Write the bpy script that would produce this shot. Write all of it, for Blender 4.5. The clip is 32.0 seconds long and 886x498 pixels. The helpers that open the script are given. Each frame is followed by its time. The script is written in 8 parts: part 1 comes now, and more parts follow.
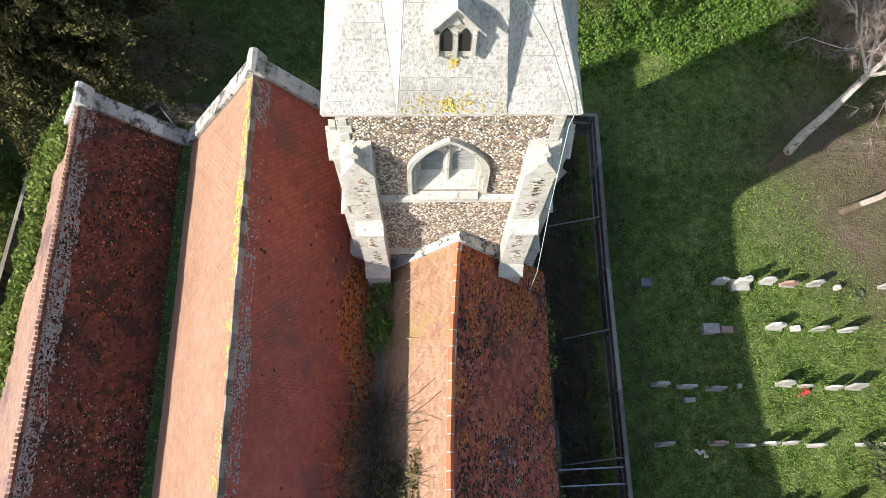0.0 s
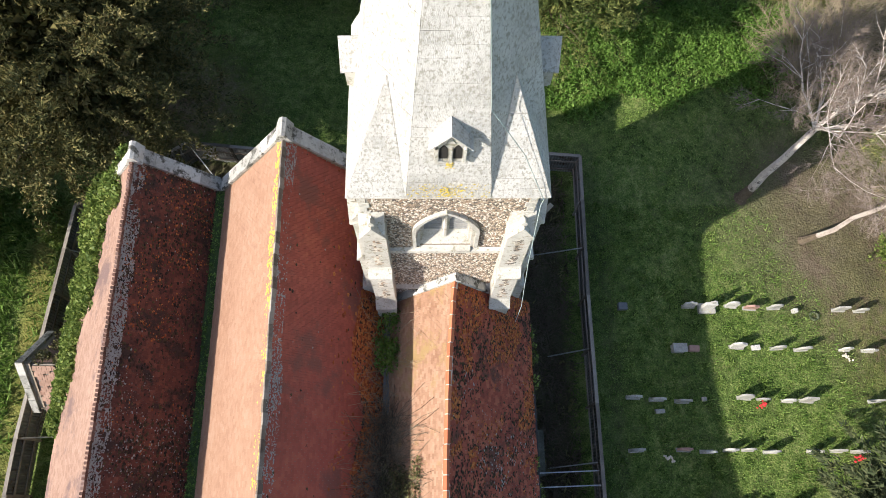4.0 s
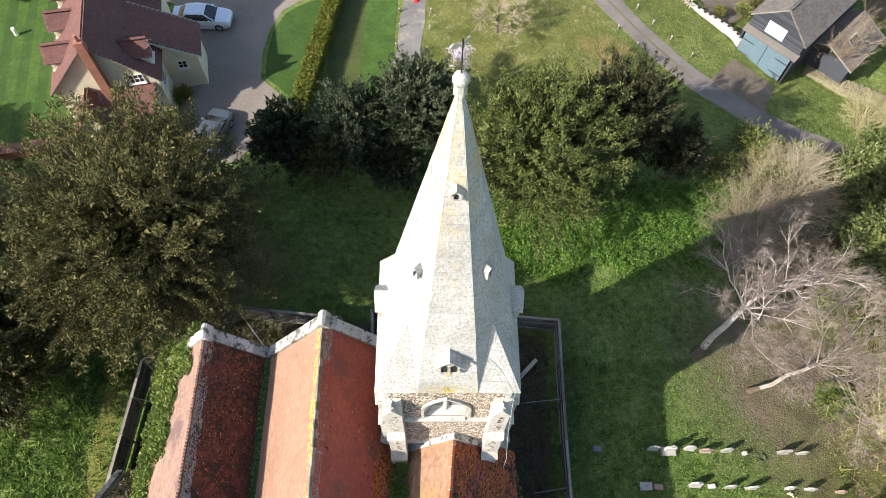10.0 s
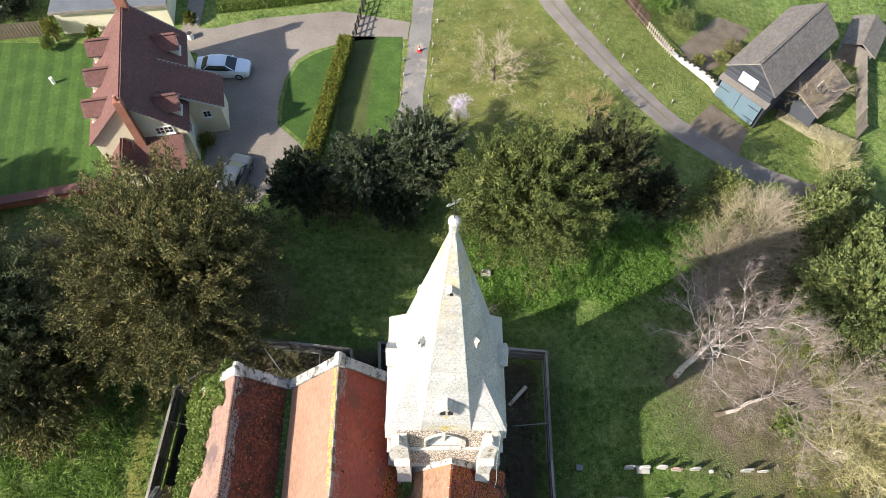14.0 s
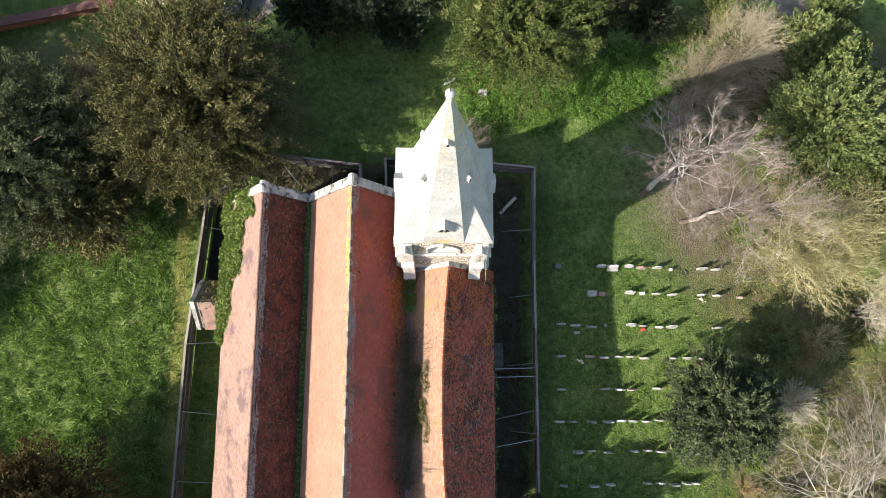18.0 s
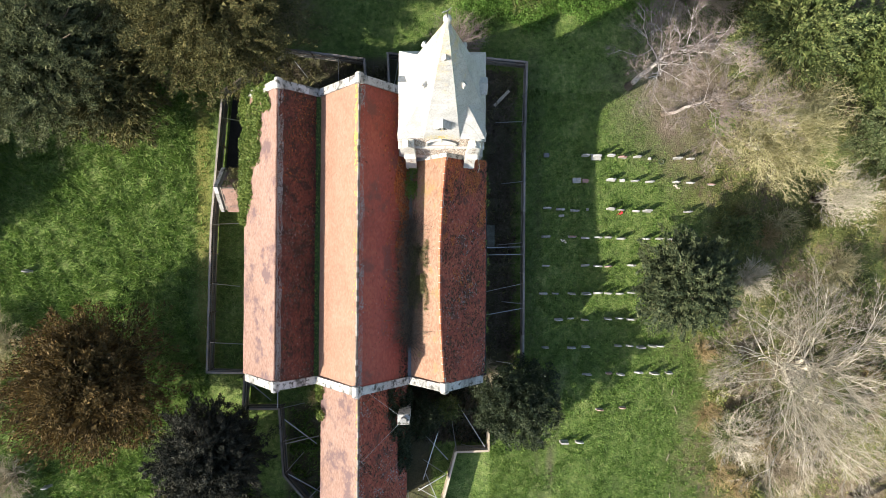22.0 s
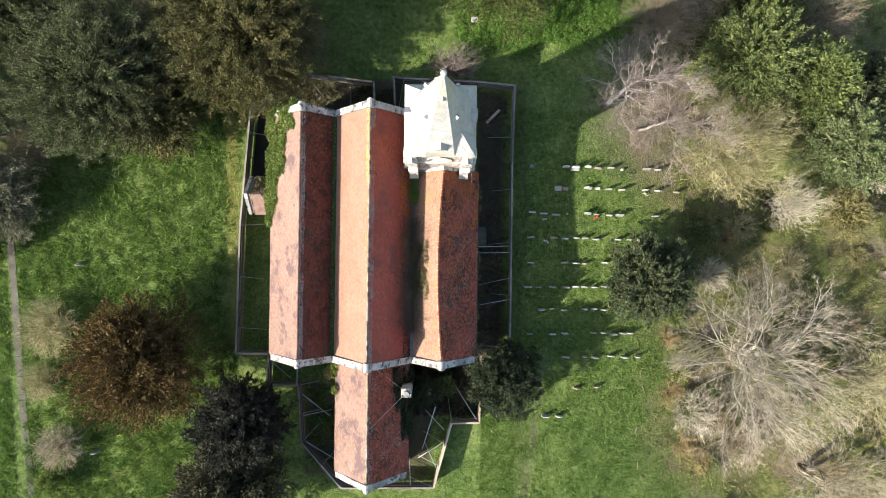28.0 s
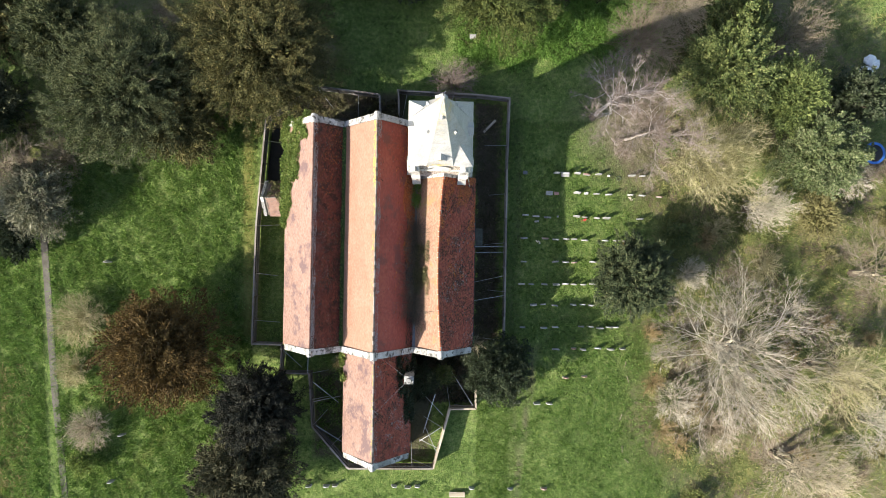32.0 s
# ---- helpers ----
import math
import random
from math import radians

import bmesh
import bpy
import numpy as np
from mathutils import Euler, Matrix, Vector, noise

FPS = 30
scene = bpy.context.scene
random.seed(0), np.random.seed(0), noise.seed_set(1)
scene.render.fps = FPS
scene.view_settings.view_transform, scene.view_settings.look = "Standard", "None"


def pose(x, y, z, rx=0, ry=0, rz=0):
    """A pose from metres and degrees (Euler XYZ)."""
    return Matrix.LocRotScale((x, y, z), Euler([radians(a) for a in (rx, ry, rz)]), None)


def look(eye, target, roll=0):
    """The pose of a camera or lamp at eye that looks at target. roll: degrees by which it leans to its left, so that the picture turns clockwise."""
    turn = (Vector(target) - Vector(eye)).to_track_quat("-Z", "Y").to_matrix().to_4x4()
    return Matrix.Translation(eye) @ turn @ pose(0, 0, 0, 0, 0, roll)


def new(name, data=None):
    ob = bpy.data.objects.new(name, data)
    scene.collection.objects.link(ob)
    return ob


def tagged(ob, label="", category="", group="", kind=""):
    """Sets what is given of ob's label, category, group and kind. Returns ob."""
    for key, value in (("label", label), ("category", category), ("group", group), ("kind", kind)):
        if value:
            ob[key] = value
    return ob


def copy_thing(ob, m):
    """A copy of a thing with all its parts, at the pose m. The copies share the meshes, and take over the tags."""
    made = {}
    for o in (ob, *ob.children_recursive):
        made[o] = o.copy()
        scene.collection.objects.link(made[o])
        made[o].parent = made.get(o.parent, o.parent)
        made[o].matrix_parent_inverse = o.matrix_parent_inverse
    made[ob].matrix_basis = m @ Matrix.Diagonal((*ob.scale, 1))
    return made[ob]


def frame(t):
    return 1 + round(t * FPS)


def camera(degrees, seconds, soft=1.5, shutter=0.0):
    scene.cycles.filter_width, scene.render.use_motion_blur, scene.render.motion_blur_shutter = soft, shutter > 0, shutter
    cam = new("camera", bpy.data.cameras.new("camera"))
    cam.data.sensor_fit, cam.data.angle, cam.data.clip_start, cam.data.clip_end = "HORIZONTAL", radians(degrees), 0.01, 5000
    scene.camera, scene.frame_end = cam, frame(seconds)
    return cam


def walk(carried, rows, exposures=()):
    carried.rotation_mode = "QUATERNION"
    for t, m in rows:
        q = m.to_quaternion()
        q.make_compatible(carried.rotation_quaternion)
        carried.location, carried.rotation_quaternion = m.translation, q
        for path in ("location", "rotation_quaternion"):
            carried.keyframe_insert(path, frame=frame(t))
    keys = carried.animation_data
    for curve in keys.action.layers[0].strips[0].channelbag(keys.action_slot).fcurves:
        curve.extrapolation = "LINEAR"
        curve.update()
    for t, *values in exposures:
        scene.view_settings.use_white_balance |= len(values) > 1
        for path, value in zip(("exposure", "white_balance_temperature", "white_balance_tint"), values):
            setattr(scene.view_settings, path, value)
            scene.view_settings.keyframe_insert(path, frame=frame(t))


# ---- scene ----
cam = camera(65.0, 32.0, soft=0.8)
METRES, EYE, TILT, LEAN, TURN = 43.0, 29.2, -87.7, -1.05, -0.8
ROWS = [
    (0.0, 0.0, 0.0, 0.0, 0.04, 17.0, 0.14),
    (0.5, 0.0002, -0.006, 0.0001, 0.05, 16.99, 0.1),
    (1.0, 0.001, -0.0156, -0.0001, 0.04, 16.97, 0.06),
    (1.5, 0.0016, -0.0264, 0.0002, 0.05, 16.98, 0.02),
    (2.0, 0.0023, -0.0398, 0.001, 0.06, 16.97, -0.03),
    (2.5, 0.0025, -0.0521, 0.0018, 0.06, 16.96, -0.06),
    (3.0, 0.0022, -0.0657, 0.0032, 0.05, 16.95, -0.09),
    (3.5, 0.0019, -0.0786, 0.0044, 0.04, 16.94, -0.13),
    (5.5, 0.0024, -0.1386, 0.0089, 0.06, 16.25, -0.29),
    (6.0, 0.0025, -0.1532, 0.0094, 0.07, 16.33, -0.34),
    (6.5, 0.0023, -0.1682, 0.0098, 0.1, 17.58, -0.39),
    (7.0, 0.0024, -0.183, 0.0103, 0.12, 18.7, -0.44),
    (7.5, 0.0023, -0.1986, 0.011, 0.14, 19.82, -0.47),
    (8.0, 0.0028, -0.2143, 0.0118, 0.17, 20.92, -0.51),
    (8.5, 0.0034, -0.2298, 0.0125, 0.2, 22.03, -0.54),
    (9.0, 0.0037, -0.2455, 0.0131, 0.21, 23.12, -0.57),
    (9.5, 0.0039, -0.2614, 0.0139, 0.24, 24.21, -0.6),
    (10.0, 0.0043, -0.2772, 0.0144, 0.25, 25.28, -0.64),
    (10.5, 0.0046, -0.2933, 0.0147, 0.25, 25.47, -0.66),
    (11.0, 0.0046, -0.3093, 0.0151, 0.25, 25.45, -0.67),
    (11.5, 0.0051, -0.3257, 0.0159, 0.26, 25.4, -0.69),
    (12.0, 0.0053, -0.3421, 0.0167, 0.28, 25.37, -0.71),
    (12.5, 0.0058, -0.3587, 0.0175, 0.27, 25.35, -0.73),
    (13.0, 0.0062, -0.3755, 0.0182, 0.27, 25.34, -0.76),
    (13.5, 0.0062, -0.3922, 0.0185, 0.27, 25.36, -0.78),
    (15.5, 0.0093, -0.4597, 0.0194, 0.37, 24.31, -0.85),
    (16.0, 0.0097, -0.476, 0.0198, 0.37, 21.09, -0.89),
    (16.5, 0.0097, -0.4921, 0.0201, 0.36, 17.77, -0.92),
    (17.0, 0.0097, -0.5089, 0.0212, 0.33, 14.56, -0.97),
    (17.5, 0.0095, -0.5255, 0.0219, 0.29, 11.41, -0.99),
    (18.0, 0.0096, -0.5423, 0.0234, 0.27, 8.2, -1.04),
    (18.5, 0.0099, -0.5578, 0.0243, 0.25, 5.23, -1.04),
    (19.0, 0.0105, -0.5754, 0.0237, 0.24, 1.94, -1.09),
    (19.5, 0.0096, -0.5915, 0.0252, 0.19, -1.05, -1.12),
    (20.0, 0.01, -0.6075, 0.0244, 0.18, -1.58, -1.17),
    (20.5, 0.0101, -0.6222, 0.0252, 0.16, -1.62, -1.18),
    (21.0, 0.0102, -0.6392, 0.026, 0.15, -1.66, -1.2),
    (21.5, 0.0106, -0.6542, 0.0269, 0.15, -1.69, -1.22),
    (22.0, 0.0111, -0.6716, 0.0276, 0.15, -1.74, -1.26),
    (22.5, 0.0118, -0.6869, 0.0285, 0.15, -1.79, -1.28),
    (23.0, 0.0124, -0.7045, 0.0294, 0.16, -1.83, -1.31),
    (23.5, 0.013, -0.7201, 0.0303, 0.16, -1.85, -1.34),
    (24.0, 0.0137, -0.7381, 0.0309, 0.17, -1.85, -1.37),
    (24.5, 0.0144, -0.7538, 0.0316, 0.17, -1.86, -1.39),
    (25.0, 0.0147, -0.7716, 0.0324, 0.17, -1.87, -1.42),
    (25.5, 0.0143, -0.7871, 0.0322, 0.16, -1.85, -1.45),
    (27.5, 0.0155, -0.8533, 0.037, 0.17, -2.0, -1.56),
    (28.0, 0.0157, -0.8706, 0.0376, 0.16, -2.0, -1.59),
    (28.5, 0.0159, -0.8854, 0.0379, 0.17, -2.01, -1.62),
    (29.0, 0.0161, -0.9022, 0.0386, 0.17, -2.01, -1.65),
    (29.5, 0.0164, -0.9168, 0.0392, 0.18, -2.02, -1.67),
    (30.0, 0.0164, -0.9337, 0.0401, 0.18, -2.03, -1.7),
    (30.5, 0.0167, -0.9486, 0.0408, 0.19, -2.04, -1.72),
    (31.0, 0.0172, -0.9656, 0.0416, 0.21, -2.05, -1.75),
    (31.5, 0.0178, -0.9808, 0.0427, 0.22, -2.08, -1.79),
    (32.0, 0.0183, -0.9983, 0.0437, 0.24, -2.09, -1.82),
]
walk(cam, [(t, pose(0, 0, EYE, TILT, LEAN, TURN) @ pose(METRES * x, METRES * y, METRES * z, 90 + pitch, roll, yaw)) for t, x, y, z, yaw, pitch, roll in ROWS], exposures=((0, 0.79), (4, 0.75), (9, 0.84), (20, 0.95), (32, 1.0)))

# ---- world and sun ----
SUN_EL, SUN_DIR = 34.4, 28.5            # degrees; shadows run SUN_DIR north of east
world = bpy.data.worlds.new("sky")
scene.world = world
world.use_nodes = True
wn = world.node_tree.nodes
sky = wn.new("ShaderNodeTexSky")
sky.sky_type, sky.sun_disc = "NISHITA", False
sky.sun_elevation, sky.sun_rotation = radians(SUN_EL), radians(270 - SUN_DIR)
sky.air_density, sky.dust_density, sky.ozone_density = 1.0, 1.5, 1.0
wn["Background"].inputs["Strength"].default_value = 0.14
world.node_tree.links.new(sky.outputs[0], wn["Background"].inputs["Color"])
sun_data = bpy.data.lights.new("sun", "SUN")
sun_data.energy, sun_data.angle, sun_data.color = 5.0, radians(0.6), (1.0, 0.94, 0.855)
sun = new("sun", sun_data)
sun_from = Vector((-math.cos(radians(SUN_DIR)) * math.cos(radians(SUN_EL)), -math.sin(radians(SUN_DIR)) * math.cos(radians(SUN_EL)), math.sin(radians(SUN_EL))))
sun.matrix_world = look(sun_from * 120, (0, 0, 0))

# ---- small builders ----
rnd = random.Random(7)
rng = np.random.default_rng(7)


def ground_z(x, y):
    """The lie of the land: level round the church, falling away to the east."""
    x = min(x, 34.0)
    return -0.14 * math.log1p(math.exp(x - 13.0)) - 0.10 * math.log1p(math.exp(x - 22.0))


def ground_zs(x, y):
    x = np.minimum(x, 34.0)
    return -0.14 * np.log1p(np.exp(x - 13.0)) - 0.10 * np.log1p(np.exp(x - 22.0))


def surface(name, colors, big=0.6, fine=9.0, rough=0.85, bump=0.25, bump_size=30.0, vary=0.0, by="", metal=0.0, stain=None, stain_size=1.2, stain_amount=0.5, gloss=0.4, stretch=(1, 1, 1), lichen=False):
    """A weathered surface: two scales of noise between colours, an optional third stain colour, fine relief, and a tone that differs from piece to piece."""
    m = bpy.data.materials.new(name)
    m.use_nodes = True
    n, l = m.node_tree.nodes, m.node_tree.links
    b = n["Principled BSDF"]
    geo = n.new("ShaderNodeNewGeometry")
    mp = n.new("ShaderNodeMapping")
    mp.inputs["Scale"].default_value = stretch
    l.new(geo.outputs["Position"], mp.inputs["Vector"])

    def noise_at(size, detail=4.0, rough_n=0.6):
        t = n.new("ShaderNodeTexNoise")
        t.inputs["Scale"].default_value, t.inputs["Detail"].default_value, t.inputs["Roughness"].default_value = size, detail, rough_n
        l.new(mp.outputs[0], t.inputs["Vector"])
        return t.outputs["Fac"]

    def mathop(op, a, c):
        t = n.new("ShaderNodeMath")
        t.operation = op
        for k, v in enumerate((a, c)):
            if hasattr(v, "links"):
                l.new(v, t.inputs[k])
            else:
                t.inputs[k].default_value = v
        return t.outputs[0]

    mix = mathop("ADD", mathop("MULTIPLY", noise_at(big), 0.55), mathop("MULTIPLY", noise_at(fine, 3.0), 0.45))
    if by:
        src = n.new("ShaderNodeObjectInfo").outputs["Random"]
        if by == "island":
            src = mathop("FRACT", mathop("ADD", src, geo.outputs["Random Per Island"]), 0.0)
        mix = mathop("ADD", mathop("MULTIPLY", mix, 1.0 - vary), mathop("MULTIPLY", mathop("ADD", mathop("MULTIPLY", src, 0.8), 0.1), vary))
    ramp = n.new("ShaderNodeValToRGB")
    k = len(colors)
    while len(ramp.color_ramp.elements) < k:
        ramp.color_ramp.elements.new(0.5)
    for i, c in enumerate(colors):
        e = ramp.color_ramp.elements[i]
        e.position = 0.3 + 0.4 * i / max(1, k - 1)
        e.color = (*c, 1)
    l.new(mix, ramp.inputs[0])
    out = ramp.outputs[0]
    if stain:
        st = n.new("ShaderNodeValToRGB")
        st.color_ramp.elements[0].position, st.color_ramp.elements[1].position = 0.62 - 0.25 * stain_amount, 0.70 - 0.22 * stain_amount
        l.new(noise_at(stain_size, 6.0, 0.7), st.inputs[0])
        mx = n.new("ShaderNodeMixRGB")
        l.new(st.outputs[0], mx.inputs[0])
        l.new(out, mx.inputs[1])
        mx.inputs[2].default_value = (*stain, 1)
        out = mx.outputs[0]
    if lichen:  # yellow lichen, thicker on the higher stones
        sep = n.new("ShaderNodeSeparateXYZ")
        l.new(geo.outputs["Position"], sep.inputs[0])
        high = n.new("ShaderNodeMapRange")
        high.inputs[1].default_value, high.inputs[2].default_value, high.inputs[3].default_value, high.inputs[4].default_value = 21.0, 29.5, -0.16, 0.08
        l.new(sep.outputs["Z"], high.inputs[0])
        patchy = mathop("ADD", mathop("MULTIPLY", noise_at(1.1, 6.0, 0.7), 0.7), mathop("MULTIPLY", noise_at(5.0, 4.0, 0.7), 0.3))
        lr = n.new("ShaderNodeValToRGB")
        lr.color_ramp.elements[0].position, lr.color_ramp.elements[1].position = 0.48, 0.62
        l.new(mathop("ADD", patchy, high.outputs[0]), lr.inputs[0])
        mx = n.new("ShaderNodeMixRGB")
        l.new(mathop("MULTIPLY", lr.outputs[0], 0.6), mx.inputs[0])
        l.new(out, mx.inputs[1])
        mx.inputs[2].default_value = (0.58, 0.45, 0.20, 1)
        out = mx.outputs[0]
    l.new(out, b.inputs["Base Color"])
    b.inputs["Roughness"].default_value, b.inputs["Metallic"].default_value = rough, metal
    b.inputs["Specular IOR Level"].default_value = gloss
    if bump:
        bp = n.new("ShaderNodeBump")
        bp.inputs["Strength"].default_value, bp.inputs["Distance"].default_value = bump, 0.05
        l.new(noise_at(bump_size, 3.0), bp.inputs["Height"])
        l.new(bp.outputs[0], b.inputs["Normal"])
    return m


def leafy(name, colors, rough=0.55, lit=0.15, size=0.5):
    """Leaves: a tone of their own on each leaf, patches over the crown, and some light let through."""
    m = surface(name, [(c[0] * 1.06, c[1], c[2] * 1.2) for c in colors], big=size, fine=3.0, rough=rough, bump=0.0, vary=0.42, by="island", gloss=0.14)
    n, l = m.node_tree.nodes, m.node_tree.links
    b, out = n["Principled BSDF"], n["Material Output"]
    tr = n.new("ShaderNodeBsdfTranslucent")
    l.new(b.inputs["Base Color"].links[0].from_socket, tr.inputs["Color"])
    mx = n.new("ShaderNodeMixShader")
    mx.inputs[0].default_value = lit
    l.new(b.outputs[0], mx.inputs[1])
    l.new(tr.outputs[0], mx.inputs[2])
    l.new(mx.outputs[0], out.inputs["Surface"])
    return m


def mesh_from(name, verts, faces, material, smooth=False):
    me = bpy.data.meshes.new(name)
    me.from_pydata(verts, [], faces)
    me.materials.append(material)
    if smooth:
        me.polygons.foreach_set("use_smooth", [True] * len(me.polygons))
    return me


def fast_mesh(name, v, quads, material):
    """A mesh from an array of vertices and an array of faces, all with as many corners."""
    me = bpy.data.meshes.new(name)
    v, quads = np.asarray(v, dtype=np.float32), np.asarray(quads, dtype=np.int32)
    me.vertices.add(len(v))
    me.vertices.foreach_set("co", v.ravel())
    me.loops.add(quads.size)
    me.loops.foreach_set("vertex_index", quads.ravel())
    me.polygons.add(len(quads))
    k = quads.shape[1]
    me.polygons.foreach_set("loop_start", np.arange(0, quads.size, k, dtype=np.int32))
    me.update(calc_edges=True)
    me.shade_flat()
    me.materials.append(material)
    return me


def part(name, shape, material, parent=None, label="", kind=""):
    """One mesh object under a thing or a part, from a bmesh or a mesh."""
    if isinstance(shape, bmesh.types.BMesh):
        me = bpy.data.meshes.new(name)
        bmesh.ops.recalc_face_normals(shape, faces=shape.faces)
        shape.to_mesh(me)
        shape.free()
        me.materials.append(material)
    else:
        me = shape
    ob = new(name, me)
    ob.parent = parent
    return tagged(ob, label=label, kind=kind)


def thing(name, m, label, category, group="", kind=""):
    ob = new(name)
    ob.empty_display_size = 0.2
    ob.matrix_basis = m
    return tagged(ob, label, category, group, kind)


def bm_box(bm, x0, x1, y0, y1, z0, z1, bevel=0.0):
    vs = [bm.verts.new((x, y, z)) for x in (x0, x1) for y in (y0, y1) for z in (z0, z1)]
    fs = [bm.faces.new([vs[i] for i in f]) for f in ((0, 1, 3, 2), (4, 6, 7, 5), (0, 4, 5, 1), (2, 3, 7, 6), (0, 2, 6, 4), (1, 5, 7, 3))]
    if bevel:
        es = list({e for f in fs for e in f.edges})
        bmesh.ops.bevel(bm, geom=es, offset=bevel, segments=1, affect="EDGES")
    return bm


def box(x0, x1, y0, y1, z0, z1, bevel=0.0):
    return bm_box(bmesh.new(), x0, x1, y0, y1, z0, z1, bevel)


def bm_prism(bm, pts, along, a0, a1):
    """A flat outline drawn out along an axis: 'x' takes (y, z) pairs, 'y' (x, z), 'z' (x, y)."""
    def at(p, a):
        return {"x": (a, p[0], p[1]), "y": (p[0], a, p[1]), "z": (p[0], p[1], a)}[along]
    lo, hi = [bm.verts.new(at(p, a0)) for p in pts], [bm.verts.new(at(p, a1)) for p in pts]
    bm.faces.new(lo)
    bm.faces.new(hi[::-1])
    for i in range(len(pts)):
        j = (i + 1) % len(pts)
        bm.faces.new((lo[i], hi[i], hi[j], lo[j]))
    return bm


def prism(pts, along, a0, a1):
    return bm_prism(bmesh.new(), pts, along, a0, a1)


def bm_beam(bm, a, b, w, h=None, sides=4):
    """A bar from a to b."""
    a, b = Vector(a), Vector(b)
    q = (b - a).to_track_quat("Z", "Y")
    h = h or w
    rings = []
    for p in (a, b):
        ring = []
        for k in range(sides):
            t = 2 * math.pi * (k + 0.5) / sides
            f = 1.4142 if sides == 4 else 1.0
            ring.append(bm.verts.new(p + q @ Vector((math.cos(t) * w / 2 * f, math.sin(t) * h / 2 * f, 0))))
        rings.append(ring)
    for k in range(sides):
        j = (k + 1) % sides
        bm.faces.new((rings[0][k], rings[0][j], rings[1][j], rings[1][k]))
    bm.faces.new(rings[0][::-1])
    bm.faces.new(rings[1])
    return bm


def beam(a, b, w, h=None, sides=4):
    return bm_beam(bmesh.new(), a, b, w, h, sides)


# ---- materials ----
STONE = surface("limestone", [(0.3196, 0.2961, 0.2473), (0.4888, 0.4653, 0.4171), (0.5922, 0.5734, 0.5335)], 1.6, 18, 0.9, 0.45, 50, stain=(0.27, 0.25, 0.18), stain_size=6.0, stain_amount=0.26)
SPIRE = surface("spire_stone", [(0.3162, 0.3055, 0.2842), (0.4929, 0.4794, 0.4557), (0.5952, 0.5828, 0.5635)], 0.9, 14, 0.85, 0.5, 60, vary=0.10, by="island", stain=(0.31, 0.295, 0.26), stain_size=15.0, stain_amount=0.47, lichen=True, stretch=(1, 1, 0.6))
COPING = surface("coping_stone", [(0.20, 0.195, 0.175), (0.40, 0.39, 0.36), (0.58, 0.57, 0.54)], 1.5, 10, 0.9, 0.3, 30, vary=0.35, by="object", stain=(0.075, 0.072, 0.06), stain_size=2.2, stain_amount=0.42)
FLINT = surface("flint_mortar", [(0.20, 0.16, 0.12), (0.34, 0.28, 0.21)], 2.0, 20, 0.9, 0.4, 50)
FLINTS = surface("flint_cobbles", [(0.10, 0.085, 0.07), (0.30, 0.20, 0.13), (0.42, 0.34, 0.25), (0.62, 0.57, 0.49)], 3.0, 20, 0.5, 0.2, 50, vary=0.85, by="island")
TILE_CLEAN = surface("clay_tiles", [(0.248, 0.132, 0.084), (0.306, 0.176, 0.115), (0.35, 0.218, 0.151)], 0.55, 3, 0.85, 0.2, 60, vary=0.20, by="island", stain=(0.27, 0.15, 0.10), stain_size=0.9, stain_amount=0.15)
TILE_PALE = surface("pale_clay_tiles", [(0.205, 0.118, 0.086), (0.278, 0.172, 0.129), (0.332, 0.217, 0.166)], 0.4, 4, 0.85, 0.2, 60, vary=0.28, by="island", stain=(0.155, 0.10, 0.09), stain_size=0.55, stain_amount=0.42)
# East-slope tile colours: weathered clay, darkened further for those slopes' shade.
TILE_RED = surface("red_shaded_tiles", [(0.22, 0.057, 0.036), (0.31, 0.075, 0.050), (0.39, 0.112, 0.064)], 0.35, 3, 0.8, 0.2, 60, vary=0.22, by="island", stain=(0.20, 0.07, 0.05), stain_size=0.45, stain_amount=0.38)
TILE_SHADED = surface("weathered_shaded_tiles", [(0.072, 0.027, 0.019), (0.135, 0.042, 0.027), (0.215, 0.072, 0.044)], 0.6, 3, 0.9, 0.3, 60, vary=0.3, by="island", stain=(0.05, 0.026, 0.019), stain_size=1.1, stain_amount=0.42)
TILE_EAST = surface("mossed_shaded_tiles", [(0.19, 0.046, 0.030), (0.295, 0.072, 0.043), (0.40, 0.125, 0.07)], 0.6, 4, 0.9, 0.3, 60, vary=0.4, by="island", stain=(0.13, 0.05, 0.035), stain_size=1.0, stain_amount=0.35)
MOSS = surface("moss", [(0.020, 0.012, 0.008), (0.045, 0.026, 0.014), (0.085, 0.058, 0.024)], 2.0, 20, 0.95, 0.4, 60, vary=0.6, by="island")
GUTTER_MOSS = surface("gutter_moss", [(0.02, 0.03, 0.012), (0.045, 0.075, 0.02), (0.08, 0.12, 0.03)], 1.5, 12, 0.95, 0.4, 50)
LICHEN_Y = surface("yellow_lichen", [(0.46, 0.34, 0.05), (0.60, 0.47, 0.11)], 3, 20, 0.95, 0.3, 60)
LICHEN_G = surface("grey_lichen", [(0.22, 0.21, 0.19), (0.38, 0.37, 0.35)], 3, 20, 0.95, 0.3, 60)
RIDGE_DARK = surface("ridge_tile", [(0.085, 0.062, 0.05), (0.17, 0.14, 0.115), (0.32, 0.29, 0.26)], 2, 12, 0.9, 0.3, 50, vary=0.4, by="object")
RIDGE_CREST = surface("crested_ridge_tile", [(0.06, 0.035, 0.028), (0.12, 0.06, 0.045), (0.2, 0.13, 0.11)], 2, 12, 0.9, 0.3, 50, vary=0.4, by="object")
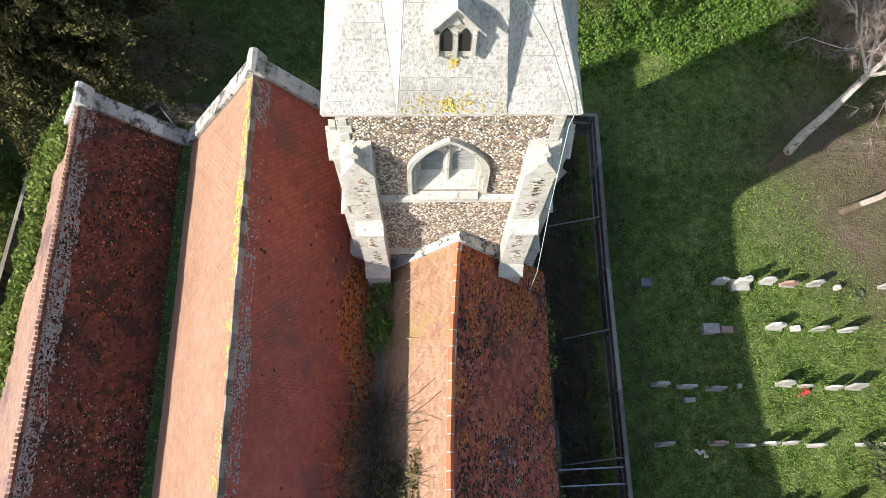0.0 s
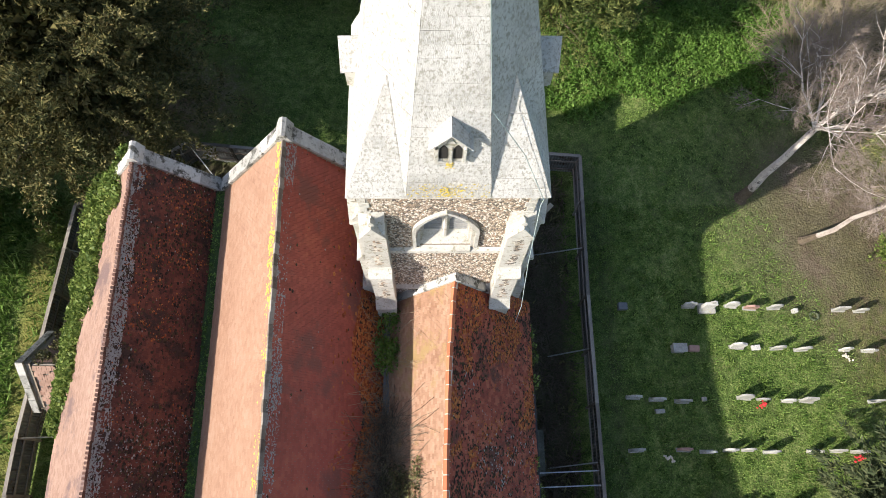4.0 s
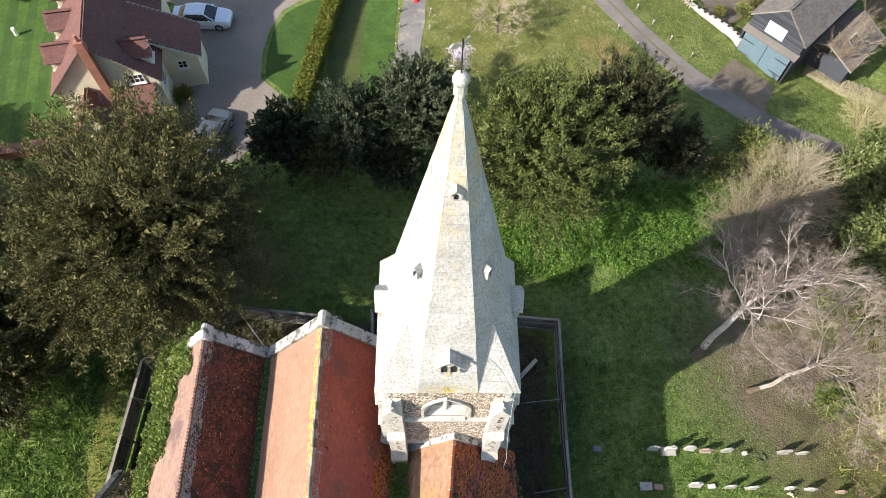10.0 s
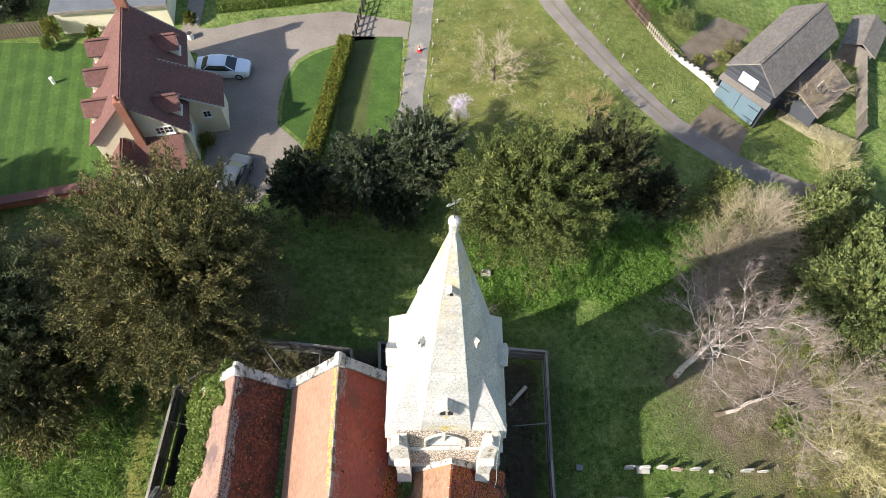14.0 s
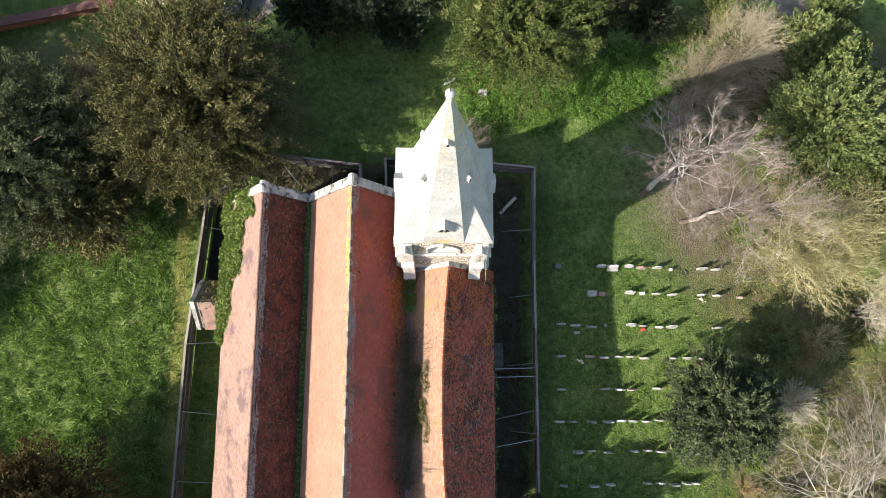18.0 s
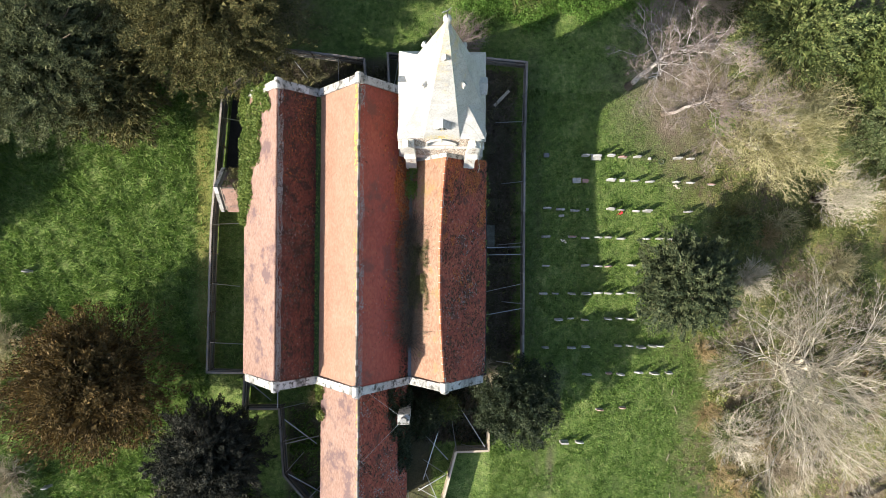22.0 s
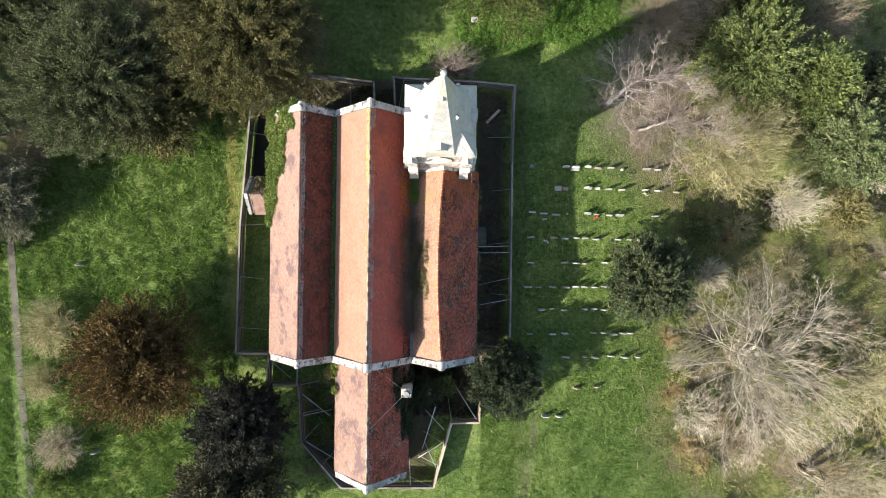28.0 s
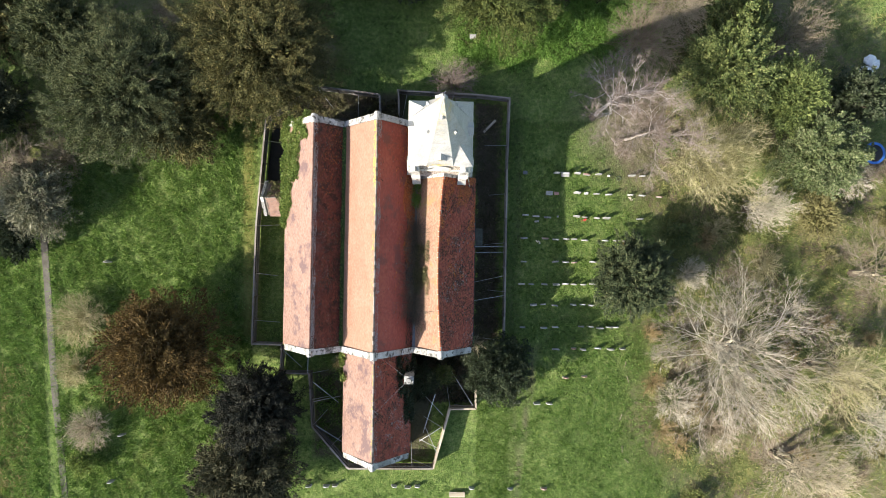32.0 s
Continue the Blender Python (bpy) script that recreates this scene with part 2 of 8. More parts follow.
RIDGE_RED = surface("red_ridge_tile", [(0.42, 0.12, 0.055), (0.55, 0.18, 0.09)], 2, 12, 0.85, 0.2, 50, vary=0.5, by="object")
MORTAR = surface("mortar", [(0.42, 0.38, 0.33), (0.6, 0.56, 0.5)], 4, 20, 0.95, 0.3, 50)
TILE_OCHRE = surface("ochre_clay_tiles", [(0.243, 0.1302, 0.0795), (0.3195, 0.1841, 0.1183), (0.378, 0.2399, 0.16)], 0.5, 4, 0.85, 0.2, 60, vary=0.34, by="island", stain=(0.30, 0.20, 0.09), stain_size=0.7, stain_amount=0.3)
LEAD = surface("lead", [(0.12, 0.125, 0.13), (0.2, 0.205, 0.21)], 1, 10, 0.55, 0.1, 30, metal=0.3)
# Near-black, for openings and the ground patch inside the west hoarding.
DARK = surface("near_black", [(0.012, 0.011, 0.01), (0.03, 0.027, 0.024)], 1, 8, 0.9, 0.1)
LOUVRE = surface("louvre_slate", [(0.16, 0.16, 0.155), (0.30, 0.30, 0.29)], 2, 10, 0.8, 0.2)
IRON = surface("dark_iron", [(0.03, 0.03, 0.03), (0.08, 0.075, 0.07)], 3, 20, 0.6, 0.1, metal=0.6)
COPPER_GREEN = surface("verdigris", [(0.30, 0.36, 0.34), (0.42, 0.48, 0.45)], 2, 12, 0.7, 0.1)
TIMBER = surface("grey_timber", [(0.10, 0.085, 0.07), (0.22, 0.19, 0.16), (0.34, 0.31, 0.27)], 1.5, 16, 0.85, 0.2, 40, vary=0.4, by="object")
TIMBER_PALE = surface("pale_timber", [(0.34, 0.28, 0.20), (0.52, 0.45, 0.34)], 1.5, 16, 0.8, 0.2, 40, vary=0.4, by="object")
METAL = surface("galvanised_sheet", [(0.12, 0.125, 0.125), (0.22, 0.225, 0.225), (0.32, 0.325, 0.32)], 0.8, 8, 0.55, 0.1, 30, vary=0.4, by="object", metal=0.5, stain=(0.12, 0.08, 0.05), stain_size=1.5, stain_amount=0.3)
# Paler copy of the galvanised sheet, with the north run's sunlight in it.
METAL_LIT = surface("sunlit_galvanised_sheet", [(0.26, 0.27, 0.27), (0.38, 0.39, 0.39), (0.5, 0.51, 0.5)], 0.8, 8, 0.6, 0.1, 30, vary=0.4, by="object", metal=0.15, stain=(0.16, 0.12, 0.09), stain_size=1.5, stain_amount=0.3)
POLE = surface("scaffold_pole", [(0.34, 0.35, 0.35), (0.5, 0.51, 0.51)], 2, 10, 0.45, 0.05, metal=0.6)
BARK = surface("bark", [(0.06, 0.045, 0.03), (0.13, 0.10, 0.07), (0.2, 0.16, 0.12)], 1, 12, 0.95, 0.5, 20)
BARK_DARK = surface("dead_bramble_stems", [(0.04, 0.033, 0.024), (0.11, 0.088, 0.06), (0.22, 0.18, 0.13)], 1, 12, 0.95, 0.2, 20, vary=0.5, by="island")
BARK_PALE = surface("pale_bark", [(0.30, 0.265, 0.19), (0.46, 0.42, 0.32), (0.58, 0.54, 0.43)], 1, 10, 0.9, 0.4, 20)
BIRCH = surface("birch_bark", [(0.30, 0.25, 0.21), (0.55, 0.49, 0.44), (0.70, 0.65, 0.59)], 1.2, 8, 0.8, 0.3, 20, stain=(0.12, 0.10, 0.09), stain_size=3, stain_amount=0.25)
TWIG_RED = surface("birch_twigs", [(0.17, 0.13, 0.105), (0.30, 0.24, 0.20)], 1, 6, 0.9, 0)
TWIG_PALE = surface("pale_twigs", [(0.32, 0.28, 0.195), (0.58, 0.52, 0.40)], 1, 6, 0.9, 0, vary=0.4, by="island")
TWIG_GREY = surface("grey_twigs", [(0.22, 0.185, 0.13), (0.44, 0.385, 0.29)], 1, 6, 0.9, 0, vary=0.5, by="island")
TWIG_BROWN = surface("brown_twigs", [(0.20, 0.155, 0.10), (0.34, 0.28, 0.19)], 1, 6, 0.9, 0, vary=0.4, by="island")
YEW = leafy("yew_leaves", [(0.032, 0.042, 0.013), (0.098, 0.103, 0.031), (0.23, 0.20, 0.067)])
YEW_GREEN = leafy("green_yew_leaves", [(0.026, 0.046, 0.012), (0.085, 0.115, 0.027), (0.20, 0.22, 0.058)])
YEW_BROWN = leafy("bronze_yew_leaves", [(0.034, 0.0275, 0.010), (0.095, 0.067, 0.019), (0.20, 0.14, 0.041)])
CYPRESS = leafy("cypress_leaves", [(0.024, 0.034, 0.014), (0.07, 0.083, 0.033), (0.17, 0.17, 0.075)])
CYPRESS_DARK = leafy("dark_cypress_leaves", [(0.009, 0.011, 0.007), (0.023, 0.026, 0.015), (0.055, 0.056, 0.032)])
HOLLY = leafy("holly_leaves", [(0.012, 0.019, 0.008), (0.034, 0.050, 0.021), (0.09, 0.11, 0.05)], rough=0.3)
LAUREL = leafy("laurel_leaves", [(0.022, 0.036, 0.014), (0.056, 0.078, 0.032), (0.13, 0.15, 0.08)], rough=0.4)
IVY = leafy("ivy_leaves", [(0.05, 0.09, 0.018), (0.14, 0.21, 0.042), (0.27, 0.33, 0.08)], rough=0.4, lit=0.35)
BROADLEAF = leafy("spring_leaves", [(0.054, 0.0816, 0.0234), (0.156, 0.192, 0.0468), (0.336, 0.342, 0.091)])
WILLOW_LEAF = leafy("willow_buds", [(0.144, 0.144, 0.0455), (0.264, 0.252, 0.091)])
WEED_DULL = leafy("dull_weed_leaves", [(0.045, 0.05, 0.022), (0.12, 0.125, 0.045), (0.26, 0.25, 0.09)])
GREY_WILLOW = leafy("grey_willow_leaves", [(0.09, 0.10, 0.045), (0.19, 0.20, 0.10), (0.34, 0.34, 0.19)])
HEDGE = leafy("hedge_leaves", [(0.05, 0.075, 0.012), (0.13, 0.15, 0.02), (0.2, 0.21, 0.04)])
BLOSSOM = leafy("blossom", [(0.6, 0.56, 0.55), (0.8, 0.77, 0.76)])
GRASS_BLADE = leafy("grass_blades", [(0.0472, 0.1045, 0.0156), (0.1418, 0.2506, 0.0422), (0.294, 0.3969, 0.1023)], rough=0.6, size=0.25, lit=0.3)
NETTLE = leafy("nettle_leaves", [(0.0575, 0.1232, 0.0204), (0.138, 0.252, 0.042), (0.2415, 0.3584, 0.084)], size=0.7, lit=0.35)
YEW_DARK = leafy("dark_yew_leaves", [(0.016, 0.022, 0.009), (0.042, 0.048, 0.018), (0.095, 0.095, 0.038)])
CYPRESS_LIGHT = leafy("green_cypress_leaves", [(0.018, 0.030, 0.012), (0.055, 0.076, 0.028), (0.13, 0.15, 0.06)])
CONIFER = leafy("conifer_needles", [(0.024, 0.036, 0.013), (0.082, 0.102, 0.036), (0.21, 0.225, 0.092)])
IVY_DULL = leafy("dull_ivy_leaves", [(0.036, 0.060, 0.018), (0.115, 0.155, 0.042), (0.25, 0.28, 0.085)], rough=0.4)
NETTLE_BRIGHT = leafy("young_nettle_leaves", [(0.07, 0.15, 0.022), (0.15, 0.29, 0.045), (0.24, 0.38, 0.085)], size=0.7, lit=0.4)
BARK_WOOD = surface("wood_bark", [(0.17, 0.14, 0.09), (0.30, 0.255, 0.175), (0.40, 0.35, 0.25)], 1, 10, 0.9, 0.4, 20)
TWIG_CREAM = surface("cream_twigs", [(0.27, 0.22, 0.145), (0.50, 0.43, 0.30)], 1, 6, 0.9, 0, vary=0.5, by="island")
TWIG_STRAW = surface("straw_stalks", [(0.20, 0.145, 0.065), (0.38, 0.28, 0.13)], 1, 6, 0.9, 0, vary=0.5, by="island")
TWIG_WILLOW = surface("willow_twigs", [(0.27, 0.235, 0.11), (0.50, 0.45, 0.25)], 1, 6, 0.9, 0, vary=0.5, by="island")
SPRING = leafy("young_leaves", [(0.0425, 0.0665, 0.018), (0.1148, 0.1568, 0.04), (0.2295, 0.2755, 0.075)])
HOLM = leafy("evergreen_oak_leaves", [(0.054, 0.084, 0.0253), (0.132, 0.174, 0.0585), (0.276, 0.312, 0.1365)], rough=0.4)
YEW_DULL = leafy("dull_yew_leaves", [(0.022, 0.028, 0.012), (0.06, 0.064, 0.028), (0.15, 0.145, 0.07)])
MOSS_ORANGE = surface("orange_moss", [(0.20, 0.045, 0.012), (0.36, 0.10, 0.025), (0.46, 0.17, 0.05)], 2, 16, 0.95, 0.3, 60, vary=0.6, by="island")
STONE_DARK = surface("mossed_stone", [(0.05, 0.05, 0.035), (0.10, 0.10, 0.075), (0.18, 0.18, 0.14)], 2, 12, 0.9, 0.4, 40)
BIRCH_DULL = surface("dull_birch_bark", [(0.22, 0.175, 0.15), (0.38, 0.325, 0.285), (0.48, 0.42, 0.375)], 1.2, 8, 0.8, 0.3, 20)

# ---- the church: sizes ----
CX, CY, HALF = 0.5, 9.45, 2.33          # tower: middle and half width
EAVE_Z, EAVE_R, TIP_Z = 17.37, 2.55, 30.5
Y_S, Y_N = -9.35, 12.1                  # outer faces of the south and north gables
A_RIDGE, A_Z = -10.75, 10.0             # west aisle
N_RIDGE, N_Z = -4.97, 11.7              # nave
R_RIDGE, R_Z = 0.93, 10.15              # east aisle
EAVE_W, EAVE_WZ = -13.95, 6.0
VAL1, VAL1_Z = -8.35, 7.1
VAL2, VAL2_Z = -1.6, 7.1
EAVE_E, EAVE_EZ = 3.95, 6.25
C_RIDGE, C_Z, C_W, C_E, C_EZ, C_S = -5.1, 9.0, -8.3, -1.85, 5.0, -19.75

church = thing("church", pose(0, 0, 0), "flint church with red clay tile roofs and a white broach spire", "church")

# walls
part("wall", box(-13.7, -13.1, Y_S + 0.5, Y_N - 0.5, -0.5, 6.0), FLINT, church)
part("wall", box(3.15, 3.7, Y_S + 0.5, CY, -0.5, 6.2), FLINT, church)
part("wall", box(-2.3, CX - HALF, Y_N - 0.9, Y_N - 0.3, -0.5, 7.4), FLINT, church)
for xa in (-8.0, -2.6):
    part("wall", box(xa, xa + 0.5, C_S + 0.5, Y_S, -0.5, 4.95), FLINT, church)


def gable_outline(points, lift, base=-0.5):
    return [(points[0][0], base)] + [(x, z + lift) for x, z in points] + [(points[-1][0], base)]


SOUTH = [(EAVE_W + 0.15, EAVE_WZ), (A_RIDGE, A_Z), (VAL1, VAL1_Z), (N_RIDGE, N_Z), (VAL2, VAL2_Z), (R_RIDGE, R_Z), (EAVE_E - 0.1, EAVE_EZ)]
NORTH = [(EAVE_W + 0.15, EAVE_WZ), (A_RIDGE, A_Z), (VAL1, VAL1_Z), (N_RIDGE, N_Z), (CX - HALF + 0.02, 7.6)]
CHANCEL = [(C_W + 0.1, C_EZ), (C_RIDGE, C_Z), (C_E - 0.1, C_EZ)]
part("gable_wall", prism(gable_outline(SOUTH, 0.12), "y", Y_S, Y_S + 0.55), FLINT, church)
part("gable_wall", prism(gable_outline(NORTH, 0.12), "y", Y_N - 0.55, Y_N), FLINT, church)
part("gable_wall", prism(gable_outline(CHANCEL, 0.1), "y", C_S, C_S + 0.5), FLINT, church)


def coping_run(a, b, y0, y1, lift, stones, width_out=0.0):
    """Coping stones up a gable's slope from a to b, (x, z) pairs, each a piece of its own."""
    run = part("coping", box(min(a[0], b[0]) + 0.05, min(a[0], b[0]) + 0.12, y0 + 0.05, y1 - 0.05, min(a[1], b[1]) - 0.1, min(a[1], b[1]) + lift), MORTAR, church)
    for i in range(stones):
        f0, f1 = i / stones, (i + 1) / stones
        g = 0.006 / stones
        p0 = (a[0] + (b[0] - a[0]) * (f0 + g), a[1] + (b[1] - a[1]) * (f0 + g))
        p1 = (a[0] + (b[0] - a[0]) * (f1 - g), a[1] + (b[1] - a[1]) * (f1 - g))
        j = rnd.uniform(-0.012, 0.012)
        t = 0.16
        out = [(p0[0], p0[1] + lift + j), (p1[0], p1[1] + lift + j), (p1[0], p1[1] + lift + t + j), (p0[0], p0[1] + lift + t + j)]
        part("coping_stone", prism(out, "y", y0 - width_out + rnd.uniform(-0.01, 0.01), y1 + width_out), COPING, run)


def copings(profile, y0, y1, lift):
    for a, b in zip(profile, profile[1:]):
        coping_run(a, b, y0, y1, lift, max(4, round(math.dist(a, b) / 0.9)))
    for x, z in profile[1:-1]:
        if z > 8.5:
            part("apex_stone", prism([(x - 0.3, z + lift - 0.2), (x + 0.3, z + lift - 0.2), (x + 0.12, z + lift + 0.24), (x, z + lift + 0.30), (x - 0.12, z + lift + 0.24)], "y", y0 - 0.09, y1 + 0.09), COPING, church)


copings(SOUTH, Y_S, Y_S + 0.55, 0.14)
copings(NORTH, Y_N - 0.55, Y_N, 0.14)
copings(CHANCEL, C_S, C_S + 0.5, 0.12)


# roofs
def tile_rows(a, b, y0, y1, gauge, wide, seed, rough=1.0, skip=None):
    """Tiles of a slope from its eave a to its ridge b, (x, z) pairs: the middle of each tile's lower edge, and the slope's axes."""
    r = np.random.default_rng(seed)
    up = np.array([b[0] - a[0], 0.0, b[1] - a[1]])
    length = np.linalg.norm(up)
    up = up / length
    nrm = np.cross(up, (0.0, 1.0, 0.0))
    nrm = nrm if nrm[2] > 0 else -nrm
    rows, cols = int(length / gauge), int((y1 - y0) / wide)
    i, j = np.meshgrid(np.arange(rows), np.arange(cols), indexing="ij")
    u = i * gauge + r.normal(0, 0.006 * rough, i.shape)
    y = y0 + (j + 0.5 + 0.5 * (i % 2) * 0.98) * (y1 - y0) / (cols + 0.5)
    sag = 0.012 * np.sin(y * 0.55 + seed) * np.sin(u * 0.9 + seed * 2) + 0.008 * np.sin(y * 1.7 + u)
    n = 0.03 + sag + r.normal(0, 0.004 * rough, i.shape)
    return u.ravel(), y.ravel(), n.ravel(), up, nrm, r


def tile_box(gauge, wide):
    """One tile, its lower edge at the origin: x along the ridge, y up the slope, z off the roof."""
    w, l, t = wide / 2 - 0.005, gauge * 1.45, 0.03
    v = np.array([(-w, 0, 0.012), (w, 0, 0.012), (w, l, -0.02), (-w, l, -0.02), (-w, 0, 0.012 + t), (w, 0, 0.012 + t), (w, l, -0.02 + t), (-w, l, -0.02 + t)])
    f = np.array([(4, 5, 6, 7), (0, 1, 5, 4), (0, 4, 7, 3), (1, 2, 6, 5)])
    return v, f


def sagging(y):
    """How far the old east aisle's ridge has bowed west and sunk between the gable and the tower."""
    f = math.sin(math.pi * min(1.0, max(0.0, (y - Y_S - 0.5) / (CY - HALF - Y_S - 0.5))))
    return -0.40 * f ** 0.8, -0.16 * f


def straight(y):
    return 0.0, 0.0


def roof_slope(a, b, y0, y1, material, seed, label, near=None, gauge=0.125, wide=0.185, rough=1.0, bow=straight):
    """A tiled slope: its boards, and its tiles; those in the stretch near=(y from, y to) are single pieces."""
    up = Vector((b[0] - a[0], 0, b[1] - a[1])).normalized()
    nr = Vector((0, 1, 0)).cross(up)
    nr = nr if nr.z > 0 else -nr
    o = nr * -0.10
    bm = bmesh.new()
    rings = []
    for i in range(13):
        yy = y0 + (y1 - y0) * i / 12
        dx, dz = bow(yy)
        rings.append([bm.verts.new(p) for p in ((a[0], yy, a[1]), (b[0] + dx, yy, b[1] + dz), (b[0] + dx + o.x, yy, b[1] + dz + o.z), (a[0] + o.x, yy, a[1] + o.z))])
    for p, q in zip(rings, rings[1:]):
        for k in range(4):
            bm.faces.new((p[k], p[(k + 1) % 4], q[(k + 1) % 4], q[k]))
    bm.faces.new(rings[0][::-1])
    bm.faces.new(rings[-1])
    slab = part("roof_slope", bm, TIMBER, church, label)
    u, y, n, up, nrm, r = tile_rows(a, b, y0, y1, gauge, wide, seed, rough)
    tv, tf = tile_box(gauge, wide)
    org = np.array((a[0], 0.0, a[1]))
    axis = np.array((0.0, 1.0, 0.0))
    pos = org + u[:, None] * up + y[:, None] * axis + n[:, None] * nrm
    span = math.dist(a, b)
    sink = np.array([bow(v) for v in y])
    pos[:, 0] += sink[:, 0] * u / span
    pos[:, 2] += sink[:, 1] * u / span
    single = np.zeros(len(u), bool)
    if near:
        mid = (near[0] + near[1]) / 2
        slope_mid = u.max() * near[2]
        order = np.argsort(np.maximum(abs(y - mid), abs(u - slope_mid)))
        single[order[:290]] = True
    rest = ~single
    tilt = r.normal(0, 0.02 * rough, len(u))
    verts = pos[:, None, :] + tv[None, :, 0:1] * axis + tv[None, :, 1:2] * up + (tv[None, :, 2:3] + tilt[:, None, None] * tv[None, :, 0:1] * 2) * nrm
    idx = np.nonzero(rest)[0]
    faces = (np.arange(len(idx))[:, None, None] * 8 + tf[None]).reshape(-1, 4)
    part("roof_tiles", fast_mesh("roof_tiles", verts[idx].reshape(-1, 3), faces, material), material, slab, kind="stuff")
    if near:
        me = fast_mesh("roof_tile", tv, tf, material)
        m3 = Matrix((np.cross(up, nrm), up, nrm)).transposed().to_4x4()
        for k in np.nonzero(single)[0]:
            ob = new("roof_tile", me)
            ob.matrix_basis = Matrix.Translation(pos[k]) @ m3
            ob.parent = slab
    return slab, up, nrm, bow, span


YS, YN = Y_S + 0.5, Y_N - 0.5
# Pale tiles west, darker tiles east: sun and shade are partly in the colours.
SLOPES = {
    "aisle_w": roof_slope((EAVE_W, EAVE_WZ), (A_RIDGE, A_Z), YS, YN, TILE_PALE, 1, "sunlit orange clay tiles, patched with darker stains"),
    "aisle_e": roof_slope((VAL1 - 0.08, VAL1_Z), (A_RIDGE, A_Z), YS, YN, TILE_SHADED, 2, "weathered clay tiles flecked with moss, darkened for the slope's shade", (5, 8, 0.6), rough=1.8),
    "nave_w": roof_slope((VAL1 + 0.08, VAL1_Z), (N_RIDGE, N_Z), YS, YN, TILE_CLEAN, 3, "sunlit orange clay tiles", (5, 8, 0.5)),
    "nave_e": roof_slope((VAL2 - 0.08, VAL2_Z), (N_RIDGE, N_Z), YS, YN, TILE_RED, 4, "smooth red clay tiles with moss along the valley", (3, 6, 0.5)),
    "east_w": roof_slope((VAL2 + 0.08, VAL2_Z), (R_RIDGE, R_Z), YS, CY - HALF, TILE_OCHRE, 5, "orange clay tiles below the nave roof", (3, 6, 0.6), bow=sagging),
    "east_e": roof_slope((EAVE_E, EAVE_EZ), (R_RIDGE, R_Z), YS, CY - HALF, TILE_EAST, 6, "weathered clay tiles thick with moss, shade in their colour", (3, 6, 0.6), rough=2.0, bow=sagging),
    "chancel_w": roof_slope((C_W, C_EZ), (C_RIDGE, C_Z), C_S + 0.45, Y_S, TILE_PALE, 7, "pale sunlit clay tiles with darker stains"),
    "chancel_e": roof_slope((C_E, C_EZ), (C_RIDGE, C_Z), C_S + 0.45, Y_S, TILE_EAST, 8, "weathered red clay tiles with moss, shade in their colour", rough=1.8),
}


def moss_on(key, a, count, seed, where, size=(0.05, 0.16), material=None, name="moss"):
    """Low cushions scattered over a slope; where(u, y) from 0 to 1 says how thickly."""
    slab, up, nrm, bow, span = SLOPES[key]
    r = np.random.default_rng(seed)
    a3 = np.array((a[0], 0.0, a[1]))
    lu, y0, y1 = where[0], where[1], where[2]
    vs, fs = [], []
    k = 0
    ring = [(math.cos(t), math.sin(t)) for t in np.linspace(0, 2 * math.pi, 6)[:-1]]
    while k < count:
        u, y = r.uniform(0, lu), r.uniform(y0, y1)
        if r.uniform() > where[3](u, y):
            count -= 0.12
            continue
        s = r.uniform(*size)
        dx, dz = bow(y)
        c = a3 + up * u + np.array((dx * u / span, y, dz * u / span)) + nrm * 0.062
        base = len(vs)
        for cx, cy in ring:
            q = s * r.uniform(0.7, 1.2)
            vs.append(c + np.array((0, cx * q, 0)) + up * cy * q * 0.8)
        vs.append(c + nrm * (0.006 + s * 0.28))
        for e in range(5):
            fs.append((base + e, base + (e + 1) % 5, base + 5))
        k += 1
    mat = material or MOSS
    part(name, fast_mesh(name, np.array(vs), np.array(fs), mat), mat, slab, kind="stuff")


def nz(x, y, s):
    return 0.5 + 0.5 * noise.noise(Vector((x * s, y * s, 3.7)))


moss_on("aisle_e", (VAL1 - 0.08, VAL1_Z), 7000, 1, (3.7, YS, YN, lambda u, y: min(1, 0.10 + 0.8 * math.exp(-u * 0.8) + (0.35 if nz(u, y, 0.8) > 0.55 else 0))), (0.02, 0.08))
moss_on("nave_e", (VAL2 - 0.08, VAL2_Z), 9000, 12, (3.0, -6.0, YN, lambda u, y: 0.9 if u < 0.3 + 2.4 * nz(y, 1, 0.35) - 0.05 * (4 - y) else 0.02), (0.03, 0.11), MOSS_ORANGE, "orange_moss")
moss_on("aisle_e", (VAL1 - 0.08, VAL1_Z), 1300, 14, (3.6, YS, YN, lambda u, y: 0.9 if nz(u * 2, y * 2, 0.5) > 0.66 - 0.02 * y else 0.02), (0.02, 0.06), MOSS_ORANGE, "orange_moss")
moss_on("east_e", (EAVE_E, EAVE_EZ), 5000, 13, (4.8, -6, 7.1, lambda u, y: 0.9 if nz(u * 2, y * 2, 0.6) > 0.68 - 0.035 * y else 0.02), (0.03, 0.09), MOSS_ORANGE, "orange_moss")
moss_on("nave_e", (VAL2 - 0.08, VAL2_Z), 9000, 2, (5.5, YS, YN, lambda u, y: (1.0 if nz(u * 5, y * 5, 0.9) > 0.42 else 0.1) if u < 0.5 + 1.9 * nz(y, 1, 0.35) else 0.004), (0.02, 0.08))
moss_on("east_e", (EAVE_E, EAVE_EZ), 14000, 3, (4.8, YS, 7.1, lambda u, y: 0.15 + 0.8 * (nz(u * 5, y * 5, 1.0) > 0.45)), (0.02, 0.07))
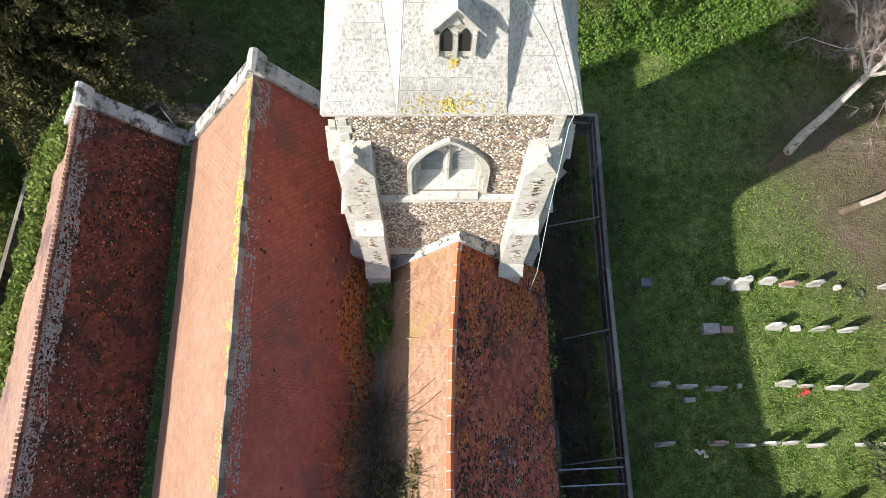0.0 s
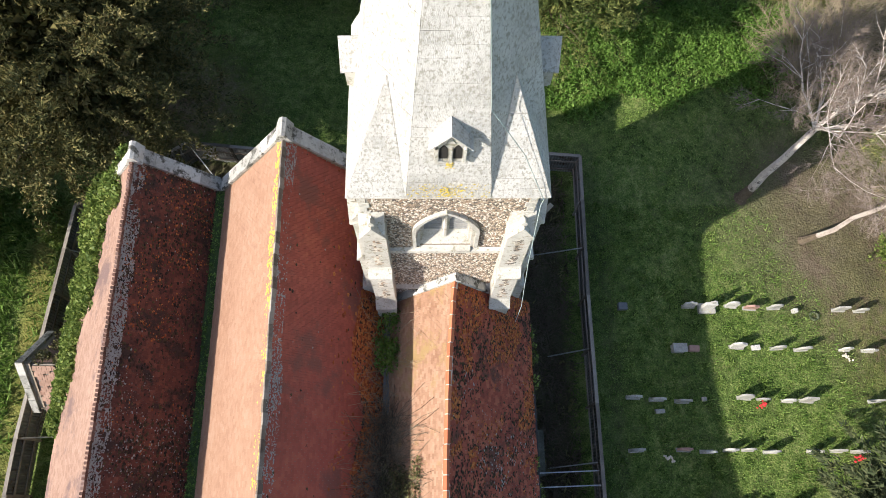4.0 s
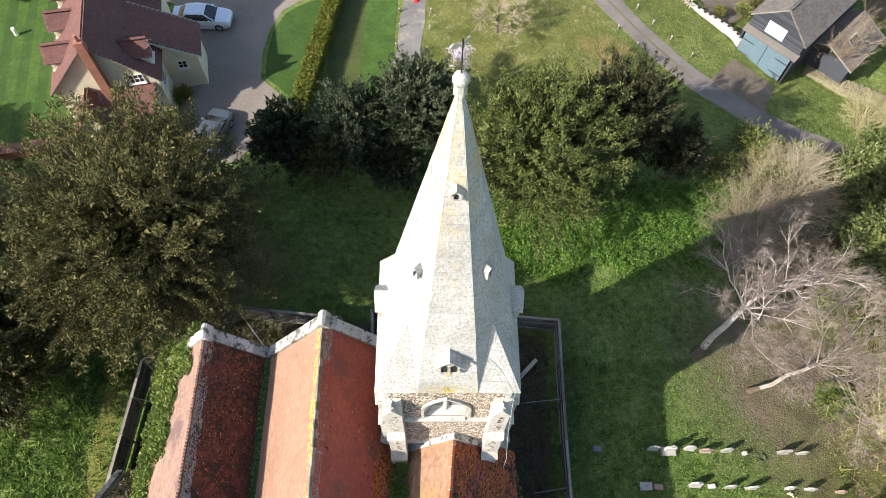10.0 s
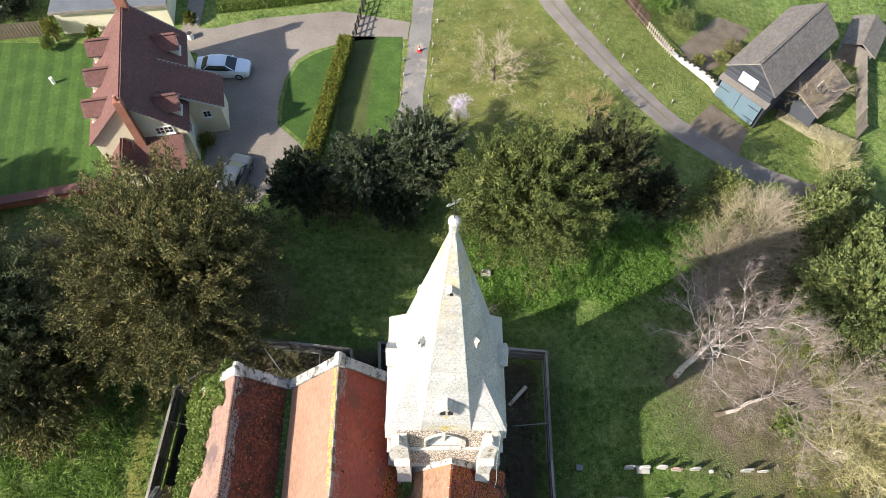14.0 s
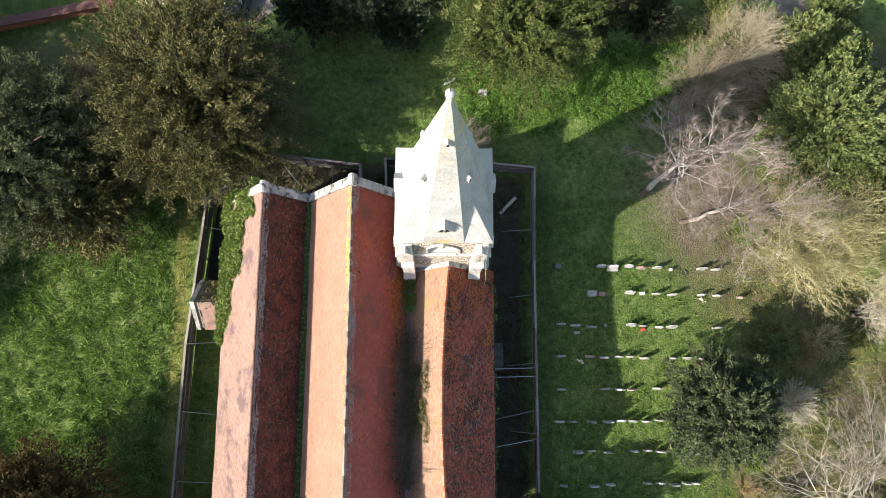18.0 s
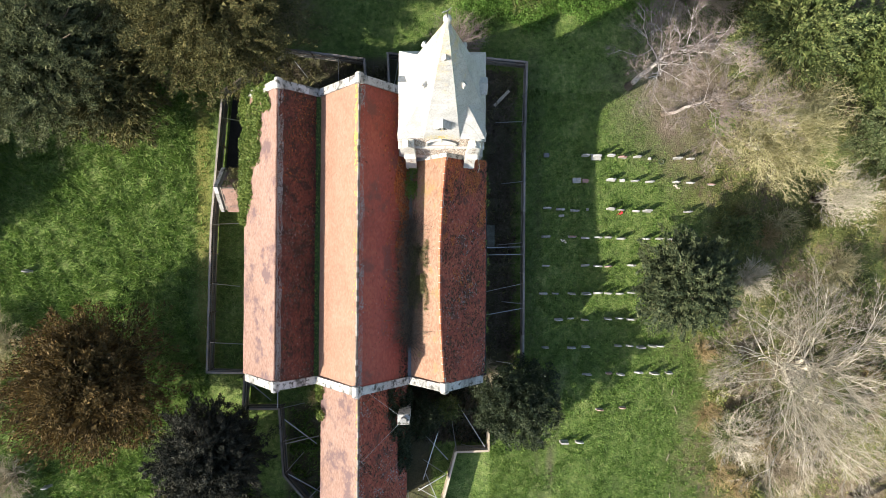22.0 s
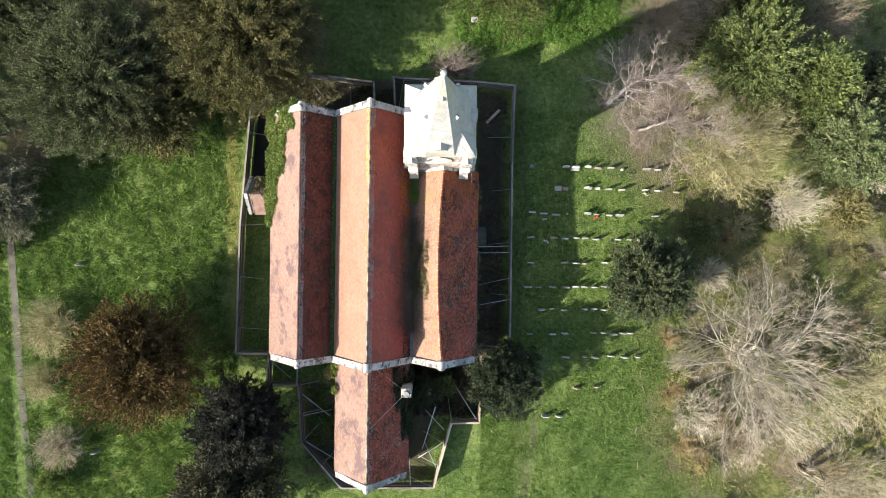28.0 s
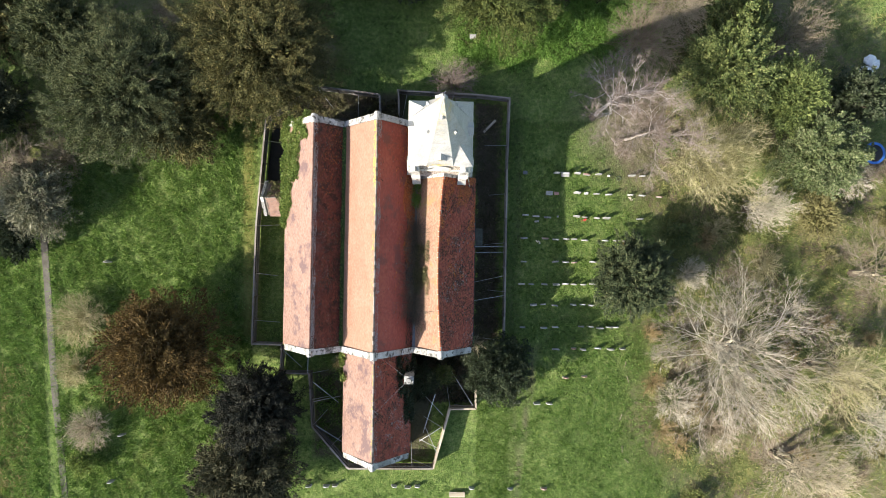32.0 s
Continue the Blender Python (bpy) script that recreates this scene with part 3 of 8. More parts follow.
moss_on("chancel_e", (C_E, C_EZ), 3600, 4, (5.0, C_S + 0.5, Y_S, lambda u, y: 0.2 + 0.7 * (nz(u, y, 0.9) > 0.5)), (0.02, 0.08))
moss_on("nave_w", (VAL1 + 0.08, VAL1_Z), 1900, 5, (5.64, YS, YN, lambda u, y: (0.95 if nz(0, y, 0.45) > 0.62 - 0.035 * (y + 2) else 0.1) if u > 5.36 - 0.3 * nz(y, 4, 1.1) and y > -4 else 0.0), (0.02, 0.08), LICHEN_Y, "yellow_lichen")
moss_on("aisle_e", (VAL1 - 0.08, VAL1_Z), 12000, 6, (3.75, YS, YN, lambda u, y: 1.0 if u > 3.48 - 0.40 * nz(y, 2, 0.9) else 0.008), (0.015, 0.05), LICHEN_G, "grey_lichen")
moss_on("nave_e", (VAL2 - 0.08, VAL2_Z), 9000, 7, (5.7, YS, YN, lambda u, y: (0.95 if nz(u, y, 0.4) > 0.42 else 0.15) if u > 5.3 - 0.3 * nz(y, 8, 0.8) else 0.002), (0.012, 0.045), LICHEN_G, "grey_lichen")
moss_on("aisle_e", (VAL1 - 0.08, VAL1_Z), 1700, 15, (3.6, YS, 4.0, lambda u, y: 0.5 if nz(u, y, 0.6) > 0.45 else 0.06), (0.012, 0.04), LICHEN_G, "grey_lichen")
moss_on("east_e", (EAVE_E, EAVE_EZ), 1500, 8, (4.8, YS, 4.0, lambda u, y: 0.6 if nz(u, y, 0.7) > 0.5 else 0.05), (0.02, 0.06), LICHEN_G, "grey_lichen")
moss_on("chancel_e", (C_E, C_EZ), 2200, 9, (5.1, C_S + 0.5, Y_S, lambda u, y: 0.7 if u > 4.6 or nz(u, y, 0.6) > 0.64 else 0.04), (0.015, 0.06), LICHEN_G, "grey_lichen")
moss_on("chancel_w", (C_W, C_EZ), 500, 10, (5.1, C_S + 0.5, Y_S, lambda u, y: 0.9 if u > 4.9 else 0.0), (0.02, 0.06), LICHEN_Y, "yellow_lichen")


def ridge(x, z, y0, y1, material, length, crest=False, joint=False, wide=0.15, bow=straight):
    """Ridge tiles along y, each a piece; with raised crests or mortar joints where wanted."""
    bed_bm = bmesh.new()
    ends = []
    for i in range(13):
        yy = y0 + (y1 - y0) * i / 12
        dx, dz = bow(yy)
        ends.append([bed_bm.verts.new((x + dx + px, yy, z + dz + pz)) for px, pz in ((-wide - 0.04, -0.16), (wide + 0.04, -0.16), (wide * 0.45, 0.07), (0, 0.145), (-wide * 0.45, 0.07))])
    for p, q in zip(ends, ends[1:]):
        for k in range(5):
            bed_bm.faces.new((p[k], p[(k + 1) % 5], q[(k + 1) % 5], q[k]))
    bed = part("ridge", bed_bm, MORTAR if joint else material, church)
    count = int((y1 - y0) / length)
    step = (y1 - y0) / count
    bm = bmesh.new()
    h = 0.10
    out = [(-wide, -0.12), (-wide * 0.55, 0.02), (0, h), (wide * 0.55, 0.02), (wide, -0.12), (wide * 0.8, -0.14), (0, 0.04), (-wide * 0.8, -0.14)]
    bm_prism(bm, out, "y", 0, step - (0.035 if joint else 0.008))
    if crest:
        for q in (0.25, 0.75):
            bm_box(bm, -0.05, 0.05, q * step - 0.045, q * step + 0.045, 0.06, 0.2)
    me = bpy.data.meshes.new("ridge_tile")
    bmesh.ops.recalc_face_normals(bm, faces=bm.faces)
    bm.to_mesh(me)
    bm.free()
    me.materials.append(material)
    for i in range(count):
        ob = new("ridge_tile", me)
        (dx, dz), (ex, ez) = bow(y0 + i * step), bow(y0 + (i + 1) * step)
        ob.matrix_basis = pose(x + dx + rnd.uniform(-0.012, 0.012), y0 + i * step, z + dz + 0.07 + rnd.uniform(-0.012, 0.012), math.degrees(math.atan2(ez - dz, step)), rnd.uniform(-2, 2), rnd.uniform(-0.6, 0.6) - math.degrees(math.atan2(ex - dx, step)))
        ob.parent = bed


ridge(A_RIDGE, A_Z, YS, YN, RIDGE_CREST, 0.3, crest=True, wide=0.06)
ridge(N_RIDGE, N_Z, YS, YN, RIDGE_DARK, 0.38, wide=0.10)
ridge(R_RIDGE, R_Z, YS, CY - HALF, RIDGE_RED, 0.46, joint=True, wide=0.11, bow=sagging)
ridge(C_RIDGE, C_Z, C_S + 0.45, Y_S, RIDGE_DARK, 0.38, wide=0.10)

# valley gutters, and an eaves gutter
part("valley_gutter", prism([(VAL1 - 0.3, VAL1_Z + 0.22), (VAL1 + 0.3, VAL1_Z + 0.22), (VAL1 + 0.25, VAL1_Z - 0.1), (VAL1 - 0.25, VAL1_Z - 0.1)], "y", YS, YN), GUTTER_MOSS, church, "valley gutter filled with green moss and grass")
part("valley_gutter", prism([(VAL2 - 0.22, VAL2_Z + 0.16), (VAL2 + 0.22, VAL2_Z + 0.16), (VAL2 + 0.2, VAL2_Z - 0.1), (VAL2 - 0.2, VAL2_Z - 0.1)], "y", YS, CY - HALF), LEAD, church, "lead valley gutter choked with dead growth")
part("eaves_gutter", prism([(EAVE_E - 0.02, EAVE_EZ - 0.1), (EAVE_E + 0.1, EAVE_EZ - 0.1), (EAVE_E + 0.12, EAVE_EZ), (EAVE_E - 0.02, EAVE_EZ)], "y", YS, 3.5), IRON, church)

# ---- tower ----
TS = CY - HALF
WIN_X, WIN_HW, WIN_SILL, WIN_SPRING, WIN_TOP = 0.5, 0.78, 13.3, 14.5, 15.85


def arch_z(x, hw, spring, top):
    """Height of a low pointed arch at x from its middle."""
    t = min(1.0, abs(x) / hw)
    return spring + (top - spring) * (0.62 * math.sqrt(1 - t * t) + 0.38 * (1 - t))


part("tower_wall", box(CX - HALF, CX - HALF + 0.5, TS, CY + HALF, -0.5, EAVE_Z - 0.02), FLINT, church)
part("tower_wall", box(CX + HALF - 0.5, CX + HALF, TS, CY + HALF, -0.5, EAVE_Z - 0.02), FLINT, church)
part("tower_wall", box(CX - HALF + 0.5, CX + HALF - 0.5, CY + HALF - 0.5, CY + HALF, -0.5, EAVE_Z - 0.02), FLINT, church)
bm = bmesh.new()
bm_box(bm, CX - HALF + 0.5, WIN_X - WIN_HW, TS, TS + 0.5, -0.5, EAVE_Z - 0.02)
bm_box(bm, WIN_X + WIN_HW, CX + HALF - 0.5, TS, TS + 0.5, -0.5, EAVE_Z - 0.02)
bm_box(bm, WIN_X - WIN_HW, WIN_X + WIN_HW, TS, TS + 0.5, -0.5, WIN_SILL)
cols = 24
for i in range(cols):
    xa, xb = -WIN_HW + 2 * WIN_HW * i / cols, -WIN_HW + 2 * WIN_HW * (i + 1) / cols
    za, zb = arch_z(xa, WIN_HW, WIN_SPRING, WIN_TOP), arch_z(xb, WIN_HW, WIN_SPRING, WIN_TOP)
    bm_prism(bm, [(WIN_X + xa, za), (WIN_X + xb, zb), (WIN_X + xb, EAVE_Z - 0.02), (WIN_X + xa, EAVE_Z - 0.02)], "y", TS, TS + 0.5)
south_wall = part("tower_wall", bm, FLINT, church, "flint cobble wall with limestone bands")

# flint cobbles on the south face
def cobbles(x0, x1, z0, z1, y, seed, size=0.078):
    r = np.random.default_rng(seed)
    vs, fs = [], []
    k = 6
    for i in range(int((z1 - z0) / (size * 0.86))):
        for j in range(int((x1 - x0) / size)):
            x = x0 + (j + 0.5 + 0.5 * (i % 2)) * size + r.uniform(-0.02, 0.02)
            z = z0 + (i + 0.5) * size * 0.86 + r.uniform(-0.02, 0.02)
            d = abs(x - WIN_X)
            if d < WIN_HW + 0.22 and WIN_SILL - 0.1 < z < (arch_z(d, WIN_HW + 0.24, WIN_SPRING, WIN_TOP + 0.24)):
                continue
            if x > x1 - 0.03:
                continue
            s = size * r.uniform(0.34, 0.58)
            e, a, tw = r.uniform(0.7, 1.0), r.uniform(0, 3.14), r.uniform(0.3, 0.55)
            base = len(vs)
            for q in range(k):
                t = 2 * math.pi * q / k + r.uniform(-0.2, 0.2)
                px, pz = math.cos(t) * s, math.sin(t) * s * e
                vs.append((x + px * math.cos(a) - pz * math.sin(a), y + 0.005, z + px * math.sin(a) + pz * math.cos(a)))
            for q in range(k):
                vx, _, vz = vs[base + q]
                vs.append((x + (vx - x) * 0.6, y - s * tw, z + (vz - z) * 0.6))
            for q in range(k):
                w = (q + 1) % k
                fs.append((base + q, base + w, base + k + w, base + k + q))
            fs.append((base + k, base + k + 1, base + k + 2, base + k + 3))
            fs.append((base + k, base + k + 3, base + k + 4, base + k + 5))
    return fast_mesh("flint_cobbles", np.array(vs), np.array(fs), FLINTS)


part("flint_cobbles", cobbles(-1.62, 2.62, 13.1, EAVE_Z - 0.3, TS, 11), FLINTS, south_wall, kind="stuff")
part("flint_cobbles", cobbles(-1.62, 2.62, 9.0, 12.75, TS, 12), FLINTS, south_wall, kind="stuff")
part("flint_cobbles", cobbles(-1.62, 2.62, 7.2, 8.7, TS, 13), FLINTS, south_wall, kind="stuff")

# limestone bands, quoins and a scalloped band under the eaves
part("string_course", prism([(TS + 0.02, 13.05), (TS - 0.10, 12.98), (TS - 0.12, 12.82), (TS + 0.02, 12.72)], "x", CX - HALF + 0.25, CX + HALF - 0.25), STONE, church)
part("string_course", prism([(TS + 0.02, 9.02), (TS - 0.12, 8.92), (TS - 0.12, 8.78), (TS + 0.02, 8.68)], "x", CX - HALF + 0.25, CX + HALF - 0.25), STONE, church)
bm = bmesh.new()
for i in range(11):
    xm = CX - HALF + 0.3 + (i + 0.5) * (2 * HALF - 0.6) / 11
    w = (2 * HALF - 0.6) / 22 - 0.004
    bm_prism(bm, [(xm - w, EAVE_Z - 0.05), (xm - w, EAVE_Z - 0.32), (xm - w * 0.45, EAVE_Z - 0.24), (xm, EAVE_Z - 0.20), (xm + w * 0.45, EAVE_Z - 0.24), (xm + w, EAVE_Z - 0.32), (xm + w, EAVE_Z - 0.05)], "y", TS - 0.09, TS + 0.02)
part("cusped_cornice", bm, STONE, church)
part("eaves_course", prism([(CX - EAVE_R + 0.02, CY - EAVE_R + 0.02), (CX + EAVE_R - 0.02, CY - EAVE_R + 0.02), (CX + EAVE_R - 0.02, CY + EAVE_R - 0.02), (CX - EAVE_R + 0.02, CY + EAVE_R - 0.02)], "z", EAVE_Z - 0.10, EAVE_Z - 0.015), STONE, church)
for side in (-1, 1):
    xe = CX + side * HALF
    for i in range(34):
        z0 = 7.0 + i * 0.3
        if z0 > 17.0:
            break
        w = 0.3 if i % 2 else 0.22
        part("quoin", box(min(xe, xe - side * w), max(xe, xe - side * w), TS - 0.035, TS + 0.2, z0, z0 + 0.29, 0.012), STONE, south_wall)

# belfry window
window = part("belfry_window", box(WIN_X - WIN_HW - 0.05, WIN_X + WIN_HW + 0.05, TS + 0.44, TS + 0.49, WIN_SILL - 0.1, WIN_TOP + 0.05), DARK, church, "two-light belfry opening with stone louvres")
bm = bmesh.new()
n_seg = 26


def arch_strip(hw0, top0, hw1, top1):
    """Inner and outer outlines of an arched band with its jambs, as one closed outline."""
    xs = [math.sin(math.pi / 2 * (-1 + 2 * i / n_seg)) for i in range(n_seg + 1)]
    inner = [(WIN_X - hw0, WIN_SILL - 0.05)] + [(WIN_X + x * hw0, arch_z(x * hw0, hw0, WIN_SPRING, top0)) for x in xs] + [(WIN_X + hw0, WIN_SILL - 0.05)]
    outer = [(WIN_X - hw1, WIN_SILL - 0.05)] + [(WIN_X + x * hw1, arch_z(x * hw1, hw1, WIN_SPRING, top1)) for x in xs] + [(WIN_X + hw1, WIN_SILL - 0.05)]
    return inner, outer


def bm_band(bm, inner, outer, y0, y1):
    rows = [[bm.verts.new((x, y, z)) for x, z in line] for line, y in ((inner, y0), (outer, y0), (outer, y1), (inner, y1))]
    for p, q in zip(rows, rows[1:] + rows[:1]):
        for i in range(len(p) - 1):
            bm.faces.new((p[i], p[i + 1], q[i + 1], q[i]))
    for e in (0, -1):
        bm.faces.new([r[e] for r in rows])


bm_band(bm, *arch_strip(WIN_HW - 0.02, WIN_TOP - 0.02, WIN_HW + 0.10, WIN_TOP + 0.12), TS - 0.03, TS + 0.30)
part("arch_moulding", bm, STONE, window)
bm = bmesh.new()
bm_band(bm, *arch_strip(WIN_HW + 0.08, WIN_TOP + 0.10, WIN_HW + 0.19, WIN_TOP + 0.22), TS - 0.11, TS + 0.02)
part("hood_mould", bm, STONE, window)
bm = bmesh.new()
bm_band(bm, *arch_strip(WIN_HW - 0.10, WIN_TOP - 0.12, WIN_HW - 0.01, WIN_TOP - 0.01), TS + 0.14, TS + 0.42)
part("inner_moulding", bm, STONE, window)
part("sill", prism([(TS + 0.40, 13.98), (TS - 0.13, 13.02), (TS - 0.13, 12.9), (TS + 0.40, 12.9)], "x", WIN_X - WIN_HW + 0.005, WIN_X + WIN_HW - 0.005), STONE, window)
part("mullion", prism([(WIN_X - 0.085, TS + 0.42), (WIN_X - 0.085, TS + 0.26), (WIN_X - 0.03, TS + 0.16), (WIN_X + 0.03, TS + 0.16), (WIN_X + 0.085, TS + 0.26), (WIN_X + 0.085, TS + 0.42)], "z", WIN_SILL, WIN_TOP - 0.25), STONE, window)
bm = bmesh.new()
for i in range(56):
    xa, xb = -WIN_HW + 2 * WIN_HW * i / 56, -WIN_HW + 2 * WIN_HW * (i + 1) / 56

    def head(x):
        c = abs(abs(x) - 0.37)
        cusp = 0.06 if 0.09 < c < 0.15 else 0.0
        return (14.72 + 0.42 * (0.5 * math.sqrt(max(0, 1 - (c / 0.27) ** 2)) + 0.5 * (1 - c / 0.27)) - cusp) if c < 0.27 else WIN_SILL
    bm_prism(bm, [(WIN_X + xa, head((xa + xb) / 2)), (WIN_X + xb, head((xa + xb) / 2)), (WIN_X + xb, arch_z(xb, WIN_HW, WIN_SPRING, WIN_TOP)), (WIN_X + xa, arch_z(xa, WIN_HW, WIN_SPRING, WIN_TOP))], "y", TS + 0.24, TS + 0.36)
part("tracery", bm, STONE, window)
part("tracery_eye", prism([(WIN_X - 0.10, 15.42), (WIN_X, 15.2), (WIN_X + 0.10, 15.42), (WIN_X, 15.6)], "y", TS + 0.232, TS + 0.26), DARK, window)
for side in (-0.37, 0.37):
    for i in range(7):
        z = 13.95 + i * 0.16
        part("louvre", prism([(TS + 0.26, z), (TS + 0.43, z + 0.13), (TS + 0.43, z + 0.16), (TS + 0.26, z + 0.03)], "x", WIN_X + side - 0.27, WIN_X + side + 0.27), LOUVRE, window)


def buttress(m, wide, seed, reach=1.0):
    """A stepped angle buttress of limestone with flint flushwork; its back on y = 0, reaching out to -y."""
    p1, p2, p3 = -0.80 * reach, -0.56 * reach, -0.40 * reach
    b = part("buttress", prism([(0.1, -0.5), (p1, -0.5), (p1, 8.55), (p2, 9.0), (p2, 11.9), (p3, 12.3), (p3, 15.3), (0.1, 16.1)], "x", -wide / 2, wide / 2), STONE, church)
    b.matrix_basis = m
    cap = prism([(-wide / 2 - 0.03, 15.0), (wide / 2 + 0.03, 15.0), (wide / 2 + 0.03, 15.1), (0.0, 15.85), (-wide / 2 - 0.03, 15.1)], "y", p3 - 0.08, 0.02)
    part("gablet", cap, STONE, b)
    part("finial", prism([(-0.06, 15.75), (0.06, 15.75), (0.09, 15.95), (0.0, 16.12), (-0.09, 15.95)], "y", p3 + 0.02, p3 + 0.16), STONE, b)
    r = random.Random(seed)
    bm = bmesh.new()
    for z0, z1, yf in ((9.2, 10.3, p2), (10.6, 11.6, p2), (12.5, 13.5, p3), (13.8, 14.8, p3)):
        z = z0
        while z < z1:
            for _ in range(r.choice((1, 2, 2, 3))):
                w, xm = r.uniform(0.03, 0.07), r.uniform(-0.17, 0.17) * wide / 0.8
                h = r.uniform(0.03, 0.06)
                bm_box(bm, xm - w, xm + w, yf - 0.008, yf + 0.03, z, z + h)
            bm_box(bm, -0.035, 0.035, yf - 0.007, yf + 0.03, z, z + 0.075)
            z += r.uniform(0.075, 0.11)
    part("flushwork", bm, FLINTS, b, kind="stuff")
    for z, yf in ((8.98, p2), (12.28, p3)):
        part("weathering", prism([(yf + 0.04, z + 0.02), (yf - 0.27 * reach, z - 0.40), (yf - 0.27 * reach, z - 0.48), (yf + 0.04, z - 0.48)], "x", -wide / 2 - 0.03, wide / 2 + 0.03), STONE, b)
    return b


buttress(pose(CX - HALF + 0.29, TS, 0), 0.70, 1)
buttress(pose(CX + HALF - 0.27, TS, 0), 0.70, 2)
buttress(pose(CX - HALF, TS + 0.40, 0, 0, 0, -90), 0.76, 3, 0.72)
buttress(pose(CX + HALF, TS + 0.40, 0, 0, 0, 90), 0.76, 4, 0.85)

# flashing where the east aisle roof meets the tower
part("roof_flashing", prism([(R_RIDGE - 2.3, R_Z - 3.0), (R_RIDGE, R_Z - 0.02), (R_RIDGE + 1.6, R_Z - 2.06), (R_RIDGE + 1.6, R_Z - 1.76), (R_RIDGE, R_Z + 0.34), (R_RIDGE - 2.3, R_Z - 2.7)], "y", TS - 0.28, TS + 0.02), COPING, church, "pale stone weathering above the aisle roof")

# ---- broach spire ----
AX = Vector((CX, CY, 0))
OV = EAVE_R * math.tan(math.radians(22.5))


def spire_r(z):
    return EAVE_R * (TIP_Z - z) / (TIP_Z - EAVE_Z)


def on_spire(face_deg, side, z, out=0.0):
    d = Vector((math.cos(radians(face_deg)), math.sin(radians(face_deg)), 0))
    s = Vector((-d.y, d.x, 0))
    p = AX + d * (spire_r(z) + out) + s * side
    p.z = z
    return p


bm = bmesh.new()
base = [bm.verts.new(on_spire(k * 45, -OV, EAVE_Z, -0.03)) for k in range(8)]
tip = bm.verts.new((CX, CY, TIP_Z - 0.05))
for k in range(8):
    bm.faces.new((base[k], base[(k + 1) % 8], tip))
bm.faces.new(base[::-1])
spire = part("spire", bm, MORTAR, church, "white weathered stone broach spire with yellow lichen")


def ashlar(corners, course, block, seed, thick=0.008, gap=0.004):
    """Courses of blocks over a triangle given by its foot's two ends and its top."""
    a, b, c = (np.array(p, float) for p in corners)
    r = np.random.default_rng(seed)
    nrm = np.cross(b - a, c - a)
    nrm /= np.linalg.norm(nrm)
    height = np.linalg.norm((a + b) / 2 - c)
    blocks = []
    rows = int(height / course)
    for i in range(rows):
        f0, f1 = i / rows, (i + 1) / rows - gap / height
        la, lb = a + (c - a) * f0, b + (c - b) * f0
        ua, ub = a + (c - a) * f1, b + (c - b) * f1
        width = np.linalg.norm(lb - la)
        cnt = max(1, round(width / block))
        cuts = [0.0] + [min(0.95, max(0.05, (k + (0.5 if i % 2 else 0.0) + r.uniform(-0.15, 0.15)) / cnt)) for k in range(0 if i % 2 else 1, cnt)] + [1.0]
        cuts = sorted(cuts)
        for p, q in zip(cuts, cuts[1:]):
            g = gap / max(width, 0.1) / 2
            if q - p < 0.04 and cnt > 1:
                continue
            p, q = p + g, q - g
            t = nrm * (thick + r.normal(0, 0.0025))
            low = [la + (lb - la) * p, la + (lb - la) * q, ua + (ub - ua) * q, ua + (ub - ua) * p]
            blocks.append([v - nrm * 0.01 for v in low] + [v + t for v in low])
    return blocks


BLOCK_F = np.array([(4, 5, 6, 7), (0, 1, 5, 4), (1, 2, 6, 5), (2, 3, 7, 6), (3, 0, 4, 7)])


def lay_blocks(name, blocks, singles, material, parent):
    for k, blk in enumerate(blocks):
        if k < singles:
            o = sum(blk) / 8
            ob = part(name, fast_mesh(name, np.array(blk) - o, BLOCK_F, material), material, parent)
            ob.location = Vector(o)
    rest = blocks[singles:]
    if rest:
        f = (np.arange(len(rest))[:, None, None] * 8 + BLOCK_F[None]).reshape(-1, 4)
        part("ashlar_masonry", fast_mesh("ashlar_masonry", np.array(rest).reshape(-1, 3), f, material), material, parent, kind="stuff")


for k in range(8):
    a, b = on_spire(k * 45, -OV, EAVE_Z), on_spire(k * 45, OV, EAVE_Z)
    lay_blocks("ashlar_block", ashlar((a, b, (CX, CY, TIP_Z)), 0.33, 0.55, 40 + k), 70 if k in (5, 6, 7) else 0, SPIRE, spire)
BROACH_Z = 20.9
for k in range(4):
    ang = 45 + 90 * k
    d = Vector((math.cos(radians(ang)), math.sin(radians(ang)), 0))
    corner = AX + Vector((math.copysign(EAVE_R, d.x), math.copysign(EAVE_R, d.y), EAVE_Z))
    top = on_spire(ang, 0, BROACH_Z, 0.02)
    p1, p2 = on_spire(ang, -OV, EAVE_Z), on_spire(ang, OV, EAVE_Z)
    bm = bmesh.new()
    vs = [bm.verts.new(v) for v in (corner, p1, p2, top)]
    for f in ((0, 2, 3), (0, 3, 1), (0, 1, 2), (1, 3, 2)):
        bm.faces.new([vs[i] for i in f])
    broach = part("broach", bm, MORTAR, church)
    lay_blocks("ashlar_block", ashlar((p1, corner, top), 0.33, 0.5, 60 + k) + ashlar((corner, p2, top), 0.33, 0.5, 70 + k), 0, SPIRE, broach)


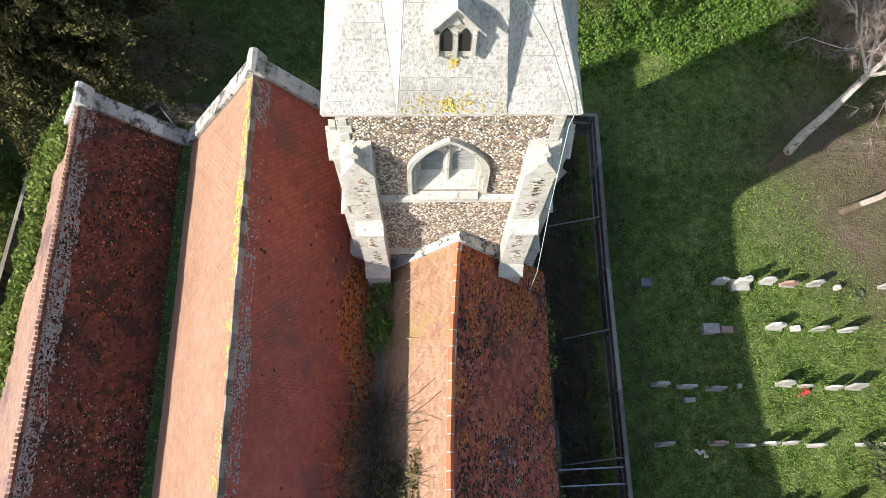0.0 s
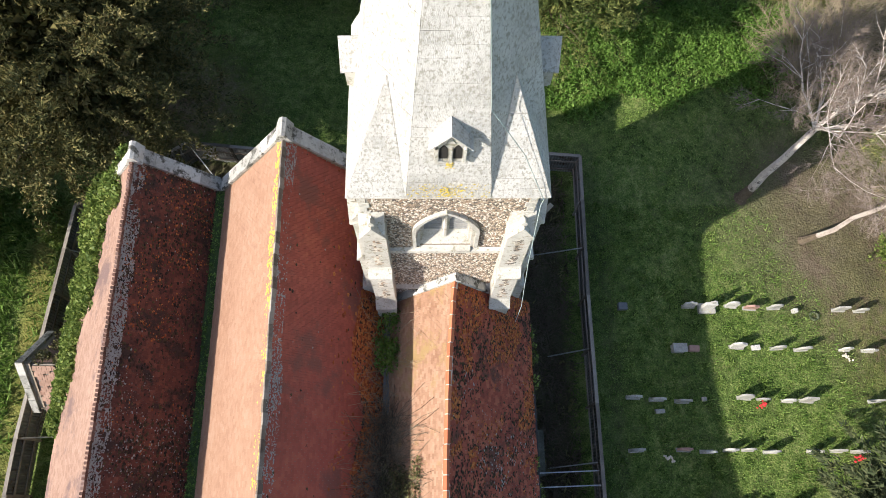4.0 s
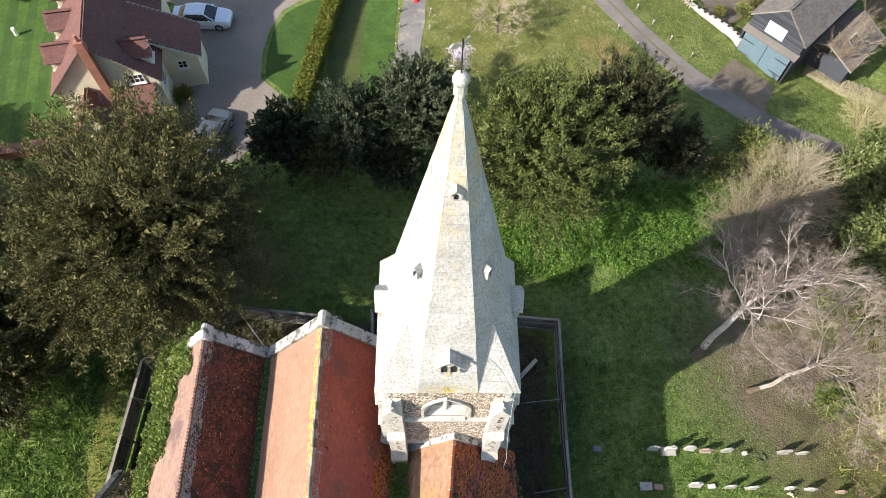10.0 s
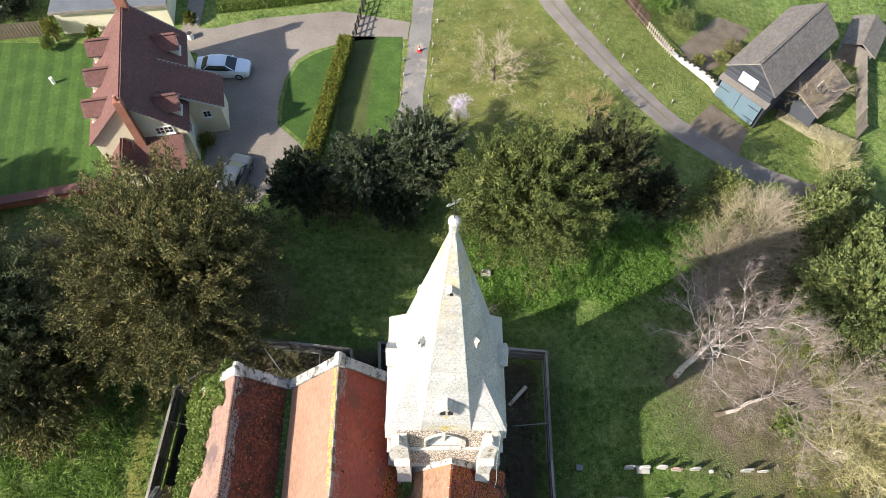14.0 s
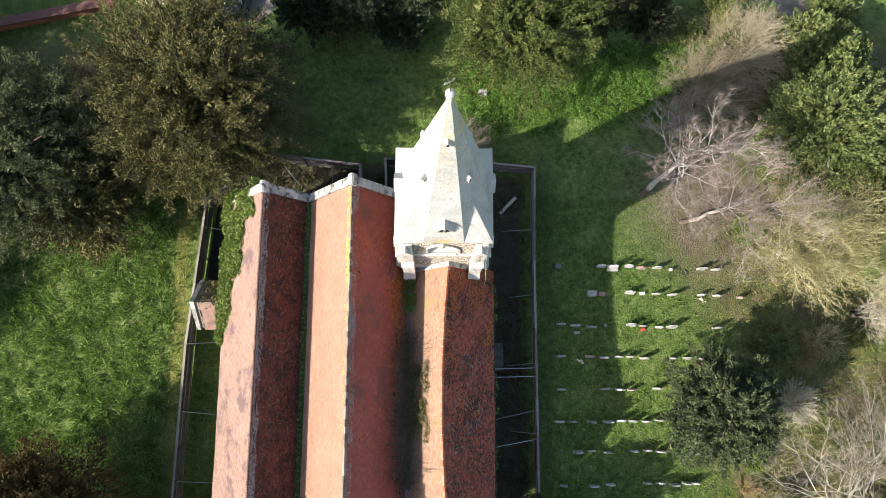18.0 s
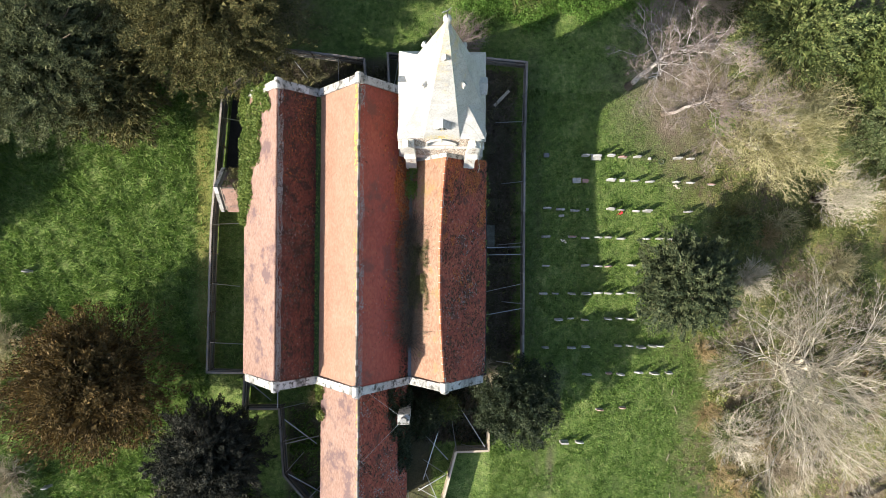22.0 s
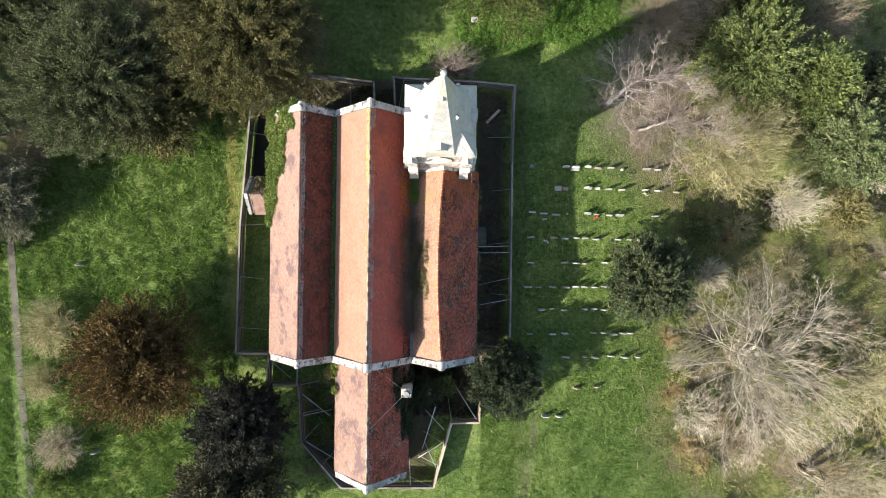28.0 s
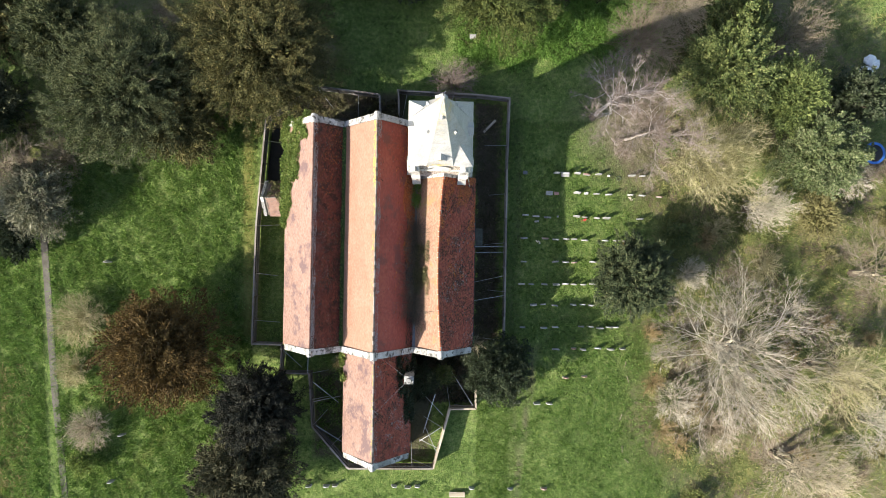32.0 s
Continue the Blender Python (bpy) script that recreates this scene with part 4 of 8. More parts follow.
def lucarne(face_deg, z, wide, tall, lights=2):
    """A small gabled dormer window on a face of the spire."""
    r = spire_r(z)
    l = part("lucarne", prism([(-wide / 2, 0), (wide / 2, 0), (wide / 2, tall * 0.62), (0, tall), (-wide / 2, tall * 0.62)], "y", 0.03, tall * 0.42), STONE, spire)
    d = radians(face_deg)
    l.matrix_basis = Matrix.Translation((CX + math.cos(d) * (r + 0.12), CY + math.sin(d) * (r + 0.12), z)) @ Matrix.Rotation(d + math.pi / 2, 4, "Z")
    t = 0.065 * wide
    for s in (-1, 1):
        part("lucarne_roof", prism([(0, tall + 0.16 * wide), (s * wide * 0.66, tall * 0.62 - 0.08 * wide), (s * wide * 0.66, tall * 0.62 - 0.08 * wide + t), (0, tall + 0.16 * wide + t)], "y", -0.13 * wide, tall * 0.5), SPIRE, l)
    n = lights
    for i in range(n):
        xm = 0 if n == 1 else (-0.5 + i) * wide * 0.42
        w = wide * (0.13 if n > 1 else 0.2)
        part("lancet", prism([(xm - w, tall * 0.14), (xm + w, tall * 0.14), (xm + w, tall * 0.48), (xm + w * 0.5, tall * 0.58), (xm, tall * 0.63), (xm - w * 0.5, tall * 0.58), (xm - w, tall * 0.48)], "y", 0.012, 0.05), DARK, l)
    bm = bmesh.new()
    for xm in ((-wide * 0.42, 0, wide * 0.42) if n > 1 else (-wide * 0.4, wide * 0.4)):
        bm_box(bm, xm - 0.035, xm + 0.035, -0.03, 0.04, 0.0, tall * 0.55)
    bm_prism(bm, [(-0.09, tall * 0.72), (0.09, tall * 0.72), (0, tall * 0.9)], "y", 0.005, 0.04)
    part("mullion", bm, STONE, l)


for face in (-90, 0, 90, 180):
    lucarne(face, 18.95, 0.74, 1.25)
lucarne(-90, 27.2, 0.26, 0.4, 1)
for face in (-45, -135, 45, 135):
    lucarne(face, 23.6, 0.2, 0.55, 1)

bm = bmesh.new()
bmesh.ops.create_uvsphere(bm, u_segments=14, v_segments=9, radius=0.18, matrix=Matrix.Translation((CX, CY, TIP_Z + 0.05)))
bm_beam(bm, (CX, CY, TIP_Z - 0.35), (CX, CY, TIP_Z - 0.05), 0.3, sides=8)
part("finial_ball", bm, STONE, spire)
vane = part("weathervane", beam((CX, CY, TIP_Z), (CX, CY, TIP_Z + 1.15), 0.035, sides=6), IRON, spire)
bm = prism([(-0.75, 0.0), (-0.55, 0.28), (-0.3, 0.1), (0.1, 0.12), (0.25, 0.42), (0.4, 0.45), (0.5, 0.33), (0.38, 0.28), (0.3, -0.02), (0.05, -0.15), (-0.3, -0.1), (-0.6, -0.2)], "y", -0.02, 0.02)
cock = part("vane_plate", bm, surface("gilded_metal", [(0.42, 0.41, 0.38), (0.6, 0.58, 0.52)], 3, 12, 0.45, 0.05, metal=0.3), vane)
cock.matrix_basis = pose(CX, CY, TIP_Z + 1.0, 0, 0, 24) @ Matrix.Scale(0.34, 4)

# lightning conductor down the south-east edge
bm = bmesh.new()
path = [Vector((CX + (spire_r(z) / math.cos(radians(22.5)) + 0.05) * math.cos(radians(-67.5)), CY + (spire_r(z) / math.cos(radians(22.5)) + 0.05) * math.sin(radians(-67.5)), z)) for z in (29.8, 27, 24.5, 22.0, 20.6)]
path += [Vector((2.2, 7.25, 19.0)), Vector((2.62, 6.95, 18.0)), Vector((2.85, 6.82, 17.4)), Vector((2.86, 6.9, 16.9)), Vector((2.9, 6.3, 14)), Vector((3.25, 6.15, 9.5)), Vector((3.35, 6.1, 5.0))]
rings = []
for p in path:
    rings.append([bm.verts.new(p + Vector((0.011 * math.cos(t), 0.011 * math.sin(t), 0))) for t in (0, 1.57, 3.14, 4.71)])
for a, b in zip(rings, rings[1:]):
    for k in range(4):
        bm.faces.new((a[k], a[(k + 1) % 4], b[(k + 1) % 4], b[k]))
part("lightning_conductor", bm, COPPER_GREEN, church, "thin weathered copper cable")

# yellow lichen round the foot of the south face and the tip
def lichen_on_spire(face, count, zr, seed, spread):
    r = np.random.default_rng(seed)
    vs, fs = [], []
    for _ in range(count):
        z = r.uniform(*zr)
        s = r.normal(0, spread)
        if abs(s) > spire_r(z) * 0.41:
            continue
        q = r.uniform(0.006, 0.03)
        c = on_spire(face, s, z, 0.034)
        d = Vector((math.cos(radians(face)), math.sin(radians(face)), 0))
        side = Vector((-d.y, d.x, 0))
        upv = (Vector((CX, CY, TIP_Z)) - on_spire(face, 0, EAVE_Z)).normalized()
        b0 = len(vs)
        for t in range(6):
            a = t * math.pi / 3
            k = q * r.uniform(0.5, 1.3)
            vs.append(c + side * math.cos(a) * k + upv * math.sin(a) * k)
        vs.append(c + d * 0.012)
        for t in range(6):
            fs.append((b0 + t, b0 + (t + 1) % 6, b0 + 6))
    part("yellow_lichen", fast_mesh("yellow_lichen", np.array([tuple(v) for v in vs]), np.array(fs), LICHEN_Y), LICHEN_Y, spire, kind="stuff")


lichen_on_spire(-90, 230, (17.42, 18.0), 3, 0.75)
lichen_on_spire(-90, 60, (17.5, 17.8), 4, 0.2)
lichen_on_spire(-90, 50, (18.6, 18.9), 5, 0.05)

# chimney stump beside the chancel
chimney = part("chimney", prism([(-0.42, -0.36), (0.42, -0.36), (0.42, 0.36), (-0.42, 0.36)], "z", 0, 8.3), COPING, church, "pale weathered stone chimney beside the chancel")
chimney.matrix_basis = pose(-1.95, -11.75, -0.3)
part("chimney_cap", box(-0.44, 0.44, -0.38, 0.38, 8.3, 8.40, 0.03), COPING, chimney)
part("chimney_pot", beam((0, 0, 8.42), (0, 0, 8.95), 0.46, sides=10), COPING, chimney)

for foot in ((-4.6, Y_S - 0.1, 9.4), (-4.9, -14.6, 9.0)):
    part("chimney_stay", beam((-1.95, -11.75, 7.9), foot, 0.02, sides=5), POLE, church, "thin wire stay from the chimney")

# north-west porch
porch = thing("porch", pose(-15.2, 5.1, 0), "small gabled flint porch with an overgrown tiled roof", "porch")
part("wall", box(-1.4, -1.0, -1.55, 1.55, -0.3, 3.0), FLINT, porch)
part("wall", box(-1.0, 1.5, -1.55, -1.2, -0.3, 3.0), FLINT, porch)
part("wall", box(-1.0, 1.5, 1.2, 1.55, -0.3, 3.0), FLINT, porch)
part("gable", prism([(-1.55, 3.0), (1.55, 3.0), (0, 4.75)], "x", -1.4, -1.0), FLINT, porch)
for s in (-1, 1):
    slope = part("roof_slope", prism([(0, 4.62), (s * 1.7, 2.75), (s * 1.7, 2.65), (0, 4.5)], "x", -1.0, 1.5), TIMBER, porch)
    vs, fs = [], []
    tv, tf = tile_box(0.16, 0.2)
    up = np.array((0, -s * 1.7, 1.87)) / math.hypot(1.7, 1.87)
    nrm = np.array((0, s * 1.87, 1.7)) / math.hypot(1.7, 1.87)
    for i in range(15):
        for j in range(12):
            if rng.uniform() < 0.08:
                continue
            p = np.array((-0.9 + j * 0.2 + 0.1 * (i % 2), s * 1.7, 2.75)) + up * i * 0.16 + nrm * 0.04
            b0 = len(vs)
            vs += [p + np.array((1.0, 0, 0)) * v[0] + up * v[1] + nrm * v[2] for v in tv]
            fs += [tuple(b0 + q for q in f) for f in tf]
    part("roof_tiles", fast_mesh("roof_tiles", np.array(vs), np.array(fs), TILE_PALE), TILE_PALE, slope, kind="stuff")
    for i in range(4):
        f0, f1 = i / 4, (i + 1) / 4 - 0.01
        out = [(s * 1.75 * (1 - f0), 2.75 + 2.0 * f0), (s * 1.75 * (1 - f1), 2.75 + 2.0 * f1), (s * 1.75 * (1 - f1), 2.95 + 2.0 * f1), (s * 1.75 * (1 - f0), 2.95 + 2.0 * f0)]
        part("coping_stone", prism(out, "x", -1.5, -1.2), COPING, porch)

# ---- ground ----
def spread(lo, hi, step, far):
    mid = list(np.arange(lo, hi + step / 2, step))
    out = [hi + 4, hi + 12, hi + 30, hi + 80, hi + 250, hi + far]
    return np.array([lo - (v - hi) for v in out[::-1]] + mid + out)


gx, gy = spread(-56, 62, 0.6, 2200), spread(-36, 66, 0.6, 2200)
GX, GY = np.meshgrid(gx, gy, indexing="ij")


def soft_noise(x, y, s, seed=0.0):
    return (np.sin(x * s * 1.3 + 1.7 * np.sin(y * s * 0.9 + seed)) + np.sin(y * s * 1.1 + 1.9 * np.sin(x * s * 0.8 + seed * 2)) + np.sin((x + y) * s * 0.7 + seed)) / 3


GZ = ground_zs(GX, GY) + 0.05 * soft_noise(GX, GY, 0.8) * ((GX < -19) | (GX > 24)) * (GY < 26)


def patches(x, y, s, seed):
    """Uneven patches between -1 and 1: waves in many directions."""
    r = np.random.default_rng(int(seed) + 99)
    out = np.zeros_like(x)
    for k in range(14):
        a, f = r.uniform(0, 6.28), s * r.uniform(0.4, 2.4)
        out += np.sin(x * f * np.cos(a) + y * f * np.sin(a) + r.uniform(0, 6.28))
    return out / 3.7


def blob(x, y, cx, cy, rx, ry, edge=0.35):
    d = np.hypot((x - cx) / rx, (y - cy) / ry) + 0.16 * soft_noise(x, y, 1.1, cx) + 0.08 * soft_noise(x, y, 3.1, cy)
    return np.clip((1 + edge - d) / (2 * edge), 0, 1)


LITTER = [(22.0, 13.8, 4.6, 5.0), (27, 9, 7, 7), (31, 1, 9, 6), (30, -6, 9, 9), (40, -12, 13, 13), (38, 20, 12, 10), (28, 24, 9, 5), (47, 4, 8, 12),
          (-30, 20, 11, 6), (-15, 20, 5, 4), (-41, 8, 3, 7), (26, -17, 5, 6), (40, -24, 12, 6)]
litter = np.zeros_like(GX)
for c in LITTER:
    litter = np.maximum(litter, blob(GX, GY, *c))
dry = np.clip((-40.5 - GX - 0.25 * (GY + 24)) / 4, 0, 0.9) * (GY < 2)
dry = np.maximum(dry, 0.7 * blob(GX, GY, 7, 43, 10, 10))
dry = np.maximum(dry, 0.35 * blob(GX, GY, 20, 44, 14, 12))
dry = np.maximum(dry, np.clip(1.3 - abs(GX + 18.9 + 0.02 * GY) / 0.75, 0, 0.85) * (GY > -9) * (GY < 14))
dry = np.maximum(dry, 0.45 * np.clip(1.4 - abs(GX + 24.3 - 0.645 * (GY + 14)) / 0.9, 0, 1) * (GY < -12.5) * (GY > -36))
worn = np.maximum(np.clip(1 - abs(GX - 8.6 - 0.2 * np.sin(GY * 0.3)) / 0.7, 0, 1) * (GY < 18) * (GY > -26), np.clip(1 - abs(GX - 10.4 - 0.12 * (GY + 14)) / 0.5, 0, 1) * (GY < -9) * (GY > -30) * 2.0) * 0.45
yard = ((GX > 4.2) & (GX < 7.0) & (GY > -9) & (GY < 15.5)) | ((GX > -1.7) & (GX < 4.6) & (GY > -15.4) & (GY < -9.4)) | ((GX > -11.6) & (GX < 0.4) & (GY > -21.0) & (GY < -12.4))
yard |= (GX > -13.5) & (GX < -3.0) & (GY > 12.0) & (GY < 16.4)
worn = np.maximum(worn, 0.92 * yard)
twiggy = 0.62 * np.maximum(blob(GX, GY, 21.0, 13.6, 5.2, 5.0, 0.6), blob(GX, GY, 24.5, 13.0, 3.5, 3.5, 0.6))
nx, ny = GX.shape
ii, jj = np.meshgrid(np.arange(nx - 1), np.arange(ny - 1), indexing="ij")
quads = np.stack([ii * ny + jj, (ii + 1) * ny + jj, (ii + 1) * ny + jj + 1, ii * ny + jj + 1], -1).reshape(-1, 4)

GROUND = bpy.data.materials.new("meadow_ground")
GROUND.use_nodes = True
n, l = GROUND.node_tree.nodes, GROUND.node_tree.links
b = n["Principled BSDF"]
geo = n.new("ShaderNodeNewGeometry")


def ground_noise(size, detail=5.0):
    t = n.new("ShaderNodeTexNoise")
    t.inputs["Scale"].default_value, t.inputs["Detail"].default_value, t.inputs["Roughness"].default_value = size, detail, 0.65
    l.new(geo.outputs["Position"], t.inputs["Vector"])
    return t.outputs["Fac"]


def ground_ramp(fac, colors, lo=0.32, hi=0.68):
    r = n.new("ShaderNodeValToRGB")
    while len(r.color_ramp.elements) < len(colors):
        r.color_ramp.elements.new(0.5)
    for i, c in enumerate(colors):
        r.color_ramp.elements[i].position = lo + (hi - lo) * i / (len(colors) - 1)
        r.color_ramp.elements[i].color = (*c, 1)
    l.new(fac, r.inputs[0])
    return r.outputs[0]


def ground_mix(fac, a, c):
    m = n.new("ShaderNodeMixRGB")
    l.new(fac, m.inputs[0])
    l.new(a, m.inputs[1])
    l.new(c, m.inputs[2])
    return m.outputs[0]


def two(a, c, w=0.5):
    m = n.new("ShaderNodeMixRGB")
    m.inputs[0].default_value = w
    l.new(a, m.inputs[1])
    l.new(c, m.inputs[2])
    return m.outputs[0]


def attr(name):
    a = n.new("ShaderNodeAttribute")
    a.attribute_name = name
    return a.outputs["Fac"]


grass = ground_ramp(two(two(ground_noise(0.3), ground_noise(2.4)), ground_noise(13.0), 0.45), [(0.030, 0.056, 0.012), (0.096, 0.156, 0.034), (0.170, 0.232, 0.060), (0.28, 0.315, 0.115)], 0.41, 0.59)
sward = ground_ramp(two(ground_noise(0.9), ground_noise(6.0)), [(0.068, 0.098, 0.031), (0.150, 0.158, 0.066)], 0.4, 0.6)
fleck = ground_ramp(two(ground_noise(1.6, 8.0), ground_noise(22.0)), [(0, 0, 0), (0.8, 0.8, 0.8)], 0.50, 0.60)
grass = ground_mix(fleck, grass, sward)
leaf_litter = ground_ramp(two(two(ground_noise(0.5), ground_noise(2.5)), ground_noise(15.0)), [(0.055, 0.046, 0.022), (0.135, 0.10, 0.06), (0.21, 0.165, 0.11), (0.29, 0.235, 0.17)], 0.38, 0.62)
mossy = ground_ramp(two(ground_noise(0.7), ground_noise(11.0)), [(0.04, 0.056, 0.014), (0.105, 0.13, 0.032), (0.21, 0.21, 0.07)], 0.4, 0.6)
leaf_litter = ground_mix(ground_ramp(two(ground_noise(0.22), ground_noise(3.0), 0.4), [(0, 0, 0), (0.9, 0.9, 0.9)], 0.44, 0.53), leaf_litter, mossy)
straw = ground_ramp(two(ground_noise(0.5), ground_noise(7.0)), [(0.08, 0.10, 0.022), (0.18, 0.17, 0.045), (0.28, 0.25, 0.085)], 0.38, 0.62)
earth = ground_ramp(two(ground_noise(0.7), ground_noise(8.0)), [(0.055, 0.052, 0.03), (0.13, 0.11, 0.07)], 0.36, 0.64)
col = ground_mix(attr("dry"), grass, straw)
col = ground_mix(attr("litter"), col, leaf_litter)
col = ground_mix(attr("worn"), col, earth)
twig_litter = ground_ramp(two(two(ground_noise(0.6), ground_noise(3.0)), ground_noise(18.0)), [(0.10, 0.072, 0.05), (0.18, 0.135, 0.102), (0.25, 0.195, 0.155)], 0.38, 0.62)
col = ground_mix(attr("twiggy"), col, twig_litter)
l.new(col, b.inputs["Base Color"])
b.inputs["Roughness"].default_value, b.inputs["Specular IOR Level"].default_value = 0.95, 0.15
bp = n.new("ShaderNodeBump")
bp.inputs["Strength"].default_value, bp.inputs["Distance"].default_value = 1.0, 0.4
l.new(two(ground_noise(1.6), ground_noise(9.0), 0.4), bp.inputs["Height"])
l.new(bp.outputs[0], b.inputs["Normal"])

ground_me = fast_mesh("ground", np.stack([GX, GY, GZ], -1).reshape(-1, 3), quads, GROUND)
for key, values in (("litter", litter), ("dry", dry), ("worn", worn), ("twiggy", twiggy)):
    ground_me.attributes.new(key, "FLOAT", "POINT").data.foreach_set("value", values.ravel().astype(np.float32))
ground_me.shade_smooth()
tagged(new("ground", ground_me), "churchyard meadow with grass, bare earth and leaf litter", "ground", kind="structure")


def sheet(name, outline, lift, material, label, cat, step=2.0):
    """A level surface laid on the ground along an outline of (x, y) points."""
    bm = bmesh.new()
    f = bm.faces.new([bm.verts.new((x, y, 0)) for x, y in outline])
    bmesh.ops.triangulate(bm, faces=[f])
    for _ in range(5):
        es = [e for e in bm.edges if e.calc_length() > step]
        if not es:
            break
        bmesh.ops.subdivide_edges(bm, edges=es, cuts=1)
        bmesh.ops.triangulate(bm, faces=[f for f in bm.faces if len(f.verts) > 3])
    for v in bm.verts:
        v.co.z = ground_z(v.co.x, v.co.y) + lift
    r = bmesh.ops.extrude_face_region(bm, geom=list(bm.faces))
    for v in r["geom"]:
        if isinstance(v, bmesh.types.BMVert):
            v.co.z -= lift + 0.12
    ob = part(name, bm, material)
    return tagged(ob, label, cat, kind="structure")


def ribbon(points, half):
    pts = [Vector((x, y)) for x, y in points]
    left, right = [], []
    for i, p in enumerate(pts):
        d = (pts[min(i + 1, len(pts) - 1)] - pts[max(i - 1, 0)]).normalized()
        s = Vector((-d.y, d.x))
        w = half * (1 + 0.06 * math.sin(i * 2.1))
        left.append(tuple(p + s * w))
        right.append(tuple(p - s * w))
    return left + right[::-1]


def smooth_line(points, k=4):
    out = []
    n_p = len(points)
    for i in range(n_p - 1):
        p0, p1, p2, p3 = (Vector(points[max(0, min(n_p - 1, i + q))]) for q in (-1, 0, 1, 2))
        for j in range(k):
            t = j / k
            v = 0.5 * ((2 * p1) + (p2 - p0) * t + (2 * p0 - 5 * p1 + 4 * p2 - p3) * t * t + (3 * p1 - p0 - 3 * p2 + p3) * t ** 3)
            out.append(tuple(v))
    return out + [tuple(points[-1])]


ASPHALT = surface("worn_asphalt", [(0.13, 0.12, 0.11), (0.19, 0.175, 0.16), (0.26, 0.24, 0.22)], 0.4, 7, 0.9, 0.25, 40, stain=(0.30, 0.26, 0.20), stain_size=0.5, stain_amount=0.3)
CONCRETE = surface("drive_concrete", [(0.15, 0.125, 0.105), (0.21, 0.178, 0.148), (0.27, 0.235, 0.198)], 0.3, 6, 0.9, 0.2, 40)
GRAVEL = surface("gravel_lane", [(0.13, 0.11, 0.095), (0.20, 0.172, 0.15), (0.29, 0.255, 0.22)], 0.5, 10, 0.95, 0.4, 60)
BROWN_EARTH = surface("brown_earth", [(0.09, 0.066, 0.045), (0.16, 0.125, 0.09), (0.23, 0.19, 0.145)], 0.9, 9, 0.95, 0.4, 30)
FOOTWAY = surface("trodden_earth", [(0.0675, 0.06, 0.045), (0.1125, 0.1013, 0.0788), (0.1575, 0.1425, 0.1162)], 0.8, 8, 0.95, 0.3, 40)
LANE_GRASS = surface("lane_moss", [(0.135, 0.122, 0.082), (0.195, 0.168, 0.115)], 0.8, 8, 0.95, 0.3, 40)
LAWN = surface("mown_lawn", [(0.022, 0.052, 0.007), (0.039, 0.083, 0.011), (0.064, 0.12, 0.019)], 0.7, 4, 0.95, 0.8, 40)
LAWN_LIGHT = surface("mown_lawn_stripe", [(0.030, 0.066, 0.009), (0.053, 0.104, 0.014), (0.084, 0.148, 0.025)], 0.7, 4, 0.95, 0.8, 40)

sheet("road", [(-23, 60), (-23, 44.5), (-21.2, 44), (-20, 41), (-19.3, 37), (-18.6, 33), (-19.5, 28.5), (-14, 28.5), (-12.9, 30.2), (-10.6, 33.6), (-11.2, 34.3), (-13.2, 36.2), (-13.4, 38.5), (-13.1, 41.2), (-12.3, 43.3), (-11, 44.4), (-9.2, 45.1), (-6.6, 45.8), (-2.6, 45.9), (-2.4, 48), (-8.9, 49.3), (-16, 48.3), (-20, 47), (-21.5, 47), (-21.5, 60)], 0.02, CONCRETE, "pale concrete driveway beside the house", "driveway")
sheet("road", ribbon(smooth_line([(-2.15, 33), (-2.1, 38), (-1.65, 44), (-1.25, 50), (-0.6, 66)]), 0.95), 0.025, ASPHALT, "narrow worn tarmac path between grass verges", "path")
lane = [(9.5, 56), (11.0, 50.4), (16.2, 42.4), (20.4, 37.5), (24.6, 34.7), (28.6, 33.1), (32.0, 32.3), (35, 31.6)]
sheet("road", ribbon(smooth_line(lane), 1.05), 0.03, GRAVEL, "gravel lane curving past the garage", "lane")
sheet("verge", ribbon(smooth_line(lane[:4]), 0.13), 0.045, LANE_GRASS, "mossy strip along the middle of the lane", "verge")
sheet("road", ribbon(smooth_line([(-40.4, 6), (-39.8, -0.9), (-39.2, -7.2), (-38.6, -14.2), (-37.8, -21.2), (-36.6, -32)]), 0.34), 0.07, FOOTWAY, "narrow trodden footpath", "path")
for k in range(26):
    x0 = -46 + k * 0.78
    sheet("lawn", [(x0, 28.9), (x0 + 0.78, 29.0), (x0 + 0.78 - 2.6, 45.0), (x0 - 2.6, 45.0)], 0.02 + 0.004 * (k % 2), LAWN_LIGHT if k % 2 else LAWN, "striped mown lawn beside the house", "lawn", 6) if x0 + 0.78 < -26.0 else None
sheet("bare_earth", [(21.9, 37.6), (22.7, 38.4), (24.6, 40.4), (27.8, 38.0), (26.5, 36.0), (26.2, 35.0), (24.6, 35.6), (23.2, 36.6)], 0.02, BROWN_EARTH, "bare trodden earth before the garage doors", "earth", 2)
sheet("patio", [(22.6, 46.6), (24.2, 43.6), (27.0, 45.8), (31.0, 51.0), (27.5, 51.8)], 0.03, BROWN_EARTH, "pale paved yard beside the garage", "patio", 3)
sheet("lawn", [(-10.4, 33.9), (-11.0, 34.6), (-12.9, 36.4), (-13.0, 38.5), (-12.8, 41.0), (-12.0, 43.0), (-10.8, 44.0), (-9.2, 44.8), (-8.7, 44.8)], 0.03, LAWN, "small mown lawn inside the drive", "lawn", 3)
LAWN_OLIVE = surface("olive_lawn", [(0.045, 0.06, 0.015), (0.07, 0.088, 0.022), (0.105, 0.12, 0.034)], 0.6, 5, 0.95, 0.8, 40)
